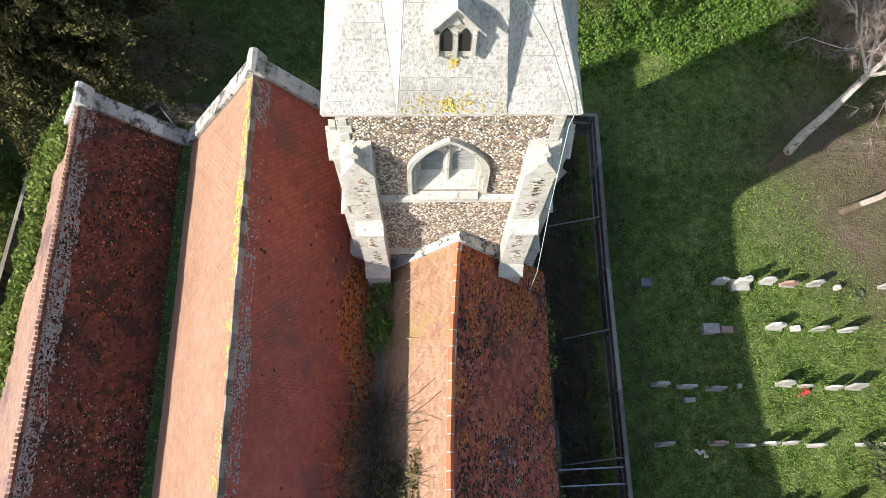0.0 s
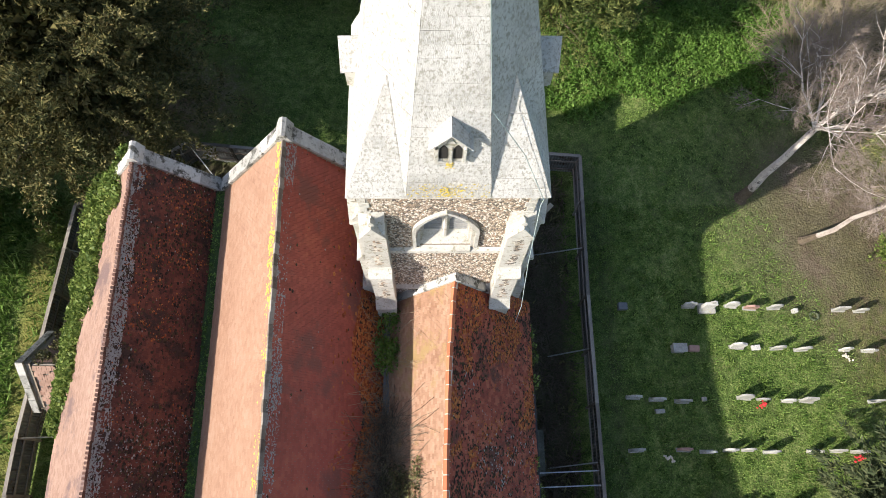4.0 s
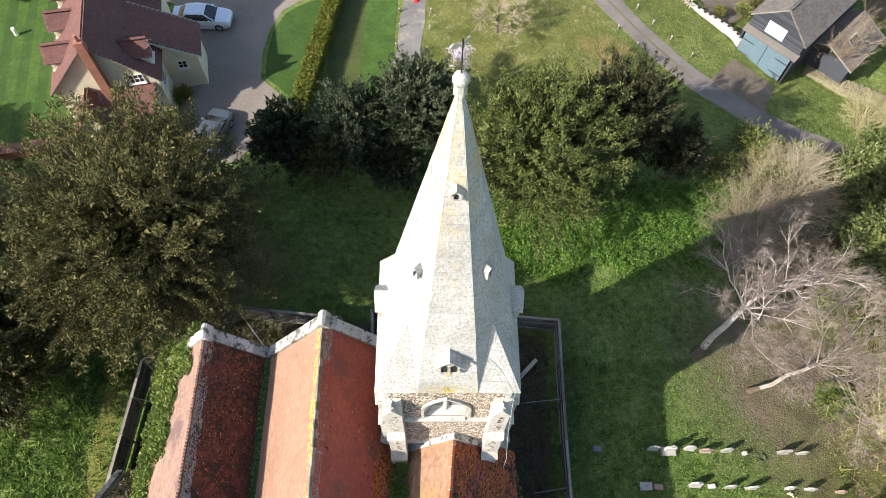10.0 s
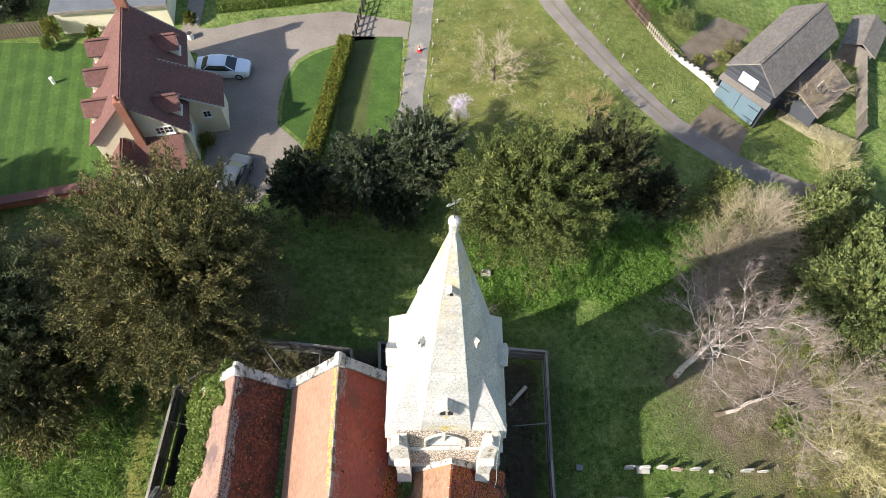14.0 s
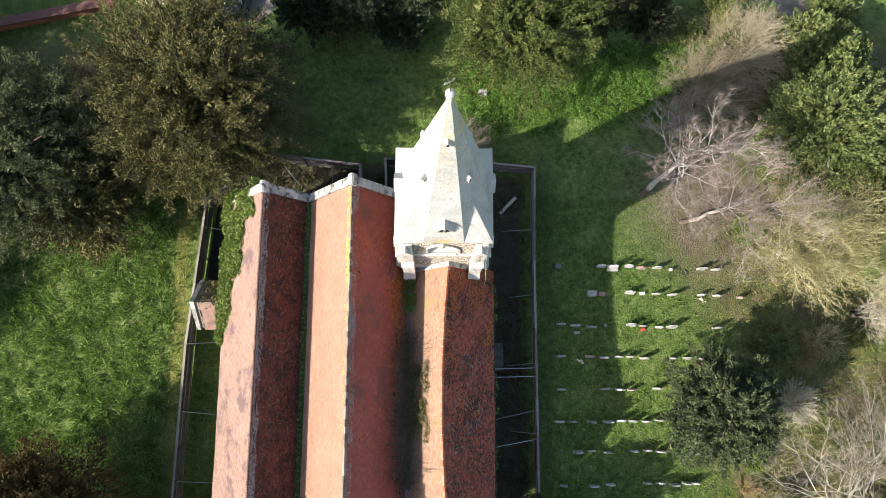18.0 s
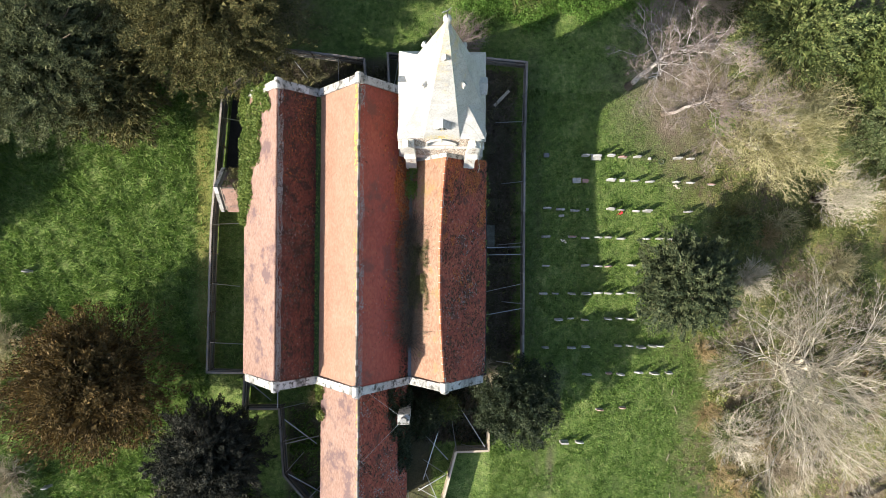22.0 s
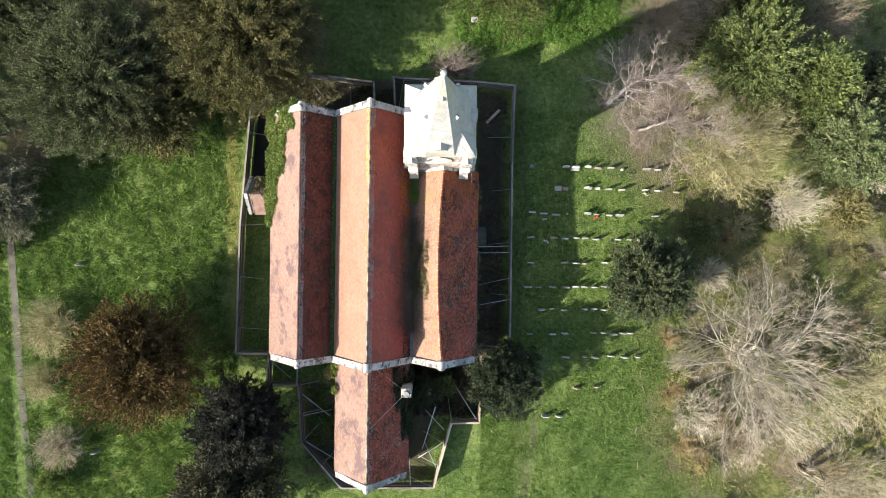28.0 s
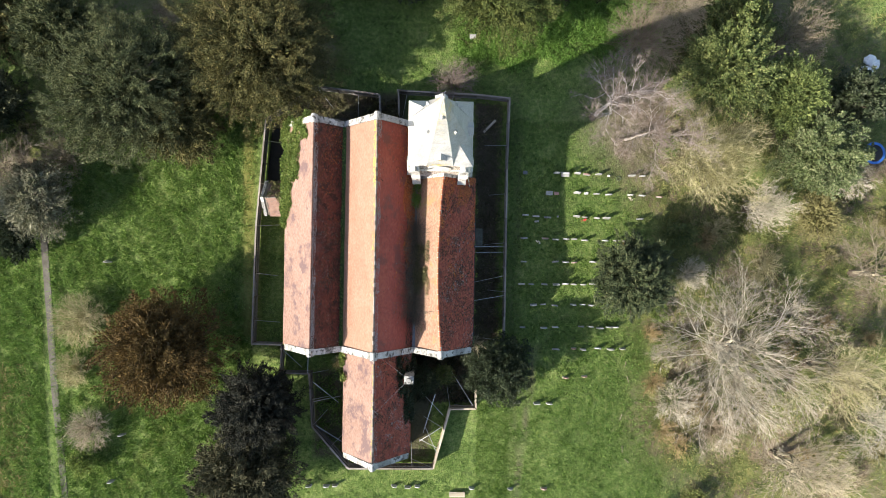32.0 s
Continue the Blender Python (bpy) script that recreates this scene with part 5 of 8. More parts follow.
# Two strips side by side, the western one a darker olive.
for k in range(2):
    x0 = -8.0 + k * 2.5
    sheet("lawn", [(x0 - 0.4, 32.5), (x0 + 2.1, 32.5), (x0 + 2.5, 46.2), (x0, 46.2)], 0.02 + 0.004 * (k % 2), LAWN_LIGHT if k % 2 else LAWN_OLIVE, "verge in two strips, darker olive beside lighter green", "lawn", 4)


# ---- grass tufts ----
def built_on(x, y):
    inside = ((x > -14.3) & (x < 4.2) & (y > -9.6) & (y < 12.3)) | ((x > -8.5) & (x < -1.6) & (y > -20) & (y < -9)) | ((y > 28) & (x < -0.6)) | ((y > 28) & (abs((x - 11) * 0.86 - (50.4 - y) * 0.62) < 2.2) & (y > 36)) | ((y > 30) & (x > 20.5))
    path = (abs(x + 39.9 - 0.06 * (-y)) < 0.5) & (x < -36)
    return inside | path


def tufts(name, count, area, height, width, seed, material, label, lean=0.5, keep=None, patch=0.0):
    r = np.random.default_rng(seed)
    x, y = r.uniform(area[0], area[1], count), r.uniform(area[2], area[3], count)
    ok = ~built_on(x, y)
    if name in ("short_grass", "long_grass"):
        for c in LITTER:
            ok &= blob(x, y, *c) < r.uniform(0.2, 0.8, count)
        ok &= ~((abs(x - 10.4 - 0.12 * (y + 14)) < 0.38) & (y < -9)) & ~((abs(x + 18.9 + 0.02 * y) < 0.6) & (y > -9) & (y < 13) & (r.uniform(0, 1, count) < 0.85)) & (blob(x, y, 21.0, 13.6, 5.0, 4.8, 0.6) < r.uniform(0.2, 1.3, count))
    if keep:
        ok &= keep(x, y)
    if patch:
        ok &= patches(x, y, 1.7, seed) + r.normal(0, 0.9, count) > patch
    x, y = x[ok], y[ok]
    k = len(x)
    z = ground_zs(x, y) - 0.02
    a = r.uniform(0, 2 * np.pi, k)
    clump = np.clip(0.5 + 0.55 * patches(x, y, 3.6, seed + 7) + 0.3 * patches(x, y, 9.0, seed + 8), 0.08, 1.6)
    h = height * r.uniform(0.5, 1.3, k) * (0.45 + 1.0 * clump)
    w = width * r.uniform(0.6, 1.3, k)
    c, s = np.cos(a), np.sin(a)
    la = r.uniform(0, 2 * np.pi, k)
    ld = lean * h * r.uniform(0.3, 1.2, k)
    base = np.stack([x, y, z], -1)
    v0 = base + np.stack([c * w, s * w, 0 * w], -1)
    v1 = base - np.stack([c * w, s * w, 0 * w], -1)
    topc = base + np.stack([np.cos(la) * ld, np.sin(la) * ld, h], -1)
    v = np.stack([v0, v1, topc], 1).reshape(-1, 3)
    tagged(new(name, fast_mesh(name, v, np.arange(3 * k).reshape(-1, 3), material)), label, "grass", kind="stuff")


tufts("long_grass", 250000, (-52, -18.4, -30, 15), 0.32, 0.05, 1, GRASS_BLADE, "long uneven meadow grass", 0.9, patch=-0.7)
tufts("long_grass", 70000, (-18, 24, 13, 27), 0.12, 0.028, 2, GRASS_BLADE, "long churchyard grass", 0.9, keep=lambda x, y: (x < 7.8) & (y > 16.6) | (x > 7.8))
tufts("short_grass", 190000, (7.9, 25, -26, 14), 0.13, 0.026, 3, GRASS_BLADE, "short grass between the graves", 0.9)
tufts("short_grass", 26000, (4.9, 8.2, -27, -12), 0.12, 0.028, 26, GRASS_BLADE, "short grass beside the pale hoarding", 0.9)
tufts("short_grass", 40000, (-20, 8, -30, -19.5), 0.1, 0.035, 4, GRASS_BLADE, "short grass south of the chancel", 0.8)
tufts("nettles", 20000, (2, 24, 19.5, 27.5), 0.26, 0.05, 5, NETTLE_BRIGHT, "bright green nettles and cow parsley", 1.8, keep=lambda x, y: y > 20.6 + 0.16 * (x - 4) + 0.6 * np.sin(x))
tufts("dry_weeds", 15000, (4.2, 7.0, -9, 15.5), 0.3, 0.03, 6, BARK, "dead weeds inside the hoarding", 1.2, patch=-0.3)
tufts("brambles", 3000, (-12.5, -3.8, 12.4, 15.6), 0.45, 0.06, 23, WEED_DULL, "rank weeds and brambles north of the nave", 1.2, patch=-0.3)
tufts("dry_weeds", 5000, (-12.5, -3.8, 12.4, 15.8), 0.45, 0.03, 24, BARK, "dead stalks north of the nave", 1.2, patch=-0.3)
tufts("brambles", 2600, (4.2, 7.0, -9, 15.5), 0.3, 0.06, 16, WEED_DULL, "green brambles inside the hoarding", 1.0, patch=-0.1)
tufts("dry_weeds", 7000, (-1.6, 4.6, -15.4, -9.6), 0.5, 0.03, 17, BARK, "dead weeds beside the chancel", 1.0, patch=-0.4)
tufts("brambles", 5000, (-1.6, 4.6, -15.4, -9.6), 0.45, 0.06, 18, HOLLY, "dark brambles beside the chancel", 1.0, patch=-0.2)
tufts("brambles", 6000, (-11.6, -8.4, -20.5, -10), 0.3, 0.05, 19, NETTLE, "rank weeds beside the chancel", 1.0, patch=-0.2)
tufts("dry_weeds", 5000, (-17.5, -14.3, -9, 3.2), 0.25, 0.03, 7, GRASS_BLADE, "rank grass inside the hoarding", 1.2, patch=-0.2)
tufts("woodland_scrub", 26000, (22, 52, -28, 30), 0.4, 0.016, 8, TWIG_STRAW, "dead stalks and brambles on the woodland floor", 1.3, patch=-0.1, keep=lambda x, y: x > 23 + 0.1 * abs(y))
tufts("woodland_scrub", 90000, (24.5, 52, -28, 30), 0.22, 0.045, 9, BROADLEAF, "brambles and young nettles on the woodland floor", 1.8, patch=0.35)
tufts("meadow_weeds", 30000, (-48, -37, -30, 4), 0.3, 0.05, 10, NETTLE, "coarse weeds along the footpath", 1.6, patch=0.1)
tufts("dry_grass", 14000, (-50, -41, -32, -12), 0.3, 0.035, 25, TWIG_STRAW, "dry straw along the footpath", 1.6, patch=0.2)
GRASS_OLIVE = leafy("olive_grass", [(0.06, 0.08, 0.016), (0.125, 0.155, 0.034), (0.21, 0.22, 0.062)], rough=0.6, size=0.25, lit=0.3)
tufts("rough_grass", 60000, (-0.5, 22, 31, 52), 0.1, 0.03, 11, GRASS_OLIVE, "rough grass on the green", 1.5, patch=-0.4)
tufts("dry_grass", 30000, (-0.5, 20, 33, 52), 0.1, 0.02, 12, TWIG_PALE, "dry straw among the grass", 1.8, patch=0.1, keep=lambda x, y: x < 15)

# ---- trees ----
def tubes(segments, sides):
    """Vertices and faces of tapered tubes; segments are rows of p0, p1, r0, r1."""
    s = np.asarray(segments, float)
    p0, p1, r0, r1 = s[:, 0:3], s[:, 3:6], s[:, 6], s[:, 7]
    d = p1 - p0
    d /= np.maximum(np.linalg.norm(d, axis=1, keepdims=True), 1e-6)
    ref = np.where(abs(d[:, 2:3]) > 0.9, np.array([[1.0, 0, 0]]), np.array([[0, 0, 1.0]]))
    u = np.cross(d, ref)
    u /= np.linalg.norm(u, axis=1, keepdims=True)
    w = np.cross(d, u)
    t = 2 * np.pi * np.arange(sides) / sides
    ring = np.cos(t)[None, :, None] * u[:, None, :] + np.sin(t)[None, :, None] * w[:, None, :]
    v = np.concatenate([p0[:, None, :] + ring * r0[:, None, None], p1[:, None, :] + ring * r1[:, None, None]], 1)
    k = np.arange(sides)
    f = np.stack([k, (k + 1) % sides, (k + 1) % sides + sides, k + sides], -1)
    faces = (np.arange(len(s))[:, None, None] * 2 * sides + f[None]).reshape(-1, 4)
    return v.reshape(-1, 3), faces


def spikes(segments):
    """Fine pointed twigs, three-sided; rows of p0, p1, r0, r1."""
    v, f = tubes(segments, 3)
    s = np.asarray(segments, float)
    v = v.reshape(-1, 6, 3)[:, :4].copy()
    v[:, 3] = s[:, 3:6]
    k = np.array([[0, 1, 3], [1, 2, 3], [2, 0, 3]])
    return v.reshape(-1, 3), (np.arange(len(s))[:, None, None] * 4 + k[None]).reshape(-1, 3)


def limb(p, q, r0, r1, r, steps=4, bend=0.08):
    """A crooked limb from p to q as tube segments."""
    p, q = np.array(p, float), np.array(q, float)
    span = np.linalg.norm(q - p)
    pts = [p + (q - p) * i / steps + (r.normal(0, bend * span, 3) * (0 < i < steps)) for i in range(steps + 1)]
    return [(*pts[i], *pts[i + 1], r0 + (r1 - r0) * i / steps, r0 + (r1 - r0) * (i + 1) / steps) for i in range(steps)]


def leaves(centres, normals, size, ratio, r, droop=0.0):
    """Pointed leaf sprays about the centres, each along its normal with some scatter."""
    k = len(centres)
    a = normals / np.maximum(np.linalg.norm(normals, axis=1, keepdims=True), 1e-6) + r.normal(0, 0.38, (k, 3))
    a[:, 2] -= droop
    a /= np.linalg.norm(a, axis=1, keepdims=True)
    b = np.cross(a, r.normal(0, 1, (k, 3)))
    b /= np.linalg.norm(b, axis=1, keepdims=True)
    s = size * r.uniform(0.6, 1.35, (k, 1))
    v = np.stack([centres - a * s * 0.42 + b * s * ratio * 0.55, centres - a * s * 0.42 - b * s * ratio * 0.55, centres + a * s * 0.58], 1)
    return v.reshape(-1, 3), np.arange(3 * k).reshape(-1, 3)


def leafy_tree(name, label, x, y, tall, wide, material, seed, boughs=0, leaf=0.30, ratio=0.36, density=1500, low=0.12, droop=0.0, up=0.35, cat="tree", plume=0.30, tuft=(0.0, 0)):
    """An evergreen: trunk, limbs, and a crown of many plumes of leaf sprays on uneven boughs."""
    r = np.random.default_rng(seed)
    zg = ground_z(x, y)
    t = thing(name, pose(x, y, zg), label, cat)
    segs = limb((0, 0, -0.2), (r.normal(0, 0.2), r.normal(0, 0.2), tall * 0.8), 0.045 * wide + 0.08, 0.04, r, 5, 0.02)
    cz, rz = tall * (0.5 + low * 0.5), tall * (0.5 - low * 0.5)
    boughs = boughs or int(90 + 15 * wide * math.sqrt(wide))
    k = int(density * wide * wide / boughs)
    lump = r.normal(0, 1, (9, 3))
    lump /= np.linalg.norm(lump, axis=1, keepdims=True)
    cs, ns = [], []
    for i in range(boughs):
        while True:
            d = r.normal(0, 1, 3)
            d /= np.linalg.norm(d)
            if d[2] > -0.75:
                break
        if d[2] < 0:  # the skirt hangs nearly as wide as the crown
            d[:2] *= min(1.45, 0.97 / math.hypot(d[0], d[1]))
        e = r.uniform(0.62, 1.0) * (0.86 + 0.2 * max(0.0, float((lump @ d).max()) - 0.45) * 2)
        tip = np.array([d[0] * wide * e, d[1] * wide * e, cz + d[2] * rz * e])
        base = np.array([d[0] * wide * 0.2, d[1] * wide * 0.2, cz + d[2] * rz * 0.3 - 0.12 * wide]) + r.normal(0, 0.2 * wide, 3)
        if i % 5 == 0:
            segs += limb((0, 0, max(0.3, base[2] * 0.7)), tuple(base + (tip - base) * 0.7), 0.02 * wide, 0.02, r, 3, 0.05)
        ax = tip - base
        length = np.linalg.norm(ax)
        ax /= length
        s = r.uniform(0.12, 1.0, (k, 1)) ** 0.75
        off = r.normal(0, 1, (k, 3))
        off -= (off @ ax)[:, None] * ax
        off /= np.linalg.norm(off, axis=1, keepdims=True)
        rad = plume * length * (1.08 - s) ** 0.7 * np.sqrt(r.uniform(0.05, 1, (k, 1)))
        curl = np.array([[0, 0, 1.0]]) * (up * 0.25 - droop * 0.25) * length * s ** 2 * 0.6
        cs.append(base + ax * length * s + off * rad + curl)
        ns.append(ax + off * 0.55 + np.array([0, 0, up]))
        if tuft[1]:  # a rounded tuft at the bough's end
            q = r.normal(0, 1, (tuft[1], 3))
            q /= np.linalg.norm(q, axis=1, keepdims=True)
            cs.append(base + ax * length + curl[-1] + q * tuft[0] * r.uniform(0.5, 1.0, (tuft[1], 1)))
            ns.append(q + np.array([0, 0, 0.6]))
    k = int(240 * wide * wide)  # the dense heart of the crown: larger hidden sprays, added to block light
    d = r.normal(0, 1, (k, 3))
    d /= np.linalg.norm(d, axis=1, keepdims=True)
    heart = np.array([0, 0, cz]) + d * np.array([wide, wide, rz]) * 0.62 * r.uniform(0.05, 1, (k, 1)) ** 0.4
    cs, ns = np.concatenate(cs), np.concatenate(ns)
    ok = cs[:, 2] > 0.15
    v, f = leaves(cs[ok], ns[ok], leaf, ratio, r, droop)
    hv, hf = leaves(heart[heart[:, 2] > 0.4], d[heart[:, 2] > 0.4], min(0.12 * wide, 0.5), 0.6, r)
    v, f = np.concatenate([v, hv]), np.concatenate([f, hf + len(v)])
    tv, tf = tubes(segs, 6)
    part("trunk", fast_mesh("trunk", tv, tf, BARK), BARK, t)
    part("crown", fast_mesh("crown", v, f, material), material, t, kind="stuff")
    return t


def bare_tree(name, label, x, y, tall, wide, bark, twig, seed, lean=(0, 0), trunk=0.16, forks=5, fine=3, stems=1, start=0.3, cat="tree", upness=0.5, buds=None, twig_r=0.008, limb_r=0.028):
    """A leafless tree: leaning trunk, forking limbs, and a haze of fine twigs."""
    r = np.random.default_rng(seed)
    zg = ground_z(x, y)
    t = thing(name, pose(x, y, zg), label, cat)
    thick, thin, tips, ends, flare = [], [], [], [], []

    def grow(p, d, length, rad, depth):
        steps = (1, 2, 2, 3, 3)[min(depth, 4)]
        q = np.array(p)
        pts = [q]
        for i in range(steps):
            d = d + r.normal(0, 0.10, 3) + np.array([0, 0, 0.07 * upness])
            d /= np.linalg.norm(d)
            nq = q + d * length / steps
            nq[2] = max(nq[2], 0.15)
            ra, rb = rad * (1 - 0.66 * i / steps), rad * (1 - 0.66 * (i + 1) / steps)
            (tips if depth == 0 else thick if rad > limb_r else thin).append((*q, *nq, max(ra, twig_r), max(rb, twig_r * 0.8)))
            q = nq
            pts.append(q)
        if depth == 0:
            ends.append(q)
            return
        kids = forks if depth > 1 else fine
        for i in range(kids):
            base = pts[r.integers(1, steps + 1)] if i else q
            side = np.cross(d, r.normal(0, 1, 3))
            side /= np.linalg.norm(side)
            nd = d * r.uniform(0.8, 1.1) + side * r.uniform(0.35, 0.8)
            nd /= np.linalg.norm(nd)
            grow(base, nd, length * r.uniform(0.5, 0.78), rad * (0.62 if i == 0 else 0.46), depth - 1)

    for s in range(stems):
        a = 2 * math.pi * s / stems + r.uniform(-0.5, 0.5)
        sp = 0.0 if stems == 1 else 0.75
        top = np.array([lean[0] * tall * start + math.cos(a) * sp * wide * 0.2, lean[1] * tall * start + math.sin(a) * sp * wide * 0.2, tall * start])
        segs = limb((math.cos(a) * 0.15 * (stems > 1), math.sin(a) * 0.15 * (stems > 1), -0.2), tuple(top), trunk * 1.3, trunk * 0.72, r, 5, 0.010)
        thick += segs
        foot = np.array(segs[0][:3])
        rise = np.array(segs[0][3:6]) - foot
        rise *= 1.5 / np.linalg.norm(rise)
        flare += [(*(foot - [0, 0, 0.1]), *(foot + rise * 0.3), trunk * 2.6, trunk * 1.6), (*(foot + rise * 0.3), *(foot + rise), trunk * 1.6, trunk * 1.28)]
        heads = 5 if stems == 1 else 3
        for i in range(heads):
            b = 2 * math.pi * i / heads + r.uniform(-0.4, 0.4) + a
            out = wide / max(0.1, tall * (1 - start))
            d = np.array([math.cos(b) * out + lean[0] * 0.8, math.sin(b) * out + lean[1] * 0.8, r.uniform(0.55, 1.1) * (upness + 0.5)])
            d /= np.linalg.norm(d)
            grow(top, d, 0.38 * math.hypot(wide, tall * (1 - start)) * r.uniform(0.8, 1.1), trunk * 0.38, 4)
        d = np.array([lean[0], lean[1], 1.0])
        grow(top, d / np.linalg.norm(d), 0.4 * tall * (1 - start), trunk * 0.6, 4)
    tv, tf = tubes(thick, 6)
    part("trunk", fast_mesh("trunk", tv, tf, bark), bark, t)
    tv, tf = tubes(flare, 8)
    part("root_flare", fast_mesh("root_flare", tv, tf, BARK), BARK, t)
    tv, tf = tubes(thin, 3)
    part("branch_spray", fast_mesh("branch_spray", tv, tf, twig), twig, t, kind="stuff")
    tv, tf = spikes(tips)
    part("twig_spray", fast_mesh("twig_spray", tv, tf, twig), twig, t, kind="stuff")
    if buds:
        e = np.array(ends)
        e = np.concatenate([e + r.normal(0, 0.15, e.shape) for _ in range(2)])
        v, f = leaves(e, r.normal(0, 1, e.shape), 0.12, 0.5, r)
        part("buds", fast_mesh("buds", v, f, buds), buds, t, kind="stuff")
    return t


def shrub(name, label, x, y, tall, wide, material, seed, stems=140, cat="shrub"):
    """A leafless bush: many fine stems fanning from its foot."""
    r = np.random.default_rng(seed)
    t = thing(name, pose(x, y, ground_z(x, y)), label, cat)
    segs, stems_in = [], []
    for _ in range(stems):
        a, f = r.uniform(0, 2 * np.pi), math.sqrt(r.uniform(0, 1))
        tip = np.array([math.cos(a) * wide * f, math.sin(a) * wide * f, tall * (1.05 - 0.55 * f * f) * r.uniform(0.75, 1.1)])
        foot = np.array([tip[0] * 0.12, tip[1] * 0.12, -0.1])
        mid = (foot + tip) / 2 + np.array([0, 0, 0.12 * tall]) + r.normal(0, 0.08 * wide, 3)
        stems_in += [(*foot, *mid, 0.022, 0.014), (*mid, *tip, 0.014, 0.007)]
        for _ in range(9):
            p = mid + (tip - mid) * r.uniform(0, 1)
            q = p + r.normal(0, 0.22 * wide ** 0.7, 3) + (tip - mid) * 0.35
            q[2] = max(0.1, q[2])
            segs.append((*p, *q, 0.014, 0.008))
    v, f = tubes(stems_in, 4)
    part("stem_spray", fast_mesh("stem_spray", v, f, material), material, t, kind="stuff")
    v, f = spikes(segs)
    part("twig_spray", fast_mesh("twig_spray", v, f, material), material, t, kind="stuff")
    return t


# evergreens round the church
leafy_tree("yew_tree", "spreading green and bronze yew beside the hoarding", -16.6, 19.2, 13.4, 8.3, YEW, 1, boughs=620, plume=0.12, leaf=0.19, density=2400, tuft=(0.42, 46), up=0.6)
leafy_tree("pine_tree", "dark conifer with upright paler shoots", -29.0, 14.6, 13.0, 7.9, CONIFER, 2, up=1.0, leaf=0.2, ratio=0.3, boughs=560, plume=0.09, density=1500, tuft=(0.38, 60))
leafy_tree("yew_tree", "dull green yew at the edge of the meadow", -25.0, 12.5, 9.5, 4.8, YEW, 3)
leafy_tree("yew_tree", "bronze-leaved yew in the meadow", -25.2, -9.4, 13.0, 6.4, YEW_BROWN, 4, density=1300, low=0.06, leaf=0.26)
leafy_tree("cypress_tree", "near-black cypress with drooping fronds", -16.2, -15.0, 11.5, 4.8, CYPRESS_DARK, 5, boughs=420, density=3000, plume=0.19, droop=0.6, leaf=0.26, ratio=0.25)
leafy_tree("yew_tree", "dark green yew south-west of the chancel", -17.6, -21.6, 10.5, 5.7, YEW_DULL, 6)
leafy_tree("holly_tree", "rounded glossy dark holly against the aisle", 6.7, -11.2, 7.8, 3.5, HOLLY, 7, boughs=330, leaf=0.15, ratio=0.55, density=2400, plume=0.13, tuft=(0.34, 60))
leafy_tree("cypress_tree", "dark green cypress among the graves", 19.8, -2.0, 10.0, 4.6, CYPRESS_LIGHT, 8, droop=0.55, leaf=0.28, ratio=0.32, boughs=340, plume=0.17, density=2300)
leafy_tree("yew_tree", "broad olive-green yew north of the spire", 6.2, 25.5, 11.5, 6.0, YEW_GREEN, 9, boughs=420, plume=0.13, leaf=0.19, density=2000, up=0.8, tuft=(0.4, 46))
leafy_tree("laurel", "glossy laurel thicket beside the green", -1.0, 30.2, 8.0, 4.0, LAUREL, 10, leaf=0.2, ratio=0.5, plume=0.18, boughs=260, density=2200)
leafy_tree("laurel", "glossy laurel thicket beside the hedge", -5.4, 29.2, 7.0, 3.3, LAUREL, 11, leaf=0.2, ratio=0.5, plume=0.18, boughs=220, density=2200)
leafy_tree("laurel", "dark laurel beside the drive", -10.0, 28.2, 6.6, 2.7, HOLLY, 12, leaf=0.24, ratio=0.5, plume=0.24)
leafy_tree("bush", "dull green bush between the laurels", -7.6, 27.6, 4.6, 2.3, YEW, 110, leaf=0.22, ratio=0.45, cat="shrub")
leafy_tree("bush", "dark bush under the laurels", -3.0, 27.2, 4.2, 2.4, HOLLY, 111, leaf=0.22, ratio=0.45, cat="shrub")
leafy_tree("fir_tree", "dark conifer in the shade of the yew", 12.0, 28.2, 10.5, 4.2, YEW_DARK, 13, boughs=300, plume=0.16, leaf=0.22, ratio=0.35, density=2000, up=0.6)
leafy_tree("fir_tree", "small dark conifer at the end of the row", 16.6, 27.8, 6.0, 2.6, YEW_DARK, 112, leaf=0.2, ratio=0.35)
leafy_tree("ivy_tree", "ivy-clad tree with dark glossy leaves", 29.2, 18.4, 12.0, 5.2, IVY_DULL, 14, leaf=0.2, ratio=0.6, density=1600, boughs=300, plume=0.2)
leafy_tree("ivy_tree", "tree with yellow-green young leaves", 35.9, 16.4, 12.0, 4.3, SPRING, 15, leaf=0.2, ratio=0.6)
leafy_tree("evergreen_oak", "dense grey-green evergreen oak", 39.7, 10.7, 10.0, 4.8, HOLM, 16, density=2200, leaf=0.2, ratio=0.55)
leafy_tree("evergreen_oak", "dense green evergreen at the lane", 30.5, 26.5, 7.0, 3.6, IVY_DULL, 17, leaf=0.28, ratio=0.55)
leafy_tree("laurel", "grey-green willow bush at the path", -39.0, 4.4, 7.0, 4.6, GREY_WILLOW, 18, leaf=0.2, ratio=0.35, density=1000)
leafy_tree("laurel", "dark bush in the hedge line", -41.5, 0.8, 5.0, 2.6, HOLLY, 19, leaf=0.26, ratio=0.5)
leafy_tree("bush", "small bright green bush at the hoarding", -18.0, 12.0, 2.6, 0.85, IVY, 20, leaf=0.14, ratio=0.6, density=2800, cat="shrub")
leafy_tree("bush", "clipped bush beside the house", -18.5, 34.0, 1.6, 0.85, HEDGE, 21, leaf=0.12, ratio=0.6, density=2800, cat="shrub")
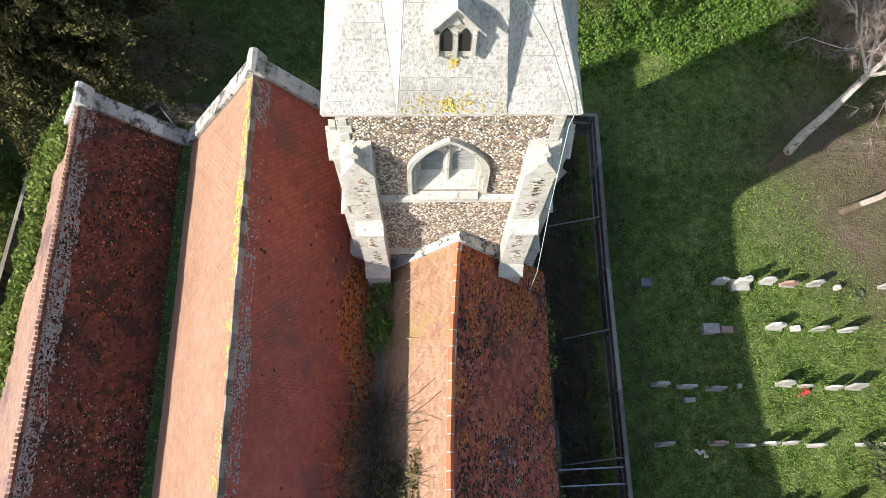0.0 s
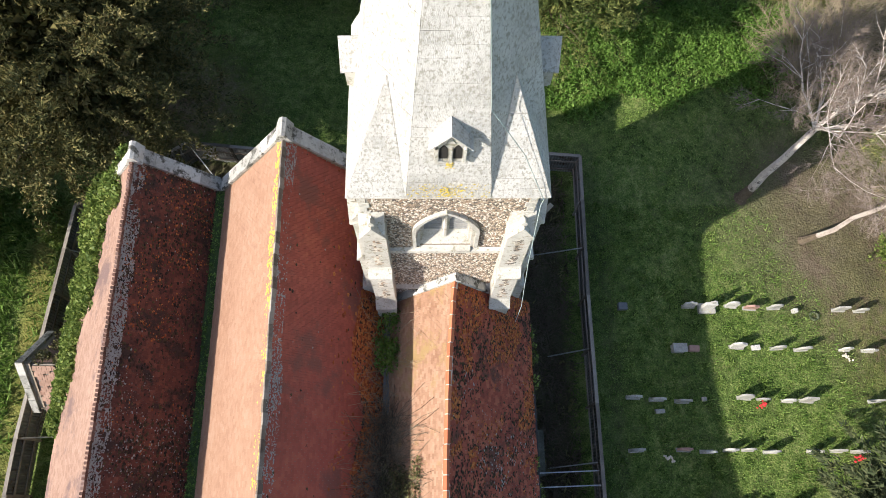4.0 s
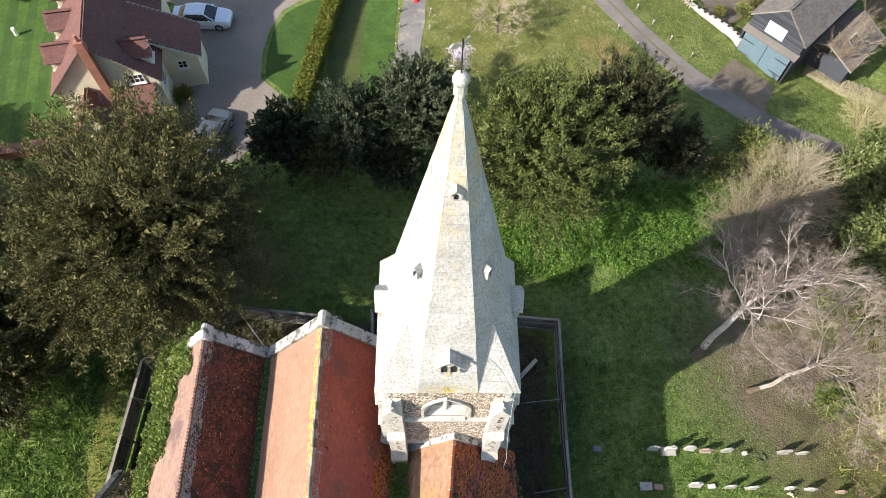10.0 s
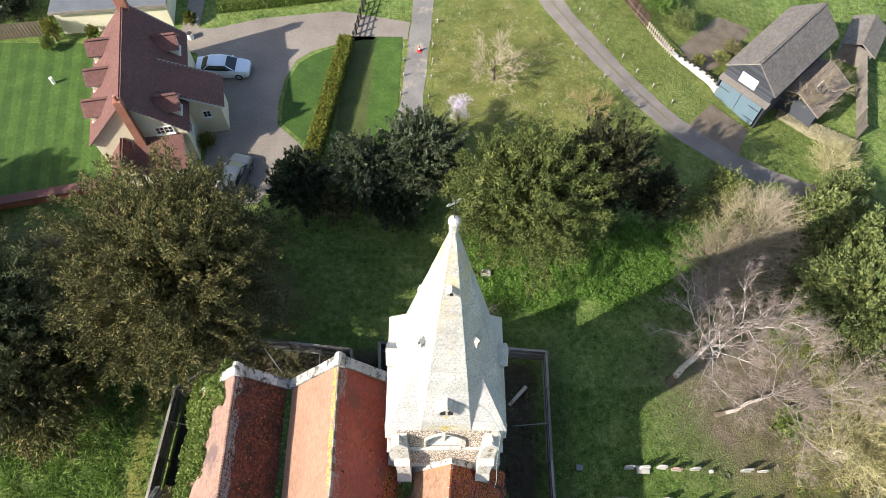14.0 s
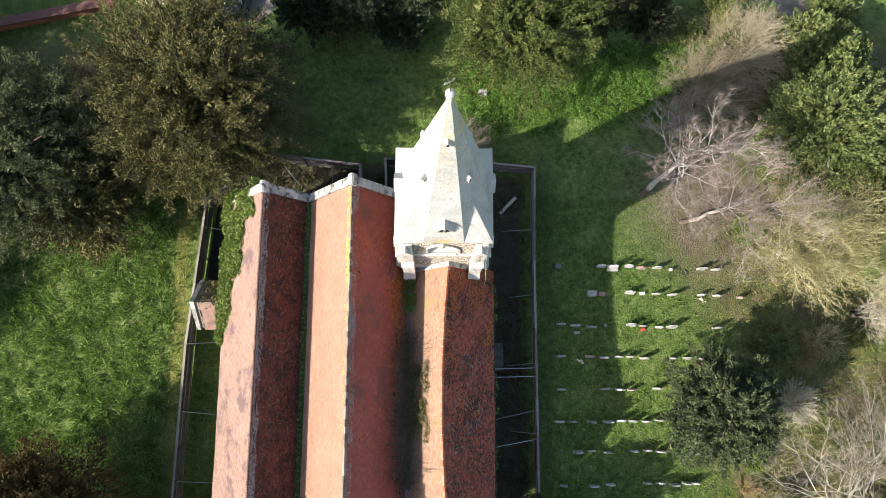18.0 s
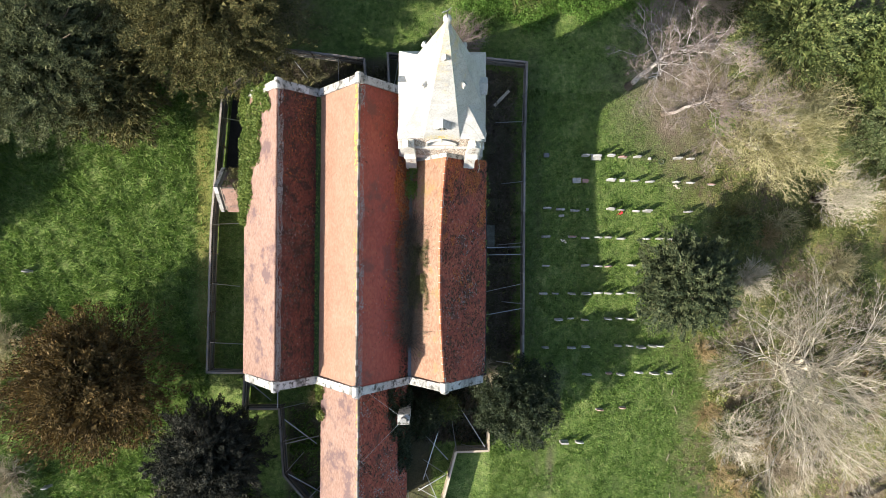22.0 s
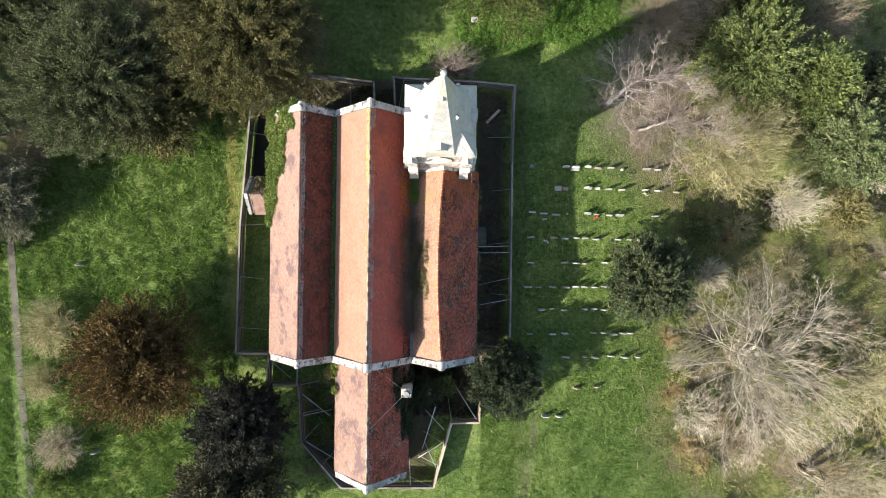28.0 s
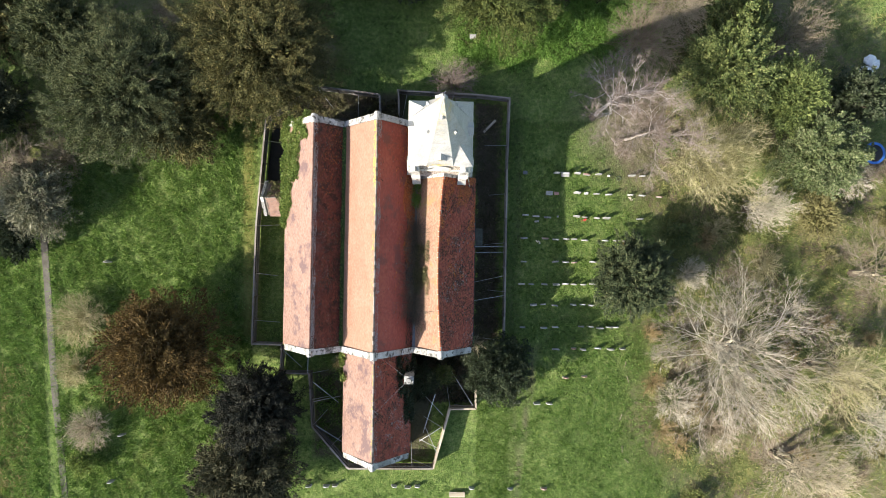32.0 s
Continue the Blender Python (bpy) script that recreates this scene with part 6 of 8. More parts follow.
leafy_tree("bush", "green bush at the end of the lane", 34.2, 30.8, 4.0, 2.9, IVY_DULL, 22, leaf=0.18, ratio=0.5, cat="shrub")
shrub("shrub", "pale yellow bare shrub by the garage garden", 34.6, 35.0, 3.0, 2.4, TWIG_WILLOW, 64, 150)
leafy_tree("bush", "yellow-green hawthorn bush beside the lane", 22.9, 30.4, 3.4, 2.2, BROADLEAF, 65, leaf=0.14, ratio=0.5, density=900, cat="shrub")
leafy_tree("bush", "yellow-green young bush beside the thicket", 20.4, 28.4, 2.6, 1.8, BROADLEAF, 66, leaf=0.14, ratio=0.5, density=900, cat="shrub")
leafy_tree("bush", "olive-green bush in the wood", 41.0, 4.6, 5.5, 3.4, WILLOW_LEAF, 23, leaf=0.16, ratio=0.4, cat="shrub", density=900)
leafy_tree("pine_tree", "dark conifer behind the meadow trees", -36.0, 20.5, 11.0, 4.8, CONIFER, 24, up=0.8, leaf=0.4, ratio=0.2, boughs=260, plume=0.18)

# Three yews added out beyond the hedgerow to cast shade over it.
leafy_tree("yew_tree", "unseen tall yew added for its shade, west of the hedgerow", -49.5, 9.5, 13.0, 5.0, YEW_DARK, 113)
leafy_tree("yew_tree", "unseen tall yew added for its shade, beside the field", -50.5, 18.0, 13.0, 5.4, YEW_DARK, 114)
leafy_tree("yew_tree", "yew added for its shade, beyond the footpath", -47.5, 2.0, 11.0, 3.8, YEW_DARK, 115)
leafy_tree("yew_tree", "dark yew in the hedgerow", -43.0, 13.5, 9.0, 4.0, CYPRESS, 101)
leafy_tree("yew_tree", "dark bronze yew in the hedgerow", -43.5, 21.5, 9.0, 4.2, YEW, 102)
leafy_tree("holly_tree", "dark holly in the hedgerow", -39.0, 26.5, 8.0, 3.6, HOLLY, 103)
leafy_tree("ivy_tree", "ivy-clad tree in the far wood", 30.8, 24.0, 9.0, 3.8, IVY_DULL, 104, ratio=0.6)
leafy_tree("ivy_tree", "ivy-clad tree deep in the wood", 44.0, 17.0, 9.0, 3.4, LAUREL, 105, ratio=0.55)
leafy_tree("bush", "young green bush in the wood", 24.5, 26.8, 3.4, 2.0, BROADLEAF, 106, leaf=0.2, ratio=0.5, cat="shrub")
leafy_tree("bush", "green bramble clump by the lane", 27.5, 29.6, 2.6, 2.2, IVY, 107, leaf=0.18, ratio=0.55, cat="shrub")
leafy_tree("bush", "green bramble clump under the bare tree", 24.0, -6.0, 1.2, 1.3, IVY, 108, leaf=0.14, ratio=0.55, cat="shrub")
leafy_tree("bush", "ivy clump between the birches and willow", 24.5, 11.6, 2.4, 1.5, IVY, 109, leaf=0.16, ratio=0.55, cat="shrub")

UNDER = random.Random(77)


def undergrowth(ux, uy, uw, kind):
    if kind < 5:
        leafy_tree("bush", ("yellow-green bramble clump on the woodland floor", "dull green bramble clump on the woodland floor", "olive thicket of young growth in the wood")[kind % 3], ux, uy, uw * UNDER.uniform(0.6, 1.1), uw, (BROADLEAF, IVY_DULL, WILLOW_LEAF)[kind % 3], int(ux * 10 + 400), boughs=40, leaf=0.15, ratio=0.5, density=330, cat="shrub")
    else:
        shrub("shrub", "straw-orange bare scrub at the edge of the wood", ux, uy, uw * 0.9, uw, TWIG_STRAW if kind == 5 else TWIG_WILLOW, int(ux * 10), 60)


for ux, uy, uw in ((24.5, -11.5, 1.6), (27.5, -20.5, 1.8), (26.6, 3.6, 1.3), (31.6, 2.6, 1.4), (33.0, 12.6, 1.5)):
    undergrowth(ux, uy, uw, 0)
for ux, uy, uw in ((23.6, -13.4, 1.4), (28.4, -15.8, 1.7), (25.0, -18.4, 1.5), (23.4, -8.0, 1.1)):
    undergrowth(ux, uy, uw, 5)
for k in range(46):
    undergrowth(UNDER.uniform(24.5, 50), UNDER.uniform(-27, 8), UNDER.uniform(0.9, 2.1), k % 7)

leafy_tree("bush", "dark evergreen growth beside the chancel chimney", -0.7, -12.6, 5.6, 1.9, HOLLY, 120, leaf=0.14, ratio=0.5, density=2200, cat="shrub")
leafy_tree("bush", "dark bramble clump beside the chancel", 1.4, -12.4, 2.4, 1.5, IVY_DULL, 121, leaf=0.14, ratio=0.5, density=1500, cat="shrub")

# bare trees
bare_tree("ash_tree", "pale bare tree at the corner of the wood", 47.5, -17.5, 10.0, 5.0, BARK_PALE, TWIG_PALE, 44, trunk=0.18, stems=2, start=0.3, forks=5, fine=5, twig_r=0.010)
bare_tree("hazel_tree", "bare olive hazel behind the evergreen oak", 43.5, 9.0, 6.0, 3.0, BARK_PALE, TWIG_PALE, 45, trunk=0.1, stems=3, start=0.25, forks=4, fine=5)
bare_tree("ash_tree", "grey bare tree in the west hedgerow", -41.5, 7.5, 8.0, 3.8, BARK, TWIG_BROWN, 46, trunk=0.16, stems=2, start=0.3, forks=5, fine=4)
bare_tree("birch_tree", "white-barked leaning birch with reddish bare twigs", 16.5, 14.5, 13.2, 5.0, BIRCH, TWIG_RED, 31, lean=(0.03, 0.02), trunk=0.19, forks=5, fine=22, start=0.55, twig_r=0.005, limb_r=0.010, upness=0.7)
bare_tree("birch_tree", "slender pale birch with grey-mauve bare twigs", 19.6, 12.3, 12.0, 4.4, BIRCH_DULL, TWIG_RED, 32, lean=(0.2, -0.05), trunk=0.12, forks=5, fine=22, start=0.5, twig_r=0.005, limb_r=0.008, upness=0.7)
bare_tree("willow_tree", "wide pale bare willow with yellow buds", 28.0, 10.2, 9.0, 5.8, BARK_PALE, TWIG_WILLOW, 33, trunk=0.2, stems=6, start=0.2, forks=4, fine=6, buds=WILLOW_LEAF, twig_r=0.011, limb_r=0.04, upness=0.8)
bare_tree("oak_tree", "large pale bare spreading tree", 31.8, -10.0, 9.5, 9.6, BARK_PALE, TWIG_GREY, 134, trunk=0.21, stems=8, start=0.2, forks=4, fine=10, twig_r=0.010, limb_r=0.022, upness=0.45)
bare_tree("ash_tree", "pale bare spreading tree in the wood", 41.5, -11.5, 12.0, 5.0, BARK_WOOD, TWIG_WILLOW, 35, trunk=0.2, stems=4, start=0.3, forks=4, fine=5, twig_r=0.011, upness=0.8)
bare_tree("ash_tree", "grey bare tree in the wood", 38.0, -21.5, 11.0, 5.6, BARK_WOOD, TWIG_CREAM, 36, trunk=0.2, stems=4, start=0.3, forks=4, fine=4, twig_r=0.012, limb_r=0.05, upness=0.8)
bare_tree("hazel_tree", "small pale bare tree in the wood", 34.6, 5.4, 7.0, 3.4, BARK_PALE, TWIG_PALE, 37, trunk=0.12, stems=4, start=0.25, forks=4, fine=5, upness=0.9)
bare_tree("ash_tree", "bare tree at the edge of the wood", 46.5, -1.5, 10.0, 5.0, BARK_WOOD, TWIG_BROWN, 38, trunk=0.2, stems=2, start=0.3, forks=5, fine=5)
bare_tree("hazel_tree", "brown bare hazel in the wood", 37.6, 23.4, 7.0, 3.6, BARK, TWIG_BROWN, 39, trunk=0.12, stems=3, start=0.25, forks=5, fine=4)
bare_tree("apple_tree", "small bare orchard tree on the green", 5.0, 41.3, 3.8, 2.7, BARK, TWIG_CREAM, 40, trunk=0.10, start=0.28, forks=5, fine=5)
bare_tree("apple_tree", "small orange-twigged bare tree", 12.9, 37.4, 3.0, 2.0, BARK_PALE, TWIG_STRAW, 41, trunk=0.07, start=0.25, forks=4, fine=4)
bare_tree("cherry_tree", "young cherry in white blossom", 1.9, 36.4, 3.4, 0.9, BARK, TWIG_BROWN, 42, trunk=0.05, start=0.45, forks=3, fine=3, buds=BLOSSOM)
bare_tree("hazel_tree", "tangled bare tree beside the garage", 33.0, 40.6, 5.5, 3.6, BARK_WOOD, TWIG_BROWN, 43, trunk=0.12, stems=2, start=0.25, forks=4, fine=4)
shrub("shrub", "bare reddish shrub behind the tower", 1.9, 17.6, 3.4, 2.6, TWIG_RED, 51, 120)
shrub("shrub", "brown bare thicket beside the birch", 21.6, 22.6, 5.0, 4.2, TWIG_BROWN, 52, 260)
shrub("shrub", "brown bare thicket by the lane", 25.6, 26.6, 4.6, 4.0, TWIG_CREAM, 53, 320)
shrub("shrub", "pale yellow shrub by the lane", 23.8, 29.0, 3.0, 2.0, TWIG_WILLOW, 54, 140)
shrub("shrub", "pale bare shrub at the footpath", -35.4, -7.4, 3.4, 2.9, TWIG_WILLOW, 55, 230)
shrub("shrub", "small bare shrub at the footpath", -36.2, -12.4, 2.8, 1.9, TWIG_WILLOW, 56, 130)
shrub("shrub", "reddish bare shrub at the footpath", -34.4, -18.4, 3.0, 2.3, TWIG_CREAM, 57, 170)
shrub("shrub", "bare shrub beside the meadow", -37.4, 9.0, 3.8, 2.6, TWIG_BROWN, 58, 120)
shrub("shrub", "straw-coloured shrub beside the cypress", 27.6, -1.8, 2.6, 1.9, TWIG_PALE, 59, 120)
shrub("shrub", "pale scrub at the edge of the wood", 26.0, -15.5, 2.2, 2.6, TWIG_PALE, 60, 150)
shrub("shrub", "brown scrub at the edge of the wood", 31.0, -18.5, 2.4, 3.0, TWIG_BROWN, 61, 160)
leafy_tree("bush", "green bush at the footpath", -35.0, -21.8, 3.0, 1.7, IVY, 63, leaf=0.16, ratio=0.6, density=1100, cat="shrub")


shrub("dead_creeper", "pale dead creeper in the angle of nave and chancel", -8.9, -10.9, 5.6, 0.7, TWIG_WILLOW, 67, 60, cat="creeper")
shrub("dead_creeper", "pale dead creeper on the corner of the east aisle", 4.5, -9.0, 6.2, 0.8, TWIG_CREAM, 68, 60, cat="creeper")


# ---- ivy and growth on the church ----
def ivy(name, label, spots, seed, material, leaf=0.13, count=260, cat="ivy"):
    r = np.random.default_rng(seed)
    cs = []
    for x, y, z, sx, sy, sz in spots:
        q = r.normal(0, 1, (count, 3))
        q /= np.linalg.norm(q, axis=1, keepdims=True)
        cs.append(np.array([x, y, z]) + q * np.array([sx, sy, sz]) * r.uniform(0.6, 1.05, (count, 1)))
    cs = np.concatenate(cs)
    v, f = leaves(cs, r.normal(0, 0.6, cs.shape) + np.array([-0.3, 0, 0.8]), leaf, 0.75, r)
    tagged(new(name, fast_mesh(name, v, f, material)), label, cat, kind="stuff")


ri = random.Random(5)
NETTLE_SPOTS = []
for _ in range(1900):
    nx_, ny_ = ri.uniform(2.5, 24), ri.uniform(18.4, 26.5)
    # Southern mounds are added to darken grass that the tower's shadow misses.
    if ny_ > 18.7 + 0.16 * (nx_ - 4) + 0.7 * math.sin(nx_ * 1.3):
        w_ = ri.uniform(0.2, 0.42)
        NETTLE_SPOTS.append((nx_, ny_, ground_z(nx_, ny_) + ri.uniform(0.1, 0.35), w_, w_, w_ * 0.7))
ivy("nettles", "bright green mounds of nettles and cow parsley", NETTLE_SPOTS, 21, NETTLE_BRIGHT, leaf=0.13, count=34, cat="nettles")
IVY_SPOTS = []
for y in np.arange(2.6, 12.3, 0.13):
    reach = 0.25 + 2.7 * max(0, (y - 3.2) / 9.0) ** 1.15 + 0.3 * math.sin(y * 1.9)
    for _ in range(3):
        x = EAVE_W - 0.35 + ri.random() * (0.35 + max(0.1, reach))
        IVY_SPOTS.append((x, y + ri.uniform(-0.3, 0.3), EAVE_WZ + 0.08 + max(-0.9, (x - EAVE_W) * 1.25), 0.38, 0.4, 0.22))
ivy("ivy", "thick green ivy over the aisle eaves and gable", IVY_SPOTS, 1, IVY, leaf=0.15, count=170)
ivy("ivy", "ivy trailing down the aisle wall", [(-14.3 + ri.uniform(-0.3, 0.2), ri.uniform(2.5, 12.0), ri.uniform(0.5, 5.6), 0.4, 0.6, 0.7) for _ in range(60)], 2, IVY)
ivy("ivy", "dull weeds and ivy over the porch roof", [(x, 5.1 + dy, 4.75 - abs(dy) * 1.1, 0.35, 0.35, 0.22) for x, dy in [(ri.uniform(-16.0, -13.9), ri.uniform(0.0, 1.7)) for _ in range(26)] + [(ri.uniform(-14.9, -13.8), ri.uniform(-1.7, 0.2)) for _ in range(16)]], 3, WEED_DULL, count=130, leaf=0.11)
ivy("ivy", "ivy in the angle of nave and chancel", [(-8.5 + ri.uniform(-0.3, 0.3), ri.uniform(-12.6, -9.9), ri.uniform(3.5, 5.6), 0.3, 0.4, 0.4) for _ in range(18)], 4, IVY, count=150)
CREEP = [(ri.uniform(-3.2, -1.7) if y > -14 else ri.uniform(-2.5, -1.7), y) for y in [ri.uniform(-16.0, -10.0) for _ in range(64)]]
ivy("creeper", "dark creeper spreading over the chancel roof", [(x, y, C_EZ + max(0, (C_E - x)) * 1.23 + 0.12, 0.4, 0.45, 0.14) for x, y in CREEP], 5, HOLLY, count=190, leaf=0.13)


def valley_growth(name, label, y0, y1, material, seed, count, spread_x=0.55, tall=0.5, x=VAL2, z=VAL2_Z + 0.15):
    r = np.random.default_rng(seed)
    segs = []
    for _ in range(count):
        yy = r.uniform(y0, y1)
        p = np.array([x + r.normal(0, 0.12), yy, z])
        way = np.array([r.normal(0, spread_x * 0.16), r.normal(0, 0.05), r.uniform(0.03, tall * 0.22)])
        for _ in range(5):
            way += np.array([r.normal(0, 0.055), r.normal(0, 0.07), r.normal(-0.015, 0.04)])
            q = p + way
            q[2] = max(q[2], z + abs(q[0] - x) * 1.32 + 0.03)
            segs.append((*p, *q, 0.008, 0.006))
            p = q
    v, f = tubes(segs, 3)
    tagged(new(name, fast_mesh(name, v, f, material)), label, "plant", kind="stuff")


valley_growth("dead_bramble", "dead bramble choking the valley gutter", -6.6, 2.6, BARK_DARK, 71, 3000, 0.6, 0.5)
valley_growth("dead_bramble", "pale dead stems over the valley gutter", -5.6, 1.6, TWIG_BROWN, 73, 600, 0.45, 0.45)
valley_growth("dead_bramble", "bare stems in the gutter beside the tower", 2.6, 6.6, TWIG_BROWN, 72, 160, 0.5, 0.8)
ivy("gutter_weeds", "green weeds in the valley gutter beside the tower", [(VAL2 + ri.uniform(-0.2, 0.3), ri.uniform(4.2, 6.4), VAL2_Z + 0.5 + ri.uniform(0, 0.4), 0.35, 0.35, 0.25) for _ in range(20)], 6, NETTLE, count=70, leaf=0.1)
ivy("gutter_weeds", "weeds growing out of the moss on the aisle slope", [(VAL2 + dx, ri.uniform(-3.6, 0.9), VAL2_Z + 0.3 + dx * 1.2, 0.34, 0.4, 0.2) for dx in [ri.uniform(-0.1, 1.35) for _ in range(64)]], 7, WEED_DULL, count=130, leaf=0.09)
ivy("gutter_moss", "grass and moss tufts in the valley", [(VAL1 + ri.uniform(-0.15, 0.15), y, VAL1_Z + 0.24, 0.2, 0.3, 0.08) for y in np.arange(-8.6, 11.5, 0.35)], 8, NETTLE, count=36, leaf=0.09)
ivy("ivy", "ivy and weeds along the aisle's eaves", [(EAVE_E + ri.uniform(-0.1, 0.2), y, EAVE_EZ - 0.1 + ri.uniform(-0.5, 0.2), 0.22, 0.3, 0.25) for y in np.arange(-8.5, 6.4, 0.5) if ri.random() < 0.6], 9, IVY, count=70, leaf=0.1)



def grass_clumps(label, count, area, seed, keep):
    r = random.Random(seed)
    spots = []
    while len(spots) < count:
        gx_, gy_ = r.uniform(area[0], area[1]), r.uniform(area[2], area[3])
        edge = min(gx_ - area[0], area[1] - gx_, gy_ - area[2], area[3] - gy_)
        if keep(gx_, gy_) and r.random() < edge / 5:
            w_ = r.uniform(0.12, 0.34)
            spots.append((gx_, gy_, ground_z(gx_, gy_) + 0.02, w_, w_ * r.uniform(0.7, 1.2), w_ * 0.55))
    ivy("grass_clumps", label, spots, seed, GRASS_BLADE, leaf=0.13, count=14, cat="grass")


grass_clumps("tussocks of rough grass south of the graves", 1900, (3.0, 26, -30, -6), 31, lambda x, y: nz(x, y, 0.5) > 0.42 and (x > 6 or y < -23))
grass_clumps("tussocks of meadow grass west of the hoarding", 3200, (-40, -18.5, -31, 14), 32, lambda x, y: nz(x, y, 0.35) > 0.45)
for k, (sx, sy, sa) in enumerate(((20.6, -11.4, 80), (20.9, -13.0, 110), (20.2, -17.0, 70), (20.4, -20.4, 95), (20.9, -21.6, 140))):
    ca, sn = math.cos(radians(sa)) * 0.35, math.sin(radians(sa)) * 0.35
    zb = ground_z(sx, sy) + 0.06
    tagged(part("fallen_branch", beam((sx - ca, sy - sn, zb), (sx + ca, sy + sn, zb + 0.05), 0.08, 0.07, sides=6), BARK_WOOD), "pale fallen branch at the edge of the grass", "branch")

# ---- hoarding fence round the church ----
def corrugated(length, height):
    """A corrugated sheet standing along x."""
    k = max(4, int(length / 0.07))
    v, f = [], []
    for i in range(k + 1):
        x, y = length * i / k, 0.022 * (1 if i % 2 else -1)
        v += [(x, y, 0.05), (x, y, height), (x, y + 0.004, 0.05), (x, y + 0.004, height)]
    for i in range(k):
        a, c = 4 * i, 4 * i + 4
        f += [(a, c, c + 1, a + 1), (a + 2, a + 3, c + 3, c + 2), (a + 1, c + 1, c + 3, a + 3)]
    return v, f


def hoarding(points, label, centre, sheet_mat, rail_mat, brace_every=2):
    """A run of corrugated sheets on posts and rails, stayed on the inner side by scaffold poles."""
    run = thing("hoarding", pose(points[0][0], points[0][1], ground_z(*points[0])), label, "fence")
    o = Vector((points[0][0], points[0][1], ground_z(*points[0])))
    count = 0
    for a, b in zip(points, points[1:]):
        a3, b3 = Vector((a[0], a[1], ground_z(*a))), Vector((b[0], b[1], ground_z(*b)))
        d = b3 - a3
        length = d.length
        d.normalize()
        side = Vector((-d.y, d.x, 0)).normalized()
        if (Vector((centre[0], centre[1], 0)) - a3).dot(side) < 0:
            side = -side
        num = max(1, round(length / 2.4))
        step = length / num
        ang = math.degrees(math.atan2(d.y, d.x))
        v, f = corrugated(step - 0.02, 1.95)
        me = mesh_from("panel", v, f, sheet_mat)
        for i in range(num):
            p = a3 + d * (i * step) - o
            ob = part("panel", me, sheet_mat, run)
            ob.matrix_basis = pose(p.x, p.y, p.z + rnd.uniform(-0.04, 0.04), rnd.uniform(-1.5, 1.5), 0, ang)
            pa = a3 + d * (i * step) - o + side * 0.08
            pb = a3 + d * ((i + 1) * step) - o + side * 0.08
            part("post", beam(pa - Vector((0, 0, 0.3)), pa + Vector((0, 0, 2.0)), 0.1), rail_mat, run)
            for z in (0.5, 1.35):
                part("rail", beam(pa + Vector((0, 0, z)), pb + Vector((0, 0, z)), 0.05, 0.1), rail_mat, run)
            part("cap_rail", beam(pa + Vector((0, 0, 1.98)) - side * 0.06, pb + Vector((0, 0, 1.98)) - side * 0.06, 0.16, 0.05), rail_mat, run)
            if count % brace_every == 0:
                foot = pa + side * rnd.uniform(1.6, 2.4) + d * rnd.uniform(-0.3, 0.3)
                part("brace", beam(pa + Vector((0, 0, 1.75)), foot, 0.065, sides=6), POLE, run)
            count += 1
    return run


# One flat near-black patch over the ground between hoarding and aisle.
sheet("ground_sheet", [(-17.2, 7.0), (-14.2, 7.0), (-13.9, 12.4), (-12.3, 15.9), (-16.7, 13.1)], 0.05, DARK, "flat near-black patch of ground inside the hoarding", "ground sheet", 1.0)
MID = (-5, -3)
hoarding([(-5.5, 14.0), (-5.6, 15.9), (-12.0, 16.6)], "corrugated metal hoarding north of the nave, sunlight put into its colour", MID, METAL_LIT, TIMBER)
hoarding([(-12.0, 16.6), (-17.0, 13.2), (-17.8, 2.4), (-18.0, -9.5), (-15.0, -9.55)], "weathered grey hoarding along the west side", MID, METAL, TIMBER)
hoarding([(-15.0, -9.7), (-15.1, -12.4), (-12.2, -12.4), (-11.8, -17.7), (-8.1, -21.9), (0.5, -21.8)], "grey timber hoarding round the chancel", MID, METAL, TIMBER, 1)
hoarding([(0.5, -21.8), (2.1, -15.8), (4.7, -15.7), (4.7, -13.6)], "pale new timber hoarding east of the chancel", MID, TIMBER_PALE, TIMBER_PALE, 1)
hoarding([(7.45, -8.8), (7.45, 8.6), (7.6, 15.8), (4.2, 16.1), (-2.8, 16.3), (-3.7, 16.4), (-3.6, 14.0)], "rusty corrugated hoarding along the east side", MID, METAL, TIMBER)


def plank(name, label, a, b, w, h, material):
    ob = part(name, beam(a, b, w, h), material)
    return tagged(ob, label, name.replace("_", " "))


plank("plank", "pale loose plank leaning inside the hoarding", (5.1, 12.6, 0.1), (6.3, 13.8, 0.5), 0.24, 0.05, TIMBER_PALE)
plank("scaffold_pole", "scaffold pole lying across the enclosure", (4.3, -3.0, 0.1), (7.35, -2.2, 1.6), 0.05, 0.05, POLE)
plank("scaffold_pole", "scaffold pole across the enclosure", (3.9, 0.7, 1.2), (7.4, 0.8, 1.6), 0.05, 0.05, POLE)
plank("scaffold_pole", "scaffold pole across the enclosure", (3.9, 0.1, 1.2), (7.4, 0.2, 1.6), 0.05, 0.05, POLE)
plank("scaffold_pole", "scaffold pole across the enclosure", (3.9, -4.9, 1.2), (7.4, -4.2, 1.6), 0.05, 0.05, POLE)
plank("scaffold_pole", "scaffold pole stay beside the chancel", (-0.6, -18.6, 0.2), (0.6, -14.0, 2.6), 0.06, 0.06, POLE)
plank("scaffold_pole", "scaffold pole stay beside the chancel", (-1.0, -19.5, 0.2), (1.2, -17.6, 2.0), 0.06, 0.06, POLE)
plank("scaffold_pole", "scaffold pole stay beside the chancel", (-0.4, -18.0, 0.3), (0.9, -20.4, 1.8), 0.06, 0.06, POLE)
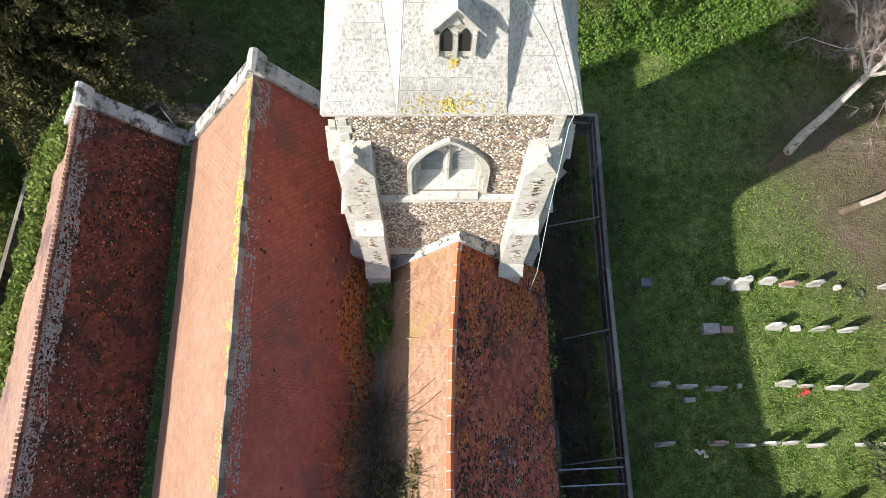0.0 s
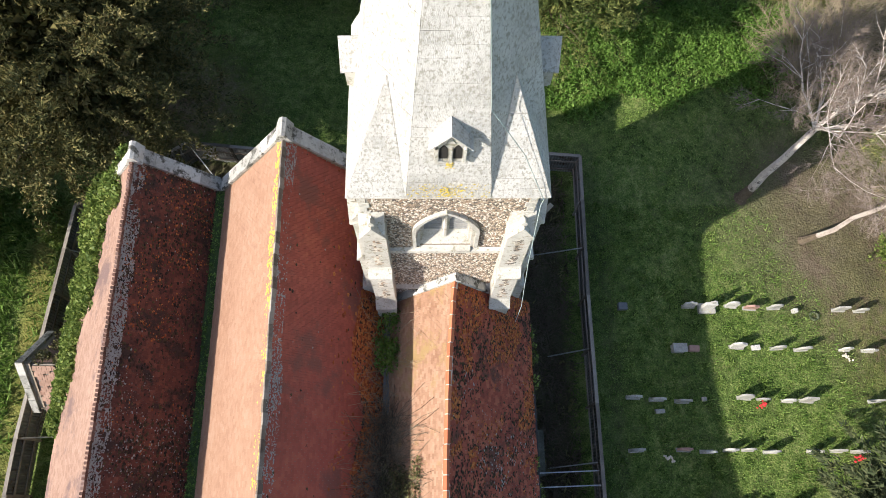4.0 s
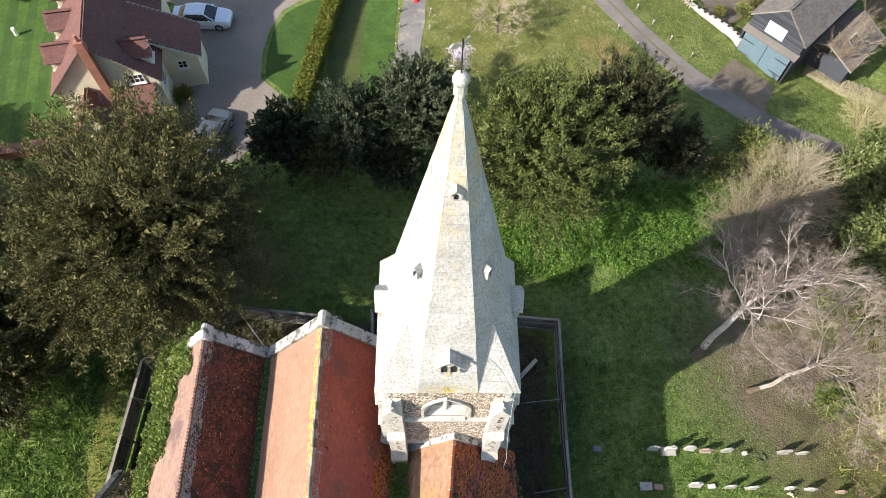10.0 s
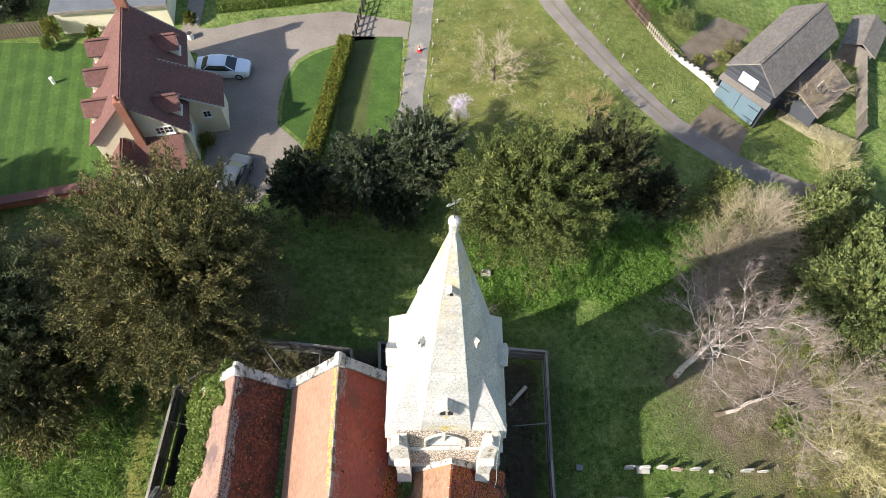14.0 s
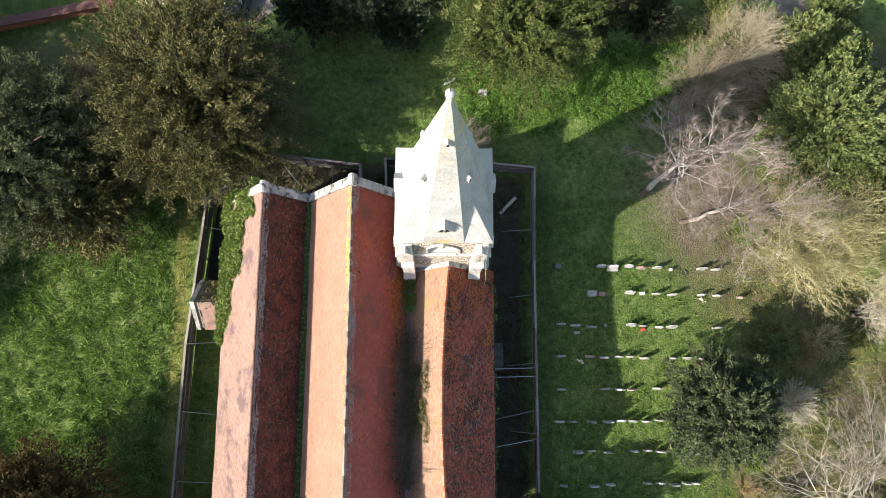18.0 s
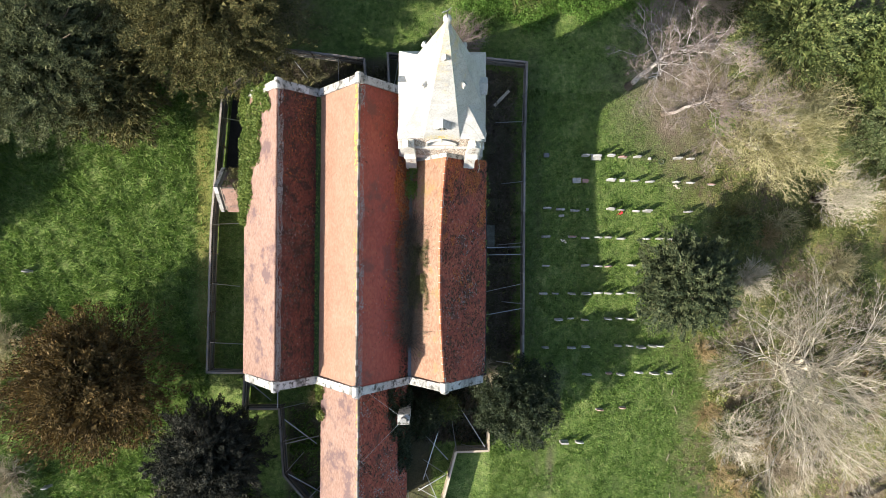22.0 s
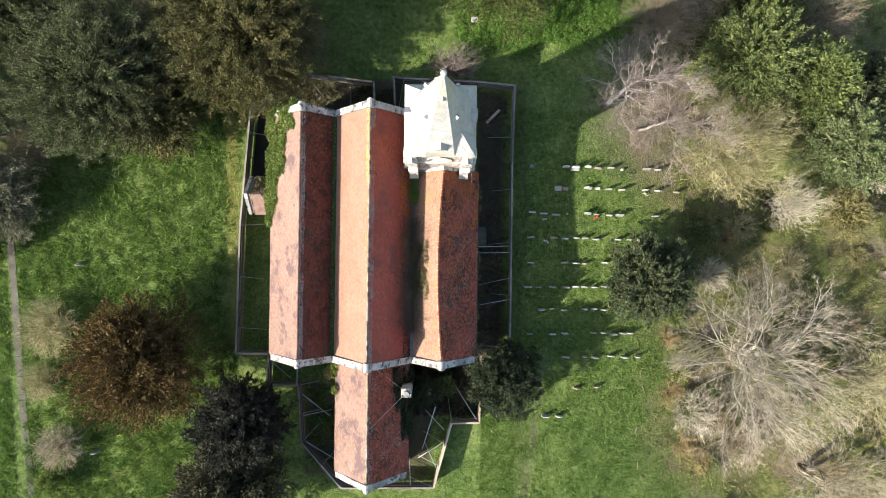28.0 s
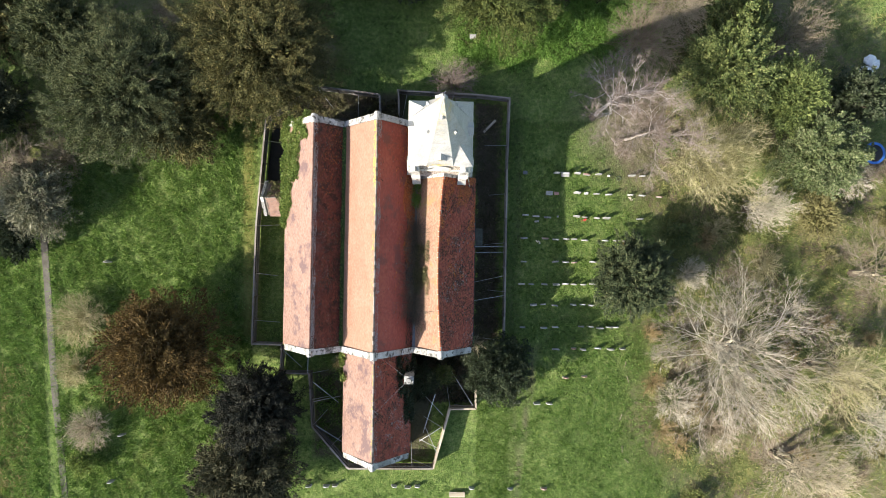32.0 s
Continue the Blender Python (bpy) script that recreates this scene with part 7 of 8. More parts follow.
for pa, pb in (((-11.8, -13.2, 1.9), (-9.4, -15.6, 0.3)), ((-11.7, -15.2, 1.9), (-9.2, -14.9, 0.5)), ((-11.4, -17.6, 1.9), (-9.0, -19.6, 0.3)), ((-14.9, -10.0, 1.9), (-13.2, -12.0, 0.4)), ((-12.3, -12.3, 2.0), (-12.3, -10.0, 1.9)), ((1.4, -16.4, 1.9), (-1.0, -14.2, 0.5)), ((4.4, -15.4, 1.9), (2.2, -12.2, 0.4))):
    plank("scaffold_pole", "pale scaffold pole staying the hoarding round the chancel", pa, pb, 0.065, 0.065, POLE)
plank("ladder_rail", "pole leaning on the aisle's eaves", (3.55, 4.2, 6.4), (3.7, 5.6, 6.5), 0.09, 0.06, LEAD)
box_tomb = thing("box_tomb", pose(4.6, 1.6, 0), "mossy box tomb inside the hoarding", "tomb")
part("chest", box(-0.45, 0.45, -0.9, 0.9, -0.1, 0.75, 0.02), STONE_DARK, box_tomb)
part("slab", box(-0.55, 0.55, -1.0, 1.0, 0.75, 0.87, 0.03), STONE_DARK, box_tomb)

# ---- graves ----
MARBLE = surface("white_marble", [(0.34, 0.325, 0.29), (0.48, 0.465, 0.43), (0.58, 0.565, 0.53)], 3, 16, 0.6, 0.1, 40, stain=(0.24, 0.23, 0.18), stain_size=6, stain_amount=0.3)
GREY_STONE = surface("grey_gravestone", [(0.20, 0.20, 0.18), (0.34, 0.33, 0.30), (0.44, 0.43, 0.39)], 3, 14, 0.9, 0.3, 40, stain=(0.36, 0.34, 0.2), stain_size=8, stain_amount=0.2)
PINK = surface("pink_granite", [(0.30, 0.17, 0.14), (0.42, 0.27, 0.22)], 6, 40, 0.4, 0.05, 60)
FLOWER_RED = surface("red_flowers", [(0.45, 0.02, 0.02), (0.6, 0.05, 0.06)], 6, 20, 0.7, 0)
FLOWER_MIX = surface("pale_flowers", [(0.6, 0.5, 0.3), (0.75, 0.7, 0.68)], 8, 20, 0.7, 0)


def headstone(name, wide, tall, shape, material, label, x, y):
    """A gravestone on a low plinth, its face to the south."""
    t = thing(name, pose(x, y, ground_z(x, y), rnd.uniform(-3, 3), 0, rnd.uniform(-4, 4)), label, "gravestone", "gravestones in the churchyard")
    w = wide / 2
    if shape == "round":
        out = [(-w, 0.1), (w, 0.1), (w, tall * 0.72)] + [(w * math.cos(a), tall * 0.72 + tall * 0.28 * math.sin(a)) for a in np.linspace(0.35, math.pi - 0.35, 7)] + [(-w, tall * 0.72)]
    elif shape == "ogee":
        out = [(-w, 0.1), (w, 0.1), (w, tall * 0.8), (w * 0.7, tall * 0.84), (w * 0.35, tall * 0.93), (0, tall), (-w * 0.35, tall * 0.93), (-w * 0.7, tall * 0.84), (-w, tall * 0.8)]
    else:
        out = [(-w, 0.1), (w, 0.1), (w, tall * 0.94), (w * 0.92, tall), (-w * 0.92, tall), (-w, tall * 0.94)]
    bm = prism(out, "y", -0.05, 0.05)
    part("slab", bm, material, t)
    part("plinth", box(-w - 0.04, w + 0.04, -0.10, 0.09, -0.12, 0.1, 0.015), GREY_STONE, t)
    return t


protos = [
    headstone("headstone", 0.58, 0.86, "round", MARBLE, "pale round-topped gravestone on a plinth", 9.6, 4.1),
    headstone("headstone", 0.62, 0.80, "ogee", MARBLE, "white gravestone with a curved top", 10.7, 4.0),
    headstone("headstone", 0.6, 0.78, "square", GREY_STONE, "grey square-topped gravestone on a plinth", 11.9, 3.9),
    headstone("headstone", 0.62, 0.84, "round", GREY_STONE, "grey lichened round-topped gravestone", 9.5, 1.7),
    headstone("headstone", 0.58, 0.74, "ogee", PINK, "polished pink granite gravestone on a plinth", 11.7, 1.7),
]
ROWS_OF_GRAVES = (
    (8.5, (12.8, 15.0, 16.0, 17.3, 20.9, 22.1)), (6.45, (15.0, 17.1, 18.4, 20.8, 22.1, 24.1)), (4.0, (15.0, 15.9, 17.2, 18.2, 21.9)),
    (1.6, (12.8, 13.9, 14.8, 15.9, 18.1, 19.3, 20.4)), (-0.72, (9.5, 12.8, 13.9, 14.8, 16.8)), (-3.05, (9.3, 10.3, 11.7, 12.9, 13.9, 14.8, 15.8, 16.8)),
    (-5.2, (10.6, 11.6, 12.8, 14.8, 15.8, 16.8)), (-7.5, (9.5, 11.7, 12.9, 15.7, 16.7, 17.7, 18.7, 19.4)), (-9.75, (13.0, 14.9, 15.9, 17.5, 18.9, 20.2)),
    (-12.7, (14.1, 16.1)), (-15.4, (9.0, 11.1, 12.4)), (-24.2, (-12.3, -10.5, -9.6, -3.5, -2.1, -1.1, 4.5, 8.5, 12.0)))
rg = random.Random(3)
for y, xs in ROWS_OF_GRAVES:
    for x in xs:
        src = protos[rg.choice((0, 0, 1, 1, 2, 3, 3, 4))]
        m = pose(x, y + rg.uniform(-0.08, 0.08), ground_z(x, y), rg.uniform(-4, 4), rg.uniform(-1, 1), rg.uniform(-5, 5))
        copy_thing(src, m @ Matrix.Scale(rg.uniform(0.78, 1.05), 4))
for x, y in ((-33.3, -1.5), (-31.5, -19.2), (-32.5, -24.0)):
    copy_thing(protos[3], pose(x, y, ground_z(x, y), 4, 0, rg.uniform(-10, 10)))


def low_marker(name, x, y, wide, deep, tall, material, label, cat="grave marker"):
    t = part(name, box(-wide / 2, wide / 2, -deep / 2, deep / 2, -0.05, tall, 0.02), material)
    t.matrix_basis = pose(x, y, ground_z(x, y), 0, 0, rg.uniform(-4, 4))
    return tagged(t, label, cat)


low_marker("grave_marker", 12.8, 6.4, 0.5, 0.3, 0.25, PINK, "low pink granite grave marker")
low_marker("grave_marker", 16.0, 6.5, 0.4, 0.25, 0.22, MARBLE, "low white marble grave marker")
low_marker("grave_marker", 18.4, 8.4, 0.22, 0.2, 0.35, MARBLE, "small white marker post in grass")
low_marker("grave_marker", 13.0, 4.0, 0.2, 0.2, 0.2, GREY_STONE, "small grey stone grave marker")
low_marker("grave_marker", 10.8, 3.45, 0.45, 0.2, 0.2, GREY_STONE, "low grey stone grave marker")
low_marker("grave_marker", 9.5, 8.5, 0.45, 0.35, 0.3, LEAD, "dark low stone grave marker")
tomb = thing("tomb", pose(12.0, 6.4, 0), "white marble grave with an open book on a block", "tomb", "gravestones in the churchyard")
part("block", box(-0.3, 0.3, -0.2, 0.2, -0.1, 0.4, 0.03), GREY_STONE, tomb)
part("top", prism([(-0.34, 0.4), (0.34, 0.4), (0.34, 0.5), (0, 0.45), (-0.34, 0.5)], "y", -0.22, 0.2), GREY_STONE, tomb)
cross = thing("cross_headstone", pose(13.7, 8.45, ground_z(13.7, 8.5)), "tall pale stone with a small cross on top", "gravestone", "gravestones in the churchyard")
part("slab", box(-0.3, 0.3, -0.08, 0.08, 0.2, 0.95, 0.02), MARBLE, cross)
part("plinth", box(-0.42, 0.42, -0.3, 0.2, -0.1, 0.25, 0.02), GREY_STONE, cross)
bm = bmesh.new()
bm_box(bm, -0.05, 0.05, -0.04, 0.04, 0.95, 1.35)
bm_box(bm, -0.16, 0.16, -0.04, 0.04, 1.15, 1.25)
part("cross", bm, MARBLE, cross)
chest = thing("chest_tomb", pose(3.8, 22.4, 0), "pale stone chest tomb by the trees", "tomb")
part("chest", box(-0.28, 0.28, -0.2, 0.2, -0.1, 0.45, 0.02), GREY_STONE, chest)
part("slab", box(-0.33, 0.33, -0.25, 0.25, 0.45, 0.53, 0.03), GREY_STONE, chest)
bench = thing("bench", pose(3.0, -24.9, 0), "wooden bench facing the graves", "bench")
for k in range(4):
    part("slat", box(-0.8, 0.8, -0.25 + k * 0.13, -0.15 + k * 0.13, 0.42, 0.46), TIMBER_PALE, bench)
for sx in (-0.7, 0.7):
    part("leg", box(sx - 0.05, sx + 0.05, -0.25, 0.25, -0.05, 0.42), TIMBER, bench)


def flowers(x, y, material, label, seed):
    r = np.random.default_rng(seed)
    bm = bmesh.new()
    for _ in range(16):
        c = Vector((r.normal(0, 0.12), r.normal(0, 0.08), r.uniform(0.1, 0.28)))
        bmesh.ops.create_icosphere(bm, subdivisions=1, radius=r.uniform(0.04, 0.07), matrix=Matrix.Translation(c))
    t = part("flowers", bm, material)
    t.matrix_basis = pose(x, y, ground_z(x, y))
    tagged(t, label, "flowers", kind="stuff")


flowers(15.9, 3.75, FLOWER_RED, "red flowers before a gravestone", 1)
flowers(20.4, 1.25, FLOWER_RED, "red flowers before a gravestone", 2)
flowers(20.8, 6.15, FLOWER_MIX, "pale flowers before a gravestone", 3)
flowers(11.0, 1.35, FLOWER_MIX, "yellow flowers on a grave", 4)
wreath_bm = bmesh.new()
for k in range(18):
    a = 2 * math.pi * k / 18
    bmesh.ops.create_icosphere(wreath_bm, subdivisions=1, radius=0.07, matrix=Matrix.Translation((0.2 * math.cos(a), 0.2 * math.sin(a), 0.05)))
wreath = part("wreath", wreath_bm, LAUREL)
wreath.matrix_basis = pose(19.5, 8.2, ground_z(19.5, 8.2))
tagged(wreath, "dark green wreath lying in the grass", "wreath")

# ---- house ----
RENDER = surface("cream_render", [(0.58, 0.52, 0.36), (0.68, 0.62, 0.45), (0.74, 0.69, 0.53)], 0.6, 8, 0.9, 0.15, 40)
HOUSE_TILE = surface("plain_roof_tiles", [(0.102, 0.048, 0.042), (0.136, 0.063, 0.053), (0.176, 0.085, 0.068)], 0.35, 3, 0.85, 0.2, 50, vary=0.2, by="island")
BRICK = surface("red_brick", [(0.22, 0.09, 0.06), (0.33, 0.14, 0.09), (0.4, 0.2, 0.14)], 1.0, 12, 0.9, 0.3, 40)
WHITE_PAINT = surface("white_paint", [(0.66, 0.66, 0.64), (0.76, 0.76, 0.74)], 1, 10, 0.5, 0.05)
TYRE_SOIL = surface("dark_soil", [(0.03, 0.022, 0.016), (0.06, 0.045, 0.03)], 2, 12, 0.95, 0.3)
GLASS_DARK = surface("window_glass", [(0.012, 0.014, 0.016), (0.03, 0.033, 0.036)], 0.8, 3, 0.08, 0, gloss=0.8)


def tiles_on(parent, a, b, along0, along1, m, material, gauge=0.16, wide=0.24, seed=0):
    """Roof tiles on a slope whose section runs from eave a to ridge b, (x, z), drawn out along y; parent is at pose m."""
    up = np.array([b[0] - a[0], 0, b[1] - a[1]], float)
    length = np.linalg.norm(up)
    up /= length
    nrm = np.cross(up, (0, 1.0, 0))
    nrm = nrm if nrm[2] > 0 else -nrm
    tv, tf = tile_box(gauge, wide)
    i, j = np.meshgrid(np.arange(int(length / gauge) + 1), np.arange(int((along1 - along0) / wide)), indexing="ij")
    r = np.random.default_rng(seed)
    pos = np.array((a[0], 0, a[1])) + (i * gauge).ravel()[:, None] * up + (along0 + (j + 0.25 + 0.5 * (i % 2)) * wide).ravel()[:, None] * np.array((0, 1.0, 0)) + (0.03 + r.normal(0, 0.003, i.size))[:, None] * nrm
    v = pos[:, None, :] + tv[None, :, 0:1] * np.array((0, 1.0, 0)) + tv[None, :, 1:2] * up + tv[None, :, 2:3] * nrm
    f = (np.arange(len(pos))[:, None, None] * 8 + tf[None]).reshape(-1, 4)
    ob = part("roof_tiles", fast_mesh("roof_tiles", v.reshape(-1, 3), f, material), material, parent, kind="stuff")
    if m:
        ob.matrix_basis = m
    return ob


def gable_roof(parent, half, y0, y1, eave, ridge_z, material, m=None, over=0.25, seed=0, wall=None, x_mid=0.0):
    """Two tiled slopes about a ridge along y, with gable walls under them."""
    k = (ridge_z - eave) / half
    for s in (-1, 1):
        a, b = (x_mid + s * (half + over), eave - k * over), (x_mid, ridge_z)
        slab = part("roof_slope", prism([a, b, (b[0], b[1] - 0.12), (a[0], a[1] - 0.12)], "y", y0 - over, y1 + over), TIMBER, parent)
        if m:
            slab.matrix_basis = m
        tiles_on(slab, a, b, y0 - over, y1 + over, None, material, seed=seed + s)
    cap = part("ridge", prism([(x_mid - 0.14, ridge_z - 0.08), (x_mid, ridge_z + 0.1), (x_mid + 0.14, ridge_z - 0.08)], "y", y0 - over, y1 + over), material, parent)
    if m:
        cap.matrix_basis = m
    if wall:
        for ya in (y0, y1 - 0.25):
            g = part("gable_wall", prism([(x_mid - half, eave - 0.1), (x_mid + half, eave - 0.1), (x_mid, ridge_z - 0.14)], "y", ya, ya + 0.25), wall, parent)
            if m:
                g.matrix_basis = m


def casement(parent, m, wide, tall, cols, rows):
    """A white window: frame, bars and glass; its middle at the origin of m, facing -y."""
    w = part("window", box(-wide / 2, wide / 2, -0.02, 0.05, -tall / 2, tall / 2), GLASS_DARK, parent)
    w.matrix_basis = m
    bm = bmesh.new()
    for x in (-wide / 2, wide / 2):
        bm_box(bm, x - 0.04, x + 0.04, -0.05, 0.04, -tall / 2 - 0.04, tall / 2 + 0.04)
    for z in (-tall / 2, tall / 2):
        bm_box(bm, -wide / 2, wide / 2, -0.048, 0.038, z - 0.04, z + 0.04)
    for i in range(1, cols):
        x = -wide / 2 + wide * i / cols
        bm_box(bm, x - 0.02, x + 0.02, -0.04, 0.03, -tall / 2, tall / 2)
    for i in range(1, rows):
        z = -tall / 2 + tall * i / rows
        bm_box(bm, -wide / 2, wide / 2, -0.036, 0.028, z - 0.015, z + 0.015)
    part("window_frame", bm, WHITE_PAINT, w)
    part("sill", box(-wide / 2 - 0.1, wide / 2 + 0.1, -0.14, 0.02, -tall / 2 - 0.1, -tall / 2 - 0.045), WHITE_PAINT, w)


def walls(parent, x0, x1, y0, y1, z1, material, t=0.25):
    part("wall", box(x0, x1, y0, y0 + t, -0.3, z1), material, parent)
    part("wall", box(x0, x1, y1 - t, y1, -0.3, z1), material, parent)
    part("wall", box(x0, x0 + t, y0 + t, y1 - t, -0.3, z1), material, parent)
    part("wall", box(x1 - t, x1, y0 + t, y1 - t, -0.3, z1), material, parent)


house = thing("house", pose(-22.9, 36.3, 0, 0, 0, 11), "cream rendered cottage with a red-brown tiled roof and dormers", "house")
walls(house, -3.6, 3.15, -4.4, 5.4, 4.2, RENDER)
gable_roof(house, 3.4, -4.4, 5.4, 4.25, 7.9, HOUSE_TILE, seed=1, wall=RENDER, x_mid=-0.22)
north_stack = part("chimney_stack", box(-0.62, 0.18, 4.9, 5.5, 4.0, 8.9, 0.02), BRICK, house)
part("chimney_pot", beam((-0.22, 5.2, 8.9), (-0.22, 5.2, 9.3), 0.24, sides=8), BRICK, north_stack)
for ya in (-1.75, 0.8):
    part("wall", prism([(3.15, -0.3), (5.6, -0.3), (5.6, 3.3), (3.15, 4.85)], "y", ya, ya + 0.25), RENDER, house)
part("wall", box(5.35, 5.6, -1.5, 0.8, -0.3, 3.3), RENDER, house)
catslide = part("roof_slope", prism([(1.5, 6.06), (5.95, 3.24), (5.95, 3.12), (1.5, 5.94)], "y", -2.0, 1.3), TIMBER, house)
tiles_on(catslide, (5.95, 3.24), (1.5, 6.06), -2.0, 1.3, None, HOUSE_TILE, seed=5)
part("bargeboard", prism([(1.5, 5.95), (5.95, 3.13), (5.95, 2.98), (1.5, 5.8)], "y", -2.03, -1.98), WHITE_PAINT, house)
part("wall", box(-2.3, 2.6, -6.4, -6.2, -0.3, 2.4), RENDER, house)
part("wall", box(-2.3, -2.1, -6.2, -4.4, -0.3, 2.4), RENDER, house)
part("wall", box(2.4, 2.6, -6.2, -4.4, -0.3, 2.4), RENDER, house)
lean = part("lean_to_roof", prism([(-6.65, 2.3), (-4.4, 3.7), (-4.4, 3.58), (-6.65, 2.18)], "x", -1.0, 2.8), TIMBER, house)
tiles_on(lean, (-6.65, 2.3), (-4.4, 3.7), -2.8, 1.0, Matrix.Rotation(math.pi / 2, 4, "Z"), HOUSE_TILE, seed=9)
stack = part("chimney_stack", prism([(-0.28, -0.24), (0.28, -0.24), (0.28, 0.24), (-0.28, 0.24)], "z", 0, 8.5), BRICK, house)
stack.matrix_basis = pose(-0.2, -4.72, 0)
part("chimney_pot", beam((0, 0, 8.5), (0, 0, 9.0), 0.24, sides=8), BRICK, stack)
gable_roof(house, 1.15, -6.7, -4.5, 2.5, 3.95, HOUSE_TILE, seed=15, wall=RENDER, x_mid=-1.55, over=0.15)
casement(house, pose(1.7, -4.42, 4.35), 1.25, 0.75, 4, 2)
casement(house, pose(1.2, -6.42, 1.5), 1.2, 0.9, 3, 2)
casement(house, pose(4.4, -1.77, 2.4), 0.6, 0.7, 2, 2)
casement(house, pose(3.17, -3.2, 2.9, 0, 0, 90), 0.9, 1.0, 2, 3)


def dormer(side, y):
    """A gabled dormer on a slope of the house."""
    m = pose(-0.22 + side * 2.35, y, 0, 0, 0, 90 * side)
    d = part("dormer", box(-0.6, 0.6, -0.85, 0.9, 4.3, 5.55), RENDER, house)
    d.matrix_basis = m
    for s in (-1, 1):
        sl = part("dormer_roof", prism([(s * 0.8, 5.45), (0, 6.25), (0, 6.15), (s * 0.8, 5.35)], "y", -1.1, 1.6), TIMBER, d)
        tiles_on(sl, (s * 0.8, 5.45), (0, 6.25), -1.1, 1.6, None, HOUSE_TILE, seed=20 + s)
    part("dormer_gable", prism([(-0.6, 5.5), (0.6, 5.5), (0, 6.1)], "y", -0.85, -0.7), RENDER, d)
    casement(d, pose(0, -0.86, 5.0), 0.9, 0.8, 2, 2)


for y in (-2.9, 3.2):
    dormer(1, y)
for y in (-2.4, 0.6, 3.6):
    dormer(-1, y)

# brick garden wall, hedge and fence
gw = thing("garden_wall", pose(-33.5, 27.7, 0), "low red brick garden wall with tiled coping", "wall")
part("wall", beam((-8, -1.6, 0.45), (7.6, 2.0, 0.45), 0.3, 0.95), BRICK, gw)
part("coping", beam((-8, -1.6, 0.98), (7.6, 2.0, 0.98), 0.75, 0.1), HOUSE_TILE, gw)


def clipped_hedge(name, label, a, b, half, tall, seed, material):
    r = np.random.default_rng(seed)
    a, b = np.array(a, float), np.array(b, float)
    d = b - a
    length = np.linalg.norm(d)
    d /= length
    s = np.array([-d[1], d[0]])
    t = thing(name, pose(*((a + b) / 2), ground_z(*((a + b) / 2))), label, "hedge")
    k = int(length * 420)
    u, w, z = r.uniform(0, length, k), r.uniform(-half, half, k), r.uniform(0, tall, k)
    face = r.integers(0, 4, k)
    z = np.where(face < 2, tall + r.normal(0, 0.05, k), z)
    w = np.where(face == 2, -half, np.where(face == 3, half, w)) + r.normal(0, 0.05, k)
    xy = a + u[:, None] * d + w[:, None] * s - (a + b) / 2
    c = np.concatenate([xy, z[:, None]], 1)
    nn = np.where((face < 2)[:, None], np.array([[0, 0, 1.0]]), np.concatenate([np.sign(w)[:, None] * s, np.zeros((k, 1))], 1))
    v, f = leaves(c, nn, 0.16, 0.6, r)
    part("leaves", fast_mesh("leaves", v, f, material), material, t, kind="stuff")
    e = beam((*(a - (a + b) / 2), tall * 0.45), (*(b - (a + b) / 2), tall * 0.45), half * 1.8, tall * 0.9)
    part("hedge_core", e, material, t)


clipped_hedge("hedge", "clipped yellow-green privet hedge", (-10.0, 31.8), (-7.9, 45.0), 0.6, 1.5, 1, HEDGE)
clipped_hedge("hedge", "flowering border hedge behind the drive", (-20, 49.5), (-8, 51.5), 0.7, 1.1, 2, IVY)
gate = thing("gate_fence", pose(-6.9, 45.5, 0), "dark timber gate and fence beside the drive", "fence")
for k in range(6):
    part("post", beam((-0.45 + k * 0.15, k * 0.95, -0.1), (-0.45 + k * 0.15, k * 0.95, 1.3), 0.14), IRON, gate)
for z in (0.3, 0.7, 1.1):
    part("rail", beam((-0.45, 0, z), (0.3, 4.75, z), 0.05, 0.1), IRON, gate)
proto = None
for x, y in ((-2.9, 44.9), (-2.85, 43.3), (-2.8, 41.6), (-3.0, 39.5), (-3.1, 37.6), (-0.3, 45.1), (-0.3, 43.3), (-0.4, 41.4), (-0.6, 39.2), (-0.7, 37.2), (0.1, 48), (13.3, 49.7), (14.4, 47.8), (15.6, 46.2), (16.8, 44.5), (17.9, 42.9), (19.2, 41.4), (20.7, 39.8), (12.5, 45.3), (14.8, 41.9), (16.2, 40.3), (17.5, 38.8)):
    if proto is None:
        proto = thing("bollard", pose(x, y, ground_z(x, y)), "short wooden marker post at the verge", "bollard", "posts along the lanes")
        part("post", box(-0.045, 0.045, -0.045, 0.045, -0.1, 0.5, 0.01), TIMBER, proto)
        part("band", box(-0.049, 0.049, -0.049, 0.049, 0.38, 0.44), WHITE_PAINT, proto)
    else:
        copy_thing(proto, pose(x, y, ground_z(x, y), 0, 0, rg.uniform(0, 90)))
cone = thing("traffic_cone", pose(-1.5, 44.5, 0.03), "small red and white traffic cone", "cone")
bm = bmesh.new()
bmesh.ops.create_cone(bm, cap_ends=True, segments=14, radius1=0.16, radius2=0.03, depth=0.6, matrix=Matrix.Translation((0, 0, 0.32)))
part("cone", bm, FLOWER_RED, cone)
part("base", box(-0.2, 0.2, -0.2, 0.2, 0, 0.04), FLOWER_RED, cone)
bm = bmesh.new()
bmesh.ops.create_cone(bm, cap_ends=False, segments=14, radius1=0.118, radius2=0.075, depth=0.2, matrix=Matrix.Translation((0, 0, 0.36)))
part("band", bm, WHITE_PAINT, cone)

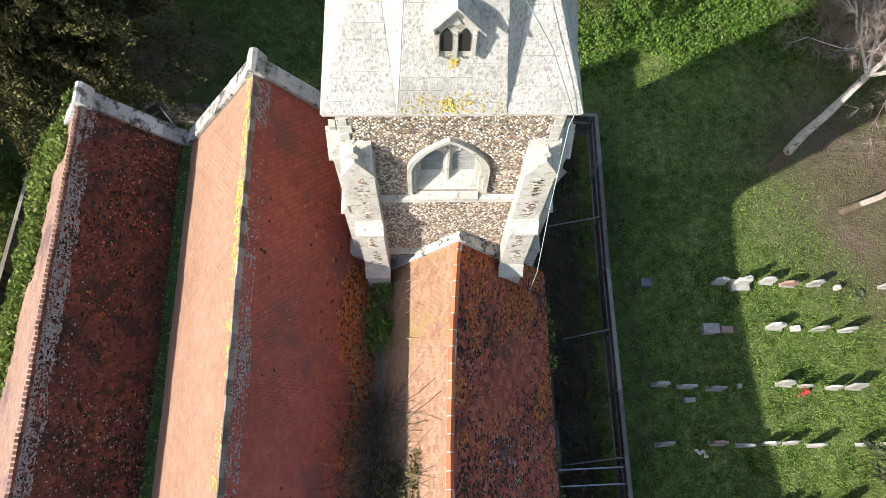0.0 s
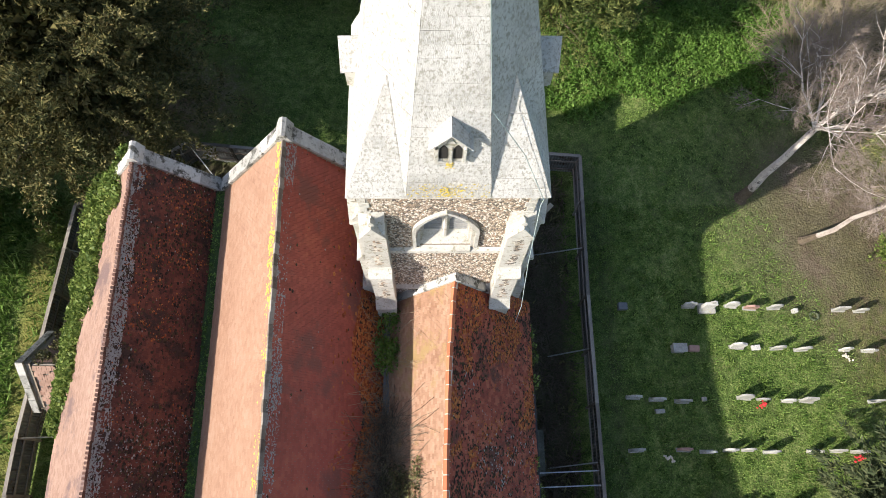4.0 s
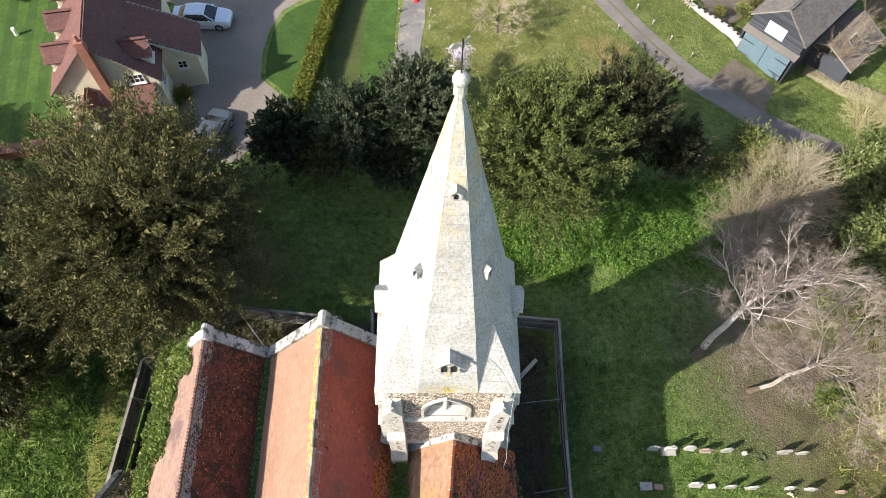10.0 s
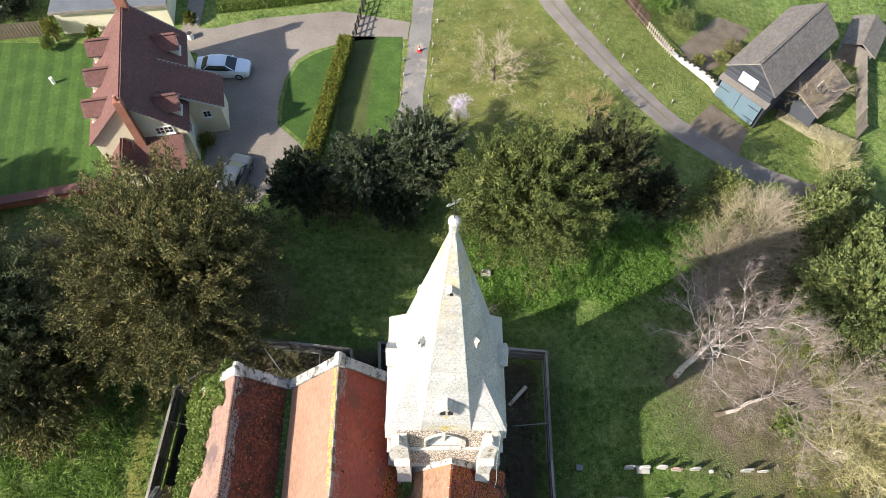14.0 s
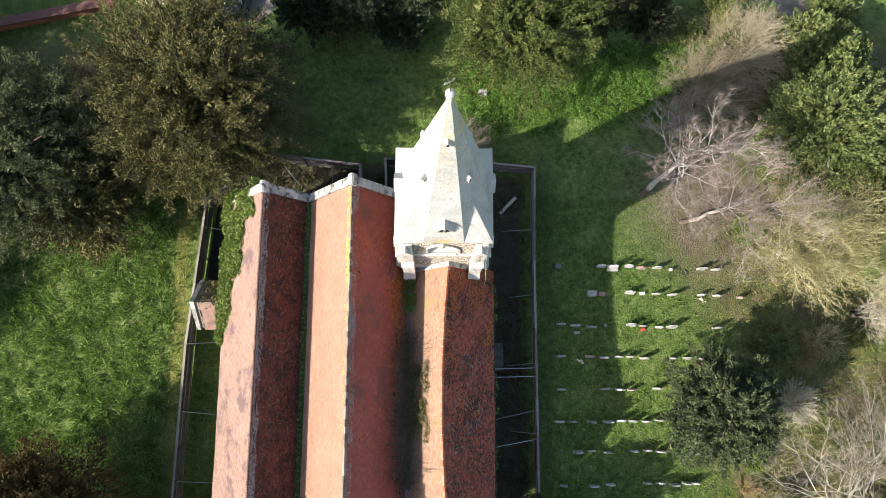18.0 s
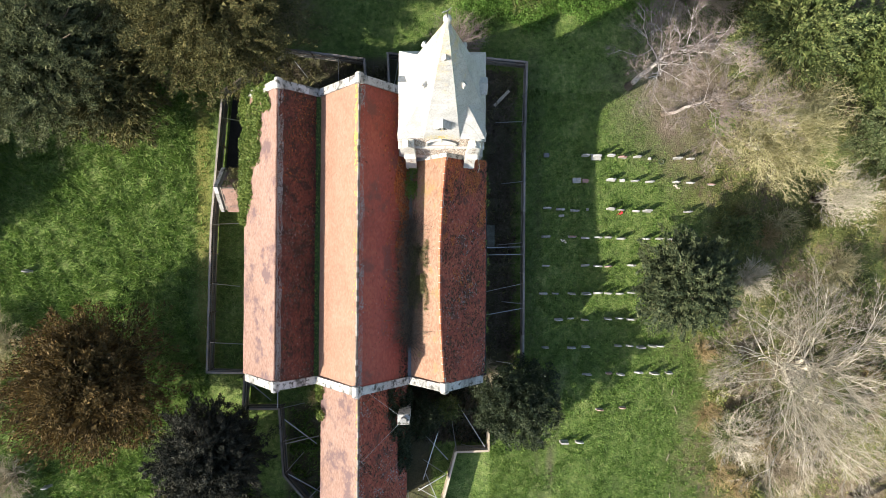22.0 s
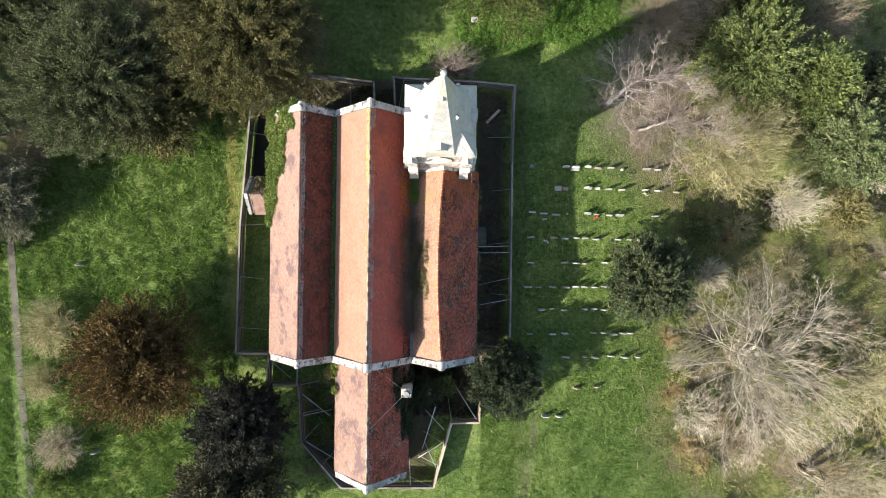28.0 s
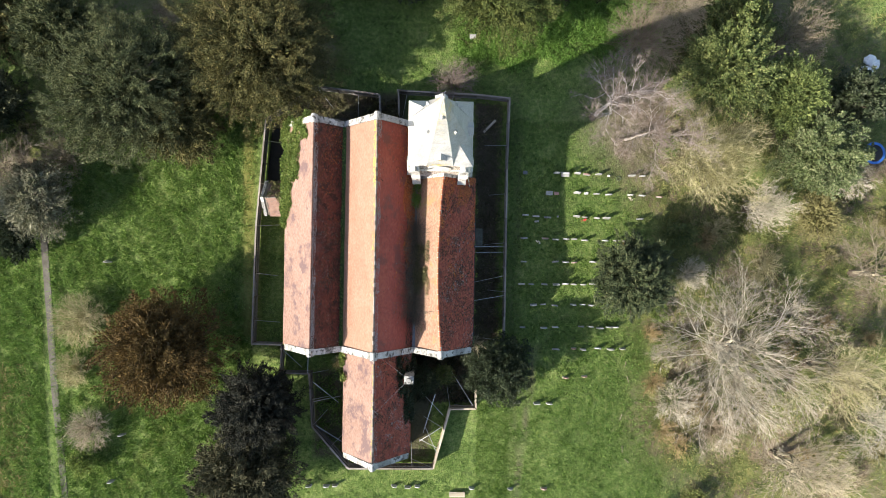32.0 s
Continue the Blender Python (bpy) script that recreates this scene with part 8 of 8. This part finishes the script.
annexe = thing("annexe", pose(-28.5, 48.2, 0, 0, 0, 6.5), "long cream outbuilding with a grey felt roof", "outbuilding")
walls(annexe, -5.0, 4.6, -1.5, 2.5, 2.6, RENDER)
part("roof_deck", box(-5.2, 4.8, -1.8, 2.8, 2.6, 2.78, 0.03), LEAD, annexe)
part("fascia", box(-5.22, 4.82, -1.84, -1.8, 2.5, 2.8), TIMBER, annexe)
bf = thing("board_fence", pose(-37.2, 45.4, 0), "brown close-boarded garden fence", "fence")
for k in range(24):
    part("board", beam((-4.0 + k * 0.3, -0.4 + k * 0.045, -0.05), (-4.0 + k * 0.3, -0.4 + k * 0.045, 1.7), 0.28, 0.03), BARK, bf)
for z in (0.4, 1.3):
    part("rail", beam((-4.0, -0.32, z), (2.9, 0.72, z), 0.06, 0.08), TIMBER, bf)
leafy_tree("bush", "dark shrubs behind the garden fence", -38.2, 48.4, 3.4, 3.0, HOLLY, 95, leaf=0.18, ratio=0.5, density=1500, cat="shrub")
leafy_tree("bush", "tall narrow shrub at the end of the fence", -33.8, 45.3, 2.8, 0.9, HEDGE, 96, leaf=0.14, ratio=0.5, density=3600, cat="shrub")
for k, (x, y) in enumerate(((-34.0, 44.2), (-30.5, 45.6), (-27.0, 46.2), (-22.2, 47.6))):
    leafy_tree("bush", "small garden bush against the wall", x, y, 1.5, 0.7, HEDGE if k else IVY, 90 + k, leaf=0.14, ratio=0.6, density=4200, cat="shrub")
bin_t = thing("water_butt", pose(-22.0, 45.8, 0), "white round garden planter", "planter")
part("tub", beam((0, 0, 0), (0, 0, 0.6), 0.6, sides=14), WHITE_PAINT, bin_t)
part("soil", beam((0, 0, 0.6), (0, 0, 0.63), 0.5, sides=14), TYRE_SOIL, bin_t)
statue = part("garden_statue", beam((0, 0, 0), (0, 0, 0.7), 0.3, sides=8), WHITE_PAINT)
statue.matrix_basis = pose(-32.8, 40.4, 0.03)
tagged(statue, "small white garden ornament on the lawn", "ornament")

# ---- cars ----
def paint(name, color):
    m = surface(name, [tuple(c * 0.95 for c in color), color], 1, 5, 0.3, 0, metal=0.35, gloss=0.6)
    m.node_tree.nodes["Principled BSDF"].inputs["Coat Weight"].default_value = 0.6
    return m


TYRE = surface("tyre_rubber", [(0.015, 0.015, 0.015), (0.03, 0.03, 0.03)], 3, 20, 0.85, 0.1)


def saloon(name, label, m, body_mat, length=4.65, wide=1.8):
    """A saloon car along x, bonnet to +x: lofted body and cabin, windows, wheels and lamps."""
    car = thing(name, m, label, "car")
    h = length / 2

    def loft(sections):
        bm = bmesh.new()
        rings = []
        for x, z0, z1, w0, w1 in sections:
            ring = [(-w0, z0), (-w0 * 1.0, z0 + (z1 - z0) * 0.55), (-w1, z1 - 0.04), (-w1 * 0.8, z1), (w1 * 0.8, z1), (w1, z1 - 0.04), (w0, z0 + (z1 - z0) * 0.55), (w0, z0)]
            rings.append([bm.verts.new((x, y, z)) for y, z in ring])
        for a, c in zip(rings, rings[1:]):
            for i in range(8):
                bm.faces.new((a[i], a[(i + 1) % 8], c[(i + 1) % 8], c[i]))
        bm.faces.new(rings[0])
        bm.faces.new(rings[-1][::-1])
        return bm
    w = wide / 2
    part("body", loft([(-h, 0.35, 0.74, w * 0.82, w * 0.76), (-h + 0.12, 0.25, 0.97, w * 0.93, w * 0.86), (-h + 0.8, 0.22, 1.02, w, w * 0.90), (-0.3, 0.2, 0.98, w, w * 0.92), (0.75, 0.2, 0.97, w, w * 0.90), (h - 0.7, 0.22, 0.90, w * 0.98, w * 0.86), (h - 0.25, 0.26, 0.82, w * 0.92, w * 0.80), (h - 0.06, 0.3, 0.72, w * 0.84, w * 0.72), (h, 0.36, 0.62, w * 0.72, w * 0.64)]), body_mat, car)
    part("cabin", loft([(-h + 0.62, 0.9, 1.01, w * 0.84, w * 0.80), (-h + 1.35, 0.9, 1.40, w * 0.87, w * 0.70), (-0.1, 0.9, 1.45, w * 0.88, w * 0.72), (0.4, 0.9, 1.40, w * 0.88, w * 0.70), (1.2, 0.9, 0.98, w * 0.85, w * 0.80)]), GLASS_DARK, car)
    part("roof_panel", loft([(-h + 1.2, 1.36, 1.40, w * 0.68, w * 0.66), (-h + 1.5, 1.40, 1.45, w * 0.71, w * 0.69), (-0.1, 1.43, 1.49, w * 0.72, w * 0.70), (0.45, 1.37, 1.42, w * 0.69, w * 0.66)]), body_mat, car)
    for s in (-1, 1):
        bm = bmesh.new()
        for xa, za, xb, zb in ((-h + 0.78, 0.96, -h + 1.36, 1.40), (-0.1, 0.92, -0.12, 1.44), (1.12, 0.95, 0.44, 1.40)):
            bm_beam(bm, (xa, s * w * 0.84, za), (xb, s * w * 0.655, zb), 0.07)
        part("pillar", bm, body_mat, car)
        part("mirror", box(0.72, 0.86, s * w * 1.0 - 0.09, s * w * 1.0 + 0.09, 0.93, 1.05, 0.02), body_mat, car)
        part("headlight", box(h - 0.28, h - 0.10, s * w * 0.66 - 0.14, s * w * 0.66 + 0.14, 0.58, 0.70, 0.03), WHITE_PAINT, car)
        part("tail_light", box(-h + 0.02, -h + 0.16, s * w * 0.7 - 0.15, s * w * 0.7 + 0.15, 0.68, 0.80, 0.02), FLOWER_RED, car)
        for x in (-h + 0.95, h - 0.9):
            wheel = part("wheel", beam((x, s * (w - 0.2), 0.32), (x, s * (w + 0.005), 0.32), 0.64, sides=18), TYRE, car)
            part("rim", beam((x, s * (w - 0.1), 0.32), (x, s * (w + 0.018), 0.32), 0.42, sides=10), POLE, wheel)
    return car


saloon("car", "silver saloon car parked on the drive", pose(-18.4, 41.9, 0.03, 0, 0, -1), paint("silver_paint", (0.74, 0.76, 0.80)))
saloon("car", "dark grey saloon car under the yew's edge", pose(-15.9, 30.6, 0.03, 0, 0, 77), paint("grey_paint", (0.10, 0.115, 0.13)), 4.3)

# ---- garage and outbuildings by the lane ----
BOARD = surface("dark_weatherboard", [(0.026, 0.029, 0.036), (0.042, 0.046, 0.056), (0.06, 0.065, 0.078)], 0.8, 10, 0.75, 0.2, 40, vary=0.5, by="object")
SLATE = surface("grey_roof_tiles", [(0.105, 0.09, 0.078), (0.15, 0.132, 0.115), (0.20, 0.178, 0.16)], 0.6, 6, 0.85, 0.25, 50, vary=0.28, by="island")
SLATE_BROWN = surface("brown_roof_tiles", [(0.13, 0.10, 0.075), (0.19, 0.15, 0.118), (0.25, 0.205, 0.165)], 0.6, 6, 0.85, 0.25, 50, vary=0.3, by="island")
BLUE_DOOR = surface("blue_grey_paint", [(0.10, 0.155, 0.19), (0.14, 0.20, 0.24)], 1.2, 10, 0.6, 0.1)
BOARD_BROWN = surface("brown_fence_boards", [(0.06, 0.038, 0.028), (0.11, 0.07, 0.05), (0.16, 0.105, 0.075)], 1.2, 12, 0.85, 0.2, 40, vary=0.4, by="object")
barn = thing("garage", pose(26.65, 40.15, -2.5, 0, 0, -46), "dark weatherboarded garage with blue-grey double doors", "garage")
GY0 = 0.45
walls(barn, -2.32, 2.32, GY0, 10.2, 3.9, BOARD)
gable_roof(barn, 2.32, GY0, 10.2, 3.9, 5.85, SLATE, seed=31, over=0.18)
for k in range(18):
    z0 = 2.7 + k * 0.17
    hw = 2.32 * (1 - max(0, z0 + 0.15 - 3.9) / 1.95)
    if hw > 0.12:
        part("board", prism([(GY0 - 0.07, z0 - 0.03), (GY0 - 0.03, z0 + 0.2), (GY0 + 0.02, z0 + 0.2), (GY0 + 0.02, z0 - 0.03)], "x", -hw, hw), BOARD, barn)
for yg in (GY0 + 0.03, 9.95):
    part("gable_wall", prism([(-2.32, 3.8), (2.32, 3.8), (0, 5.7)], "y", yg, yg + 0.22), BOARD, barn)
part("gable_sign", box(-0.95, 0.65, GY0 - 0.12, GY0 - 0.075, 3.0, 4.1), WHITE_PAINT, barn, "plain white board on the gable")
part("door_canopy", prism([(-0.15, 2.5), (GY0, 2.75), (GY0, 2.65), (-0.15, 2.4)], "x", -2.45, 2.45), SLATE, barn)
for s_ in (-1, 1):
    part("side_wall", box(s_ * 2.3 - 0.08, s_ * 2.3 + 0.08, -0.1, GY0, -0.3, 2.4), BOARD, barn)
    d = part("door", box(min(0, s_ * 2.1) + 0.02, max(0, s_ * 2.1) - 0.02, -0.1, -0.03, -0.05, 2.35), BLUE_DOOR, barn)
    for z in (0.4, 1.7):
        part("hinge", box(min(s_ * 2.05, s_ * 1.0), max(s_ * 2.05, s_ * 1.0), -0.12, -0.095, z, z + 0.07), IRON, d)
shed = thing("outbuilding", pose(32.0, 40.6, -3.6, 0, 0, -46), "low brown-tiled outbuilding with a skylight", "outbuilding")
walls(shed, -2.3, 2.3, 0.0, 5.0, 2.2, BOARD)
gable_roof(shed, 2.3, 0.0, 5.0, 2.2, 3.2, SLATE_BROWN, seed=41)
sky_l = part("skylight", prism([(0.7, 3.02), (1.5, 2.57), (1.52, 2.62), (0.72, 3.07)], "y", 1.6, 2.7), GLASS_DARK, shed)
part("skylight_frame", prism([(0.64, 3.03), (1.56, 2.52), (1.57, 2.55), (0.65, 3.06)], "y", 1.5, 2.8), WHITE_PAINT, sky_l)
shed = thing("shed", pose(40.0, 47.4, -4.1, 0, 0, -32), "small grey timber shed with tiled roof", "shed")
walls(shed, -1.4, 1.4, 0.0, 4.0, 2.0, TIMBER)
gable_roof(shed, 1.4, 0.0, 4.0, 2.0, 2.8, SLATE, seed=51)
gw = thing("garden_wall", pose(23.6, 43.0, ground_z(23.6, 43.0)), "curved low pale garden wall", "wall")
gw_line = smooth_line([(-3.2, 4.4), (-1.4, 2.1), (-0.2, 1.0), (1.1, -0.4), (1.5, -1.5)], 3)
for (xa, ya), (xb, yb) in zip(gw_line, gw_line[1:]):
    part("wall", beam((xa, ya, 0.3), (xb, yb, 0.3), 0.26, 0.75), MARBLE, gw)
for k in range(2, 11):
    px, py = gw_line[min(k, len(gw_line) - 1)]
    pot = part("flower_pot", beam((0, 0, 0), (0, 0, 0.22), 0.24, sides=10), TYRE_SOIL)
    pot.matrix_basis = pose(23.6 + px, 43.0 + py, ground_z(23.6, 43.0) + 0.675)
    tagged(pot, "small dark pot standing on the garden wall", "pot", "pots on the garden wall")
for k, (bx, by, bw) in enumerate(((26.6, 46.0, 0.9), (27.9, 47.4, 1.1), (24.2, 45.2, 0.7), (23.2, 49.6, 1.6), (21.2, 51.4, 1.9))):
    leafy_tree("bush", "garden shrub in the paved yard" if k < 3 else "green shrub behind the garden fence", bx, by, bw * 1.1, bw, (BROADLEAF, WEED_DULL, HEDGE, IVY_DULL, NETTLE)[k], 130 + k, leaf=0.13, ratio=0.5, density=1500, cat="shrub")
PALE_HEDGE = leafy("pale_hedge_leaves", [(0.20, 0.19, 0.09), (0.30, 0.29, 0.15), (0.40, 0.38, 0.22)])
clipped_hedge("hedge", "pale clipped hedge beside the garage garden", (31.2, 40.6), (37.8, 36.9), 0.5, 0.9, 3, PALE_HEDGE)
low = thing("panel_fence", pose(39.4, 42.0, -4.1), "weathered tall timber fence", "fence")
for k in range(4):
    part("panel", beam((-1.1 + k * 0.6, -3.6 + k * 2.1, 0.9), (-0.53 + k * 0.6, -1.6 + k * 2.1, 0.9), 0.08, 1.8), TIMBER, low)
    part("post", beam((-1.1 + k * 0.6, -3.6 + k * 2.1, 0), (-1.1 + k * 0.6, -3.6 + k * 2.1, 1.95), 0.12), TIMBER, low)
low = thing("picket_fence", pose(20.5, 47.5, ground_z(20.5, 47.5)), "weathered garden fence, brown boards beside pale pickets", "fence")
for k in range(26):
    board = k < 13
    part("board" if board else "picket", beam((-2.6 + k * 0.14, 4.4 - k * 0.27, 0), (-2.6 + k * 0.14, 4.4 - k * 0.27, 1.6 if board else 1.05), 0.29 if board else 0.11, 0.03), BOARD_BROWN if board else TIMBER_PALE, low)
for z in (0.3, 0.8):
    part("rail", beam((-2.6, 4.4, z), (0.9, -2.35, z), 0.05, 0.08), TIMBER, low)

# ---- odd things at the edges ----
BLUE = surface("blue_padding", [(0.03, 0.12, 0.38), (0.05, 0.17, 0.5)], 2, 8, 0.5, 0.05)
zt = ground_z(48.4, 11.8)
tramp = thing("trampoline", pose(48.4, 11.8, zt), "round garden trampoline with a blue padded rim", "trampoline")
bm = bmesh.new()
rings = []
for k in range(24):
    a = 2 * math.pi * k / 24
    rings.append([bm.verts.new((q * math.cos(a), q * math.sin(a), z)) for q, z in ((0.95, 0.62), (1.22, 0.62), (1.22, 0.68), (0.95, 0.68))])
for p, q in zip(rings, rings[1:] + rings[:1]):
    for k in range(4):
        bm.faces.new((p[k], p[(k + 1) % 4], q[(k + 1) % 4], q[k]))
part("padding", bm, BLUE, tramp)
part("mat", beam((0, 0, 0.61), (0, 0, 0.64), 2.04, sides=24), TYRE, tramp)
for k in range(6):
    a = math.pi * k / 3
    part("leg", beam((1.25 * math.cos(a), 1.25 * math.sin(a), 0), (1.25 * math.cos(a), 1.25 * math.sin(a), 0.62), 0.05, sides=6), POLE, tramp)
for k in range(5):
    bm = bmesh.new()
    bmesh.ops.create_icosphere(bm, subdivisions=2, radius=0.55, matrix=Matrix.Diagonal((1.2, 0.9, 0.6, 1)))
    for v in bm.verts:
        v.co += Vector((rg.uniform(-0.1, 0.1), rg.uniform(-0.1, 0.1), rg.uniform(-0.08, 0.08)))
    bag = part("builders_bag", bm, WHITE_PAINT)
    bag.matrix_basis = pose(47.6 + rg.uniform(-1, 1), 21.8 + rg.uniform(-1.6, 1.4), zt + 0.28, 0, 0, rg.uniform(0, 90))
    tagged(bag, "white rubble bag slumped on the ground", "bag")
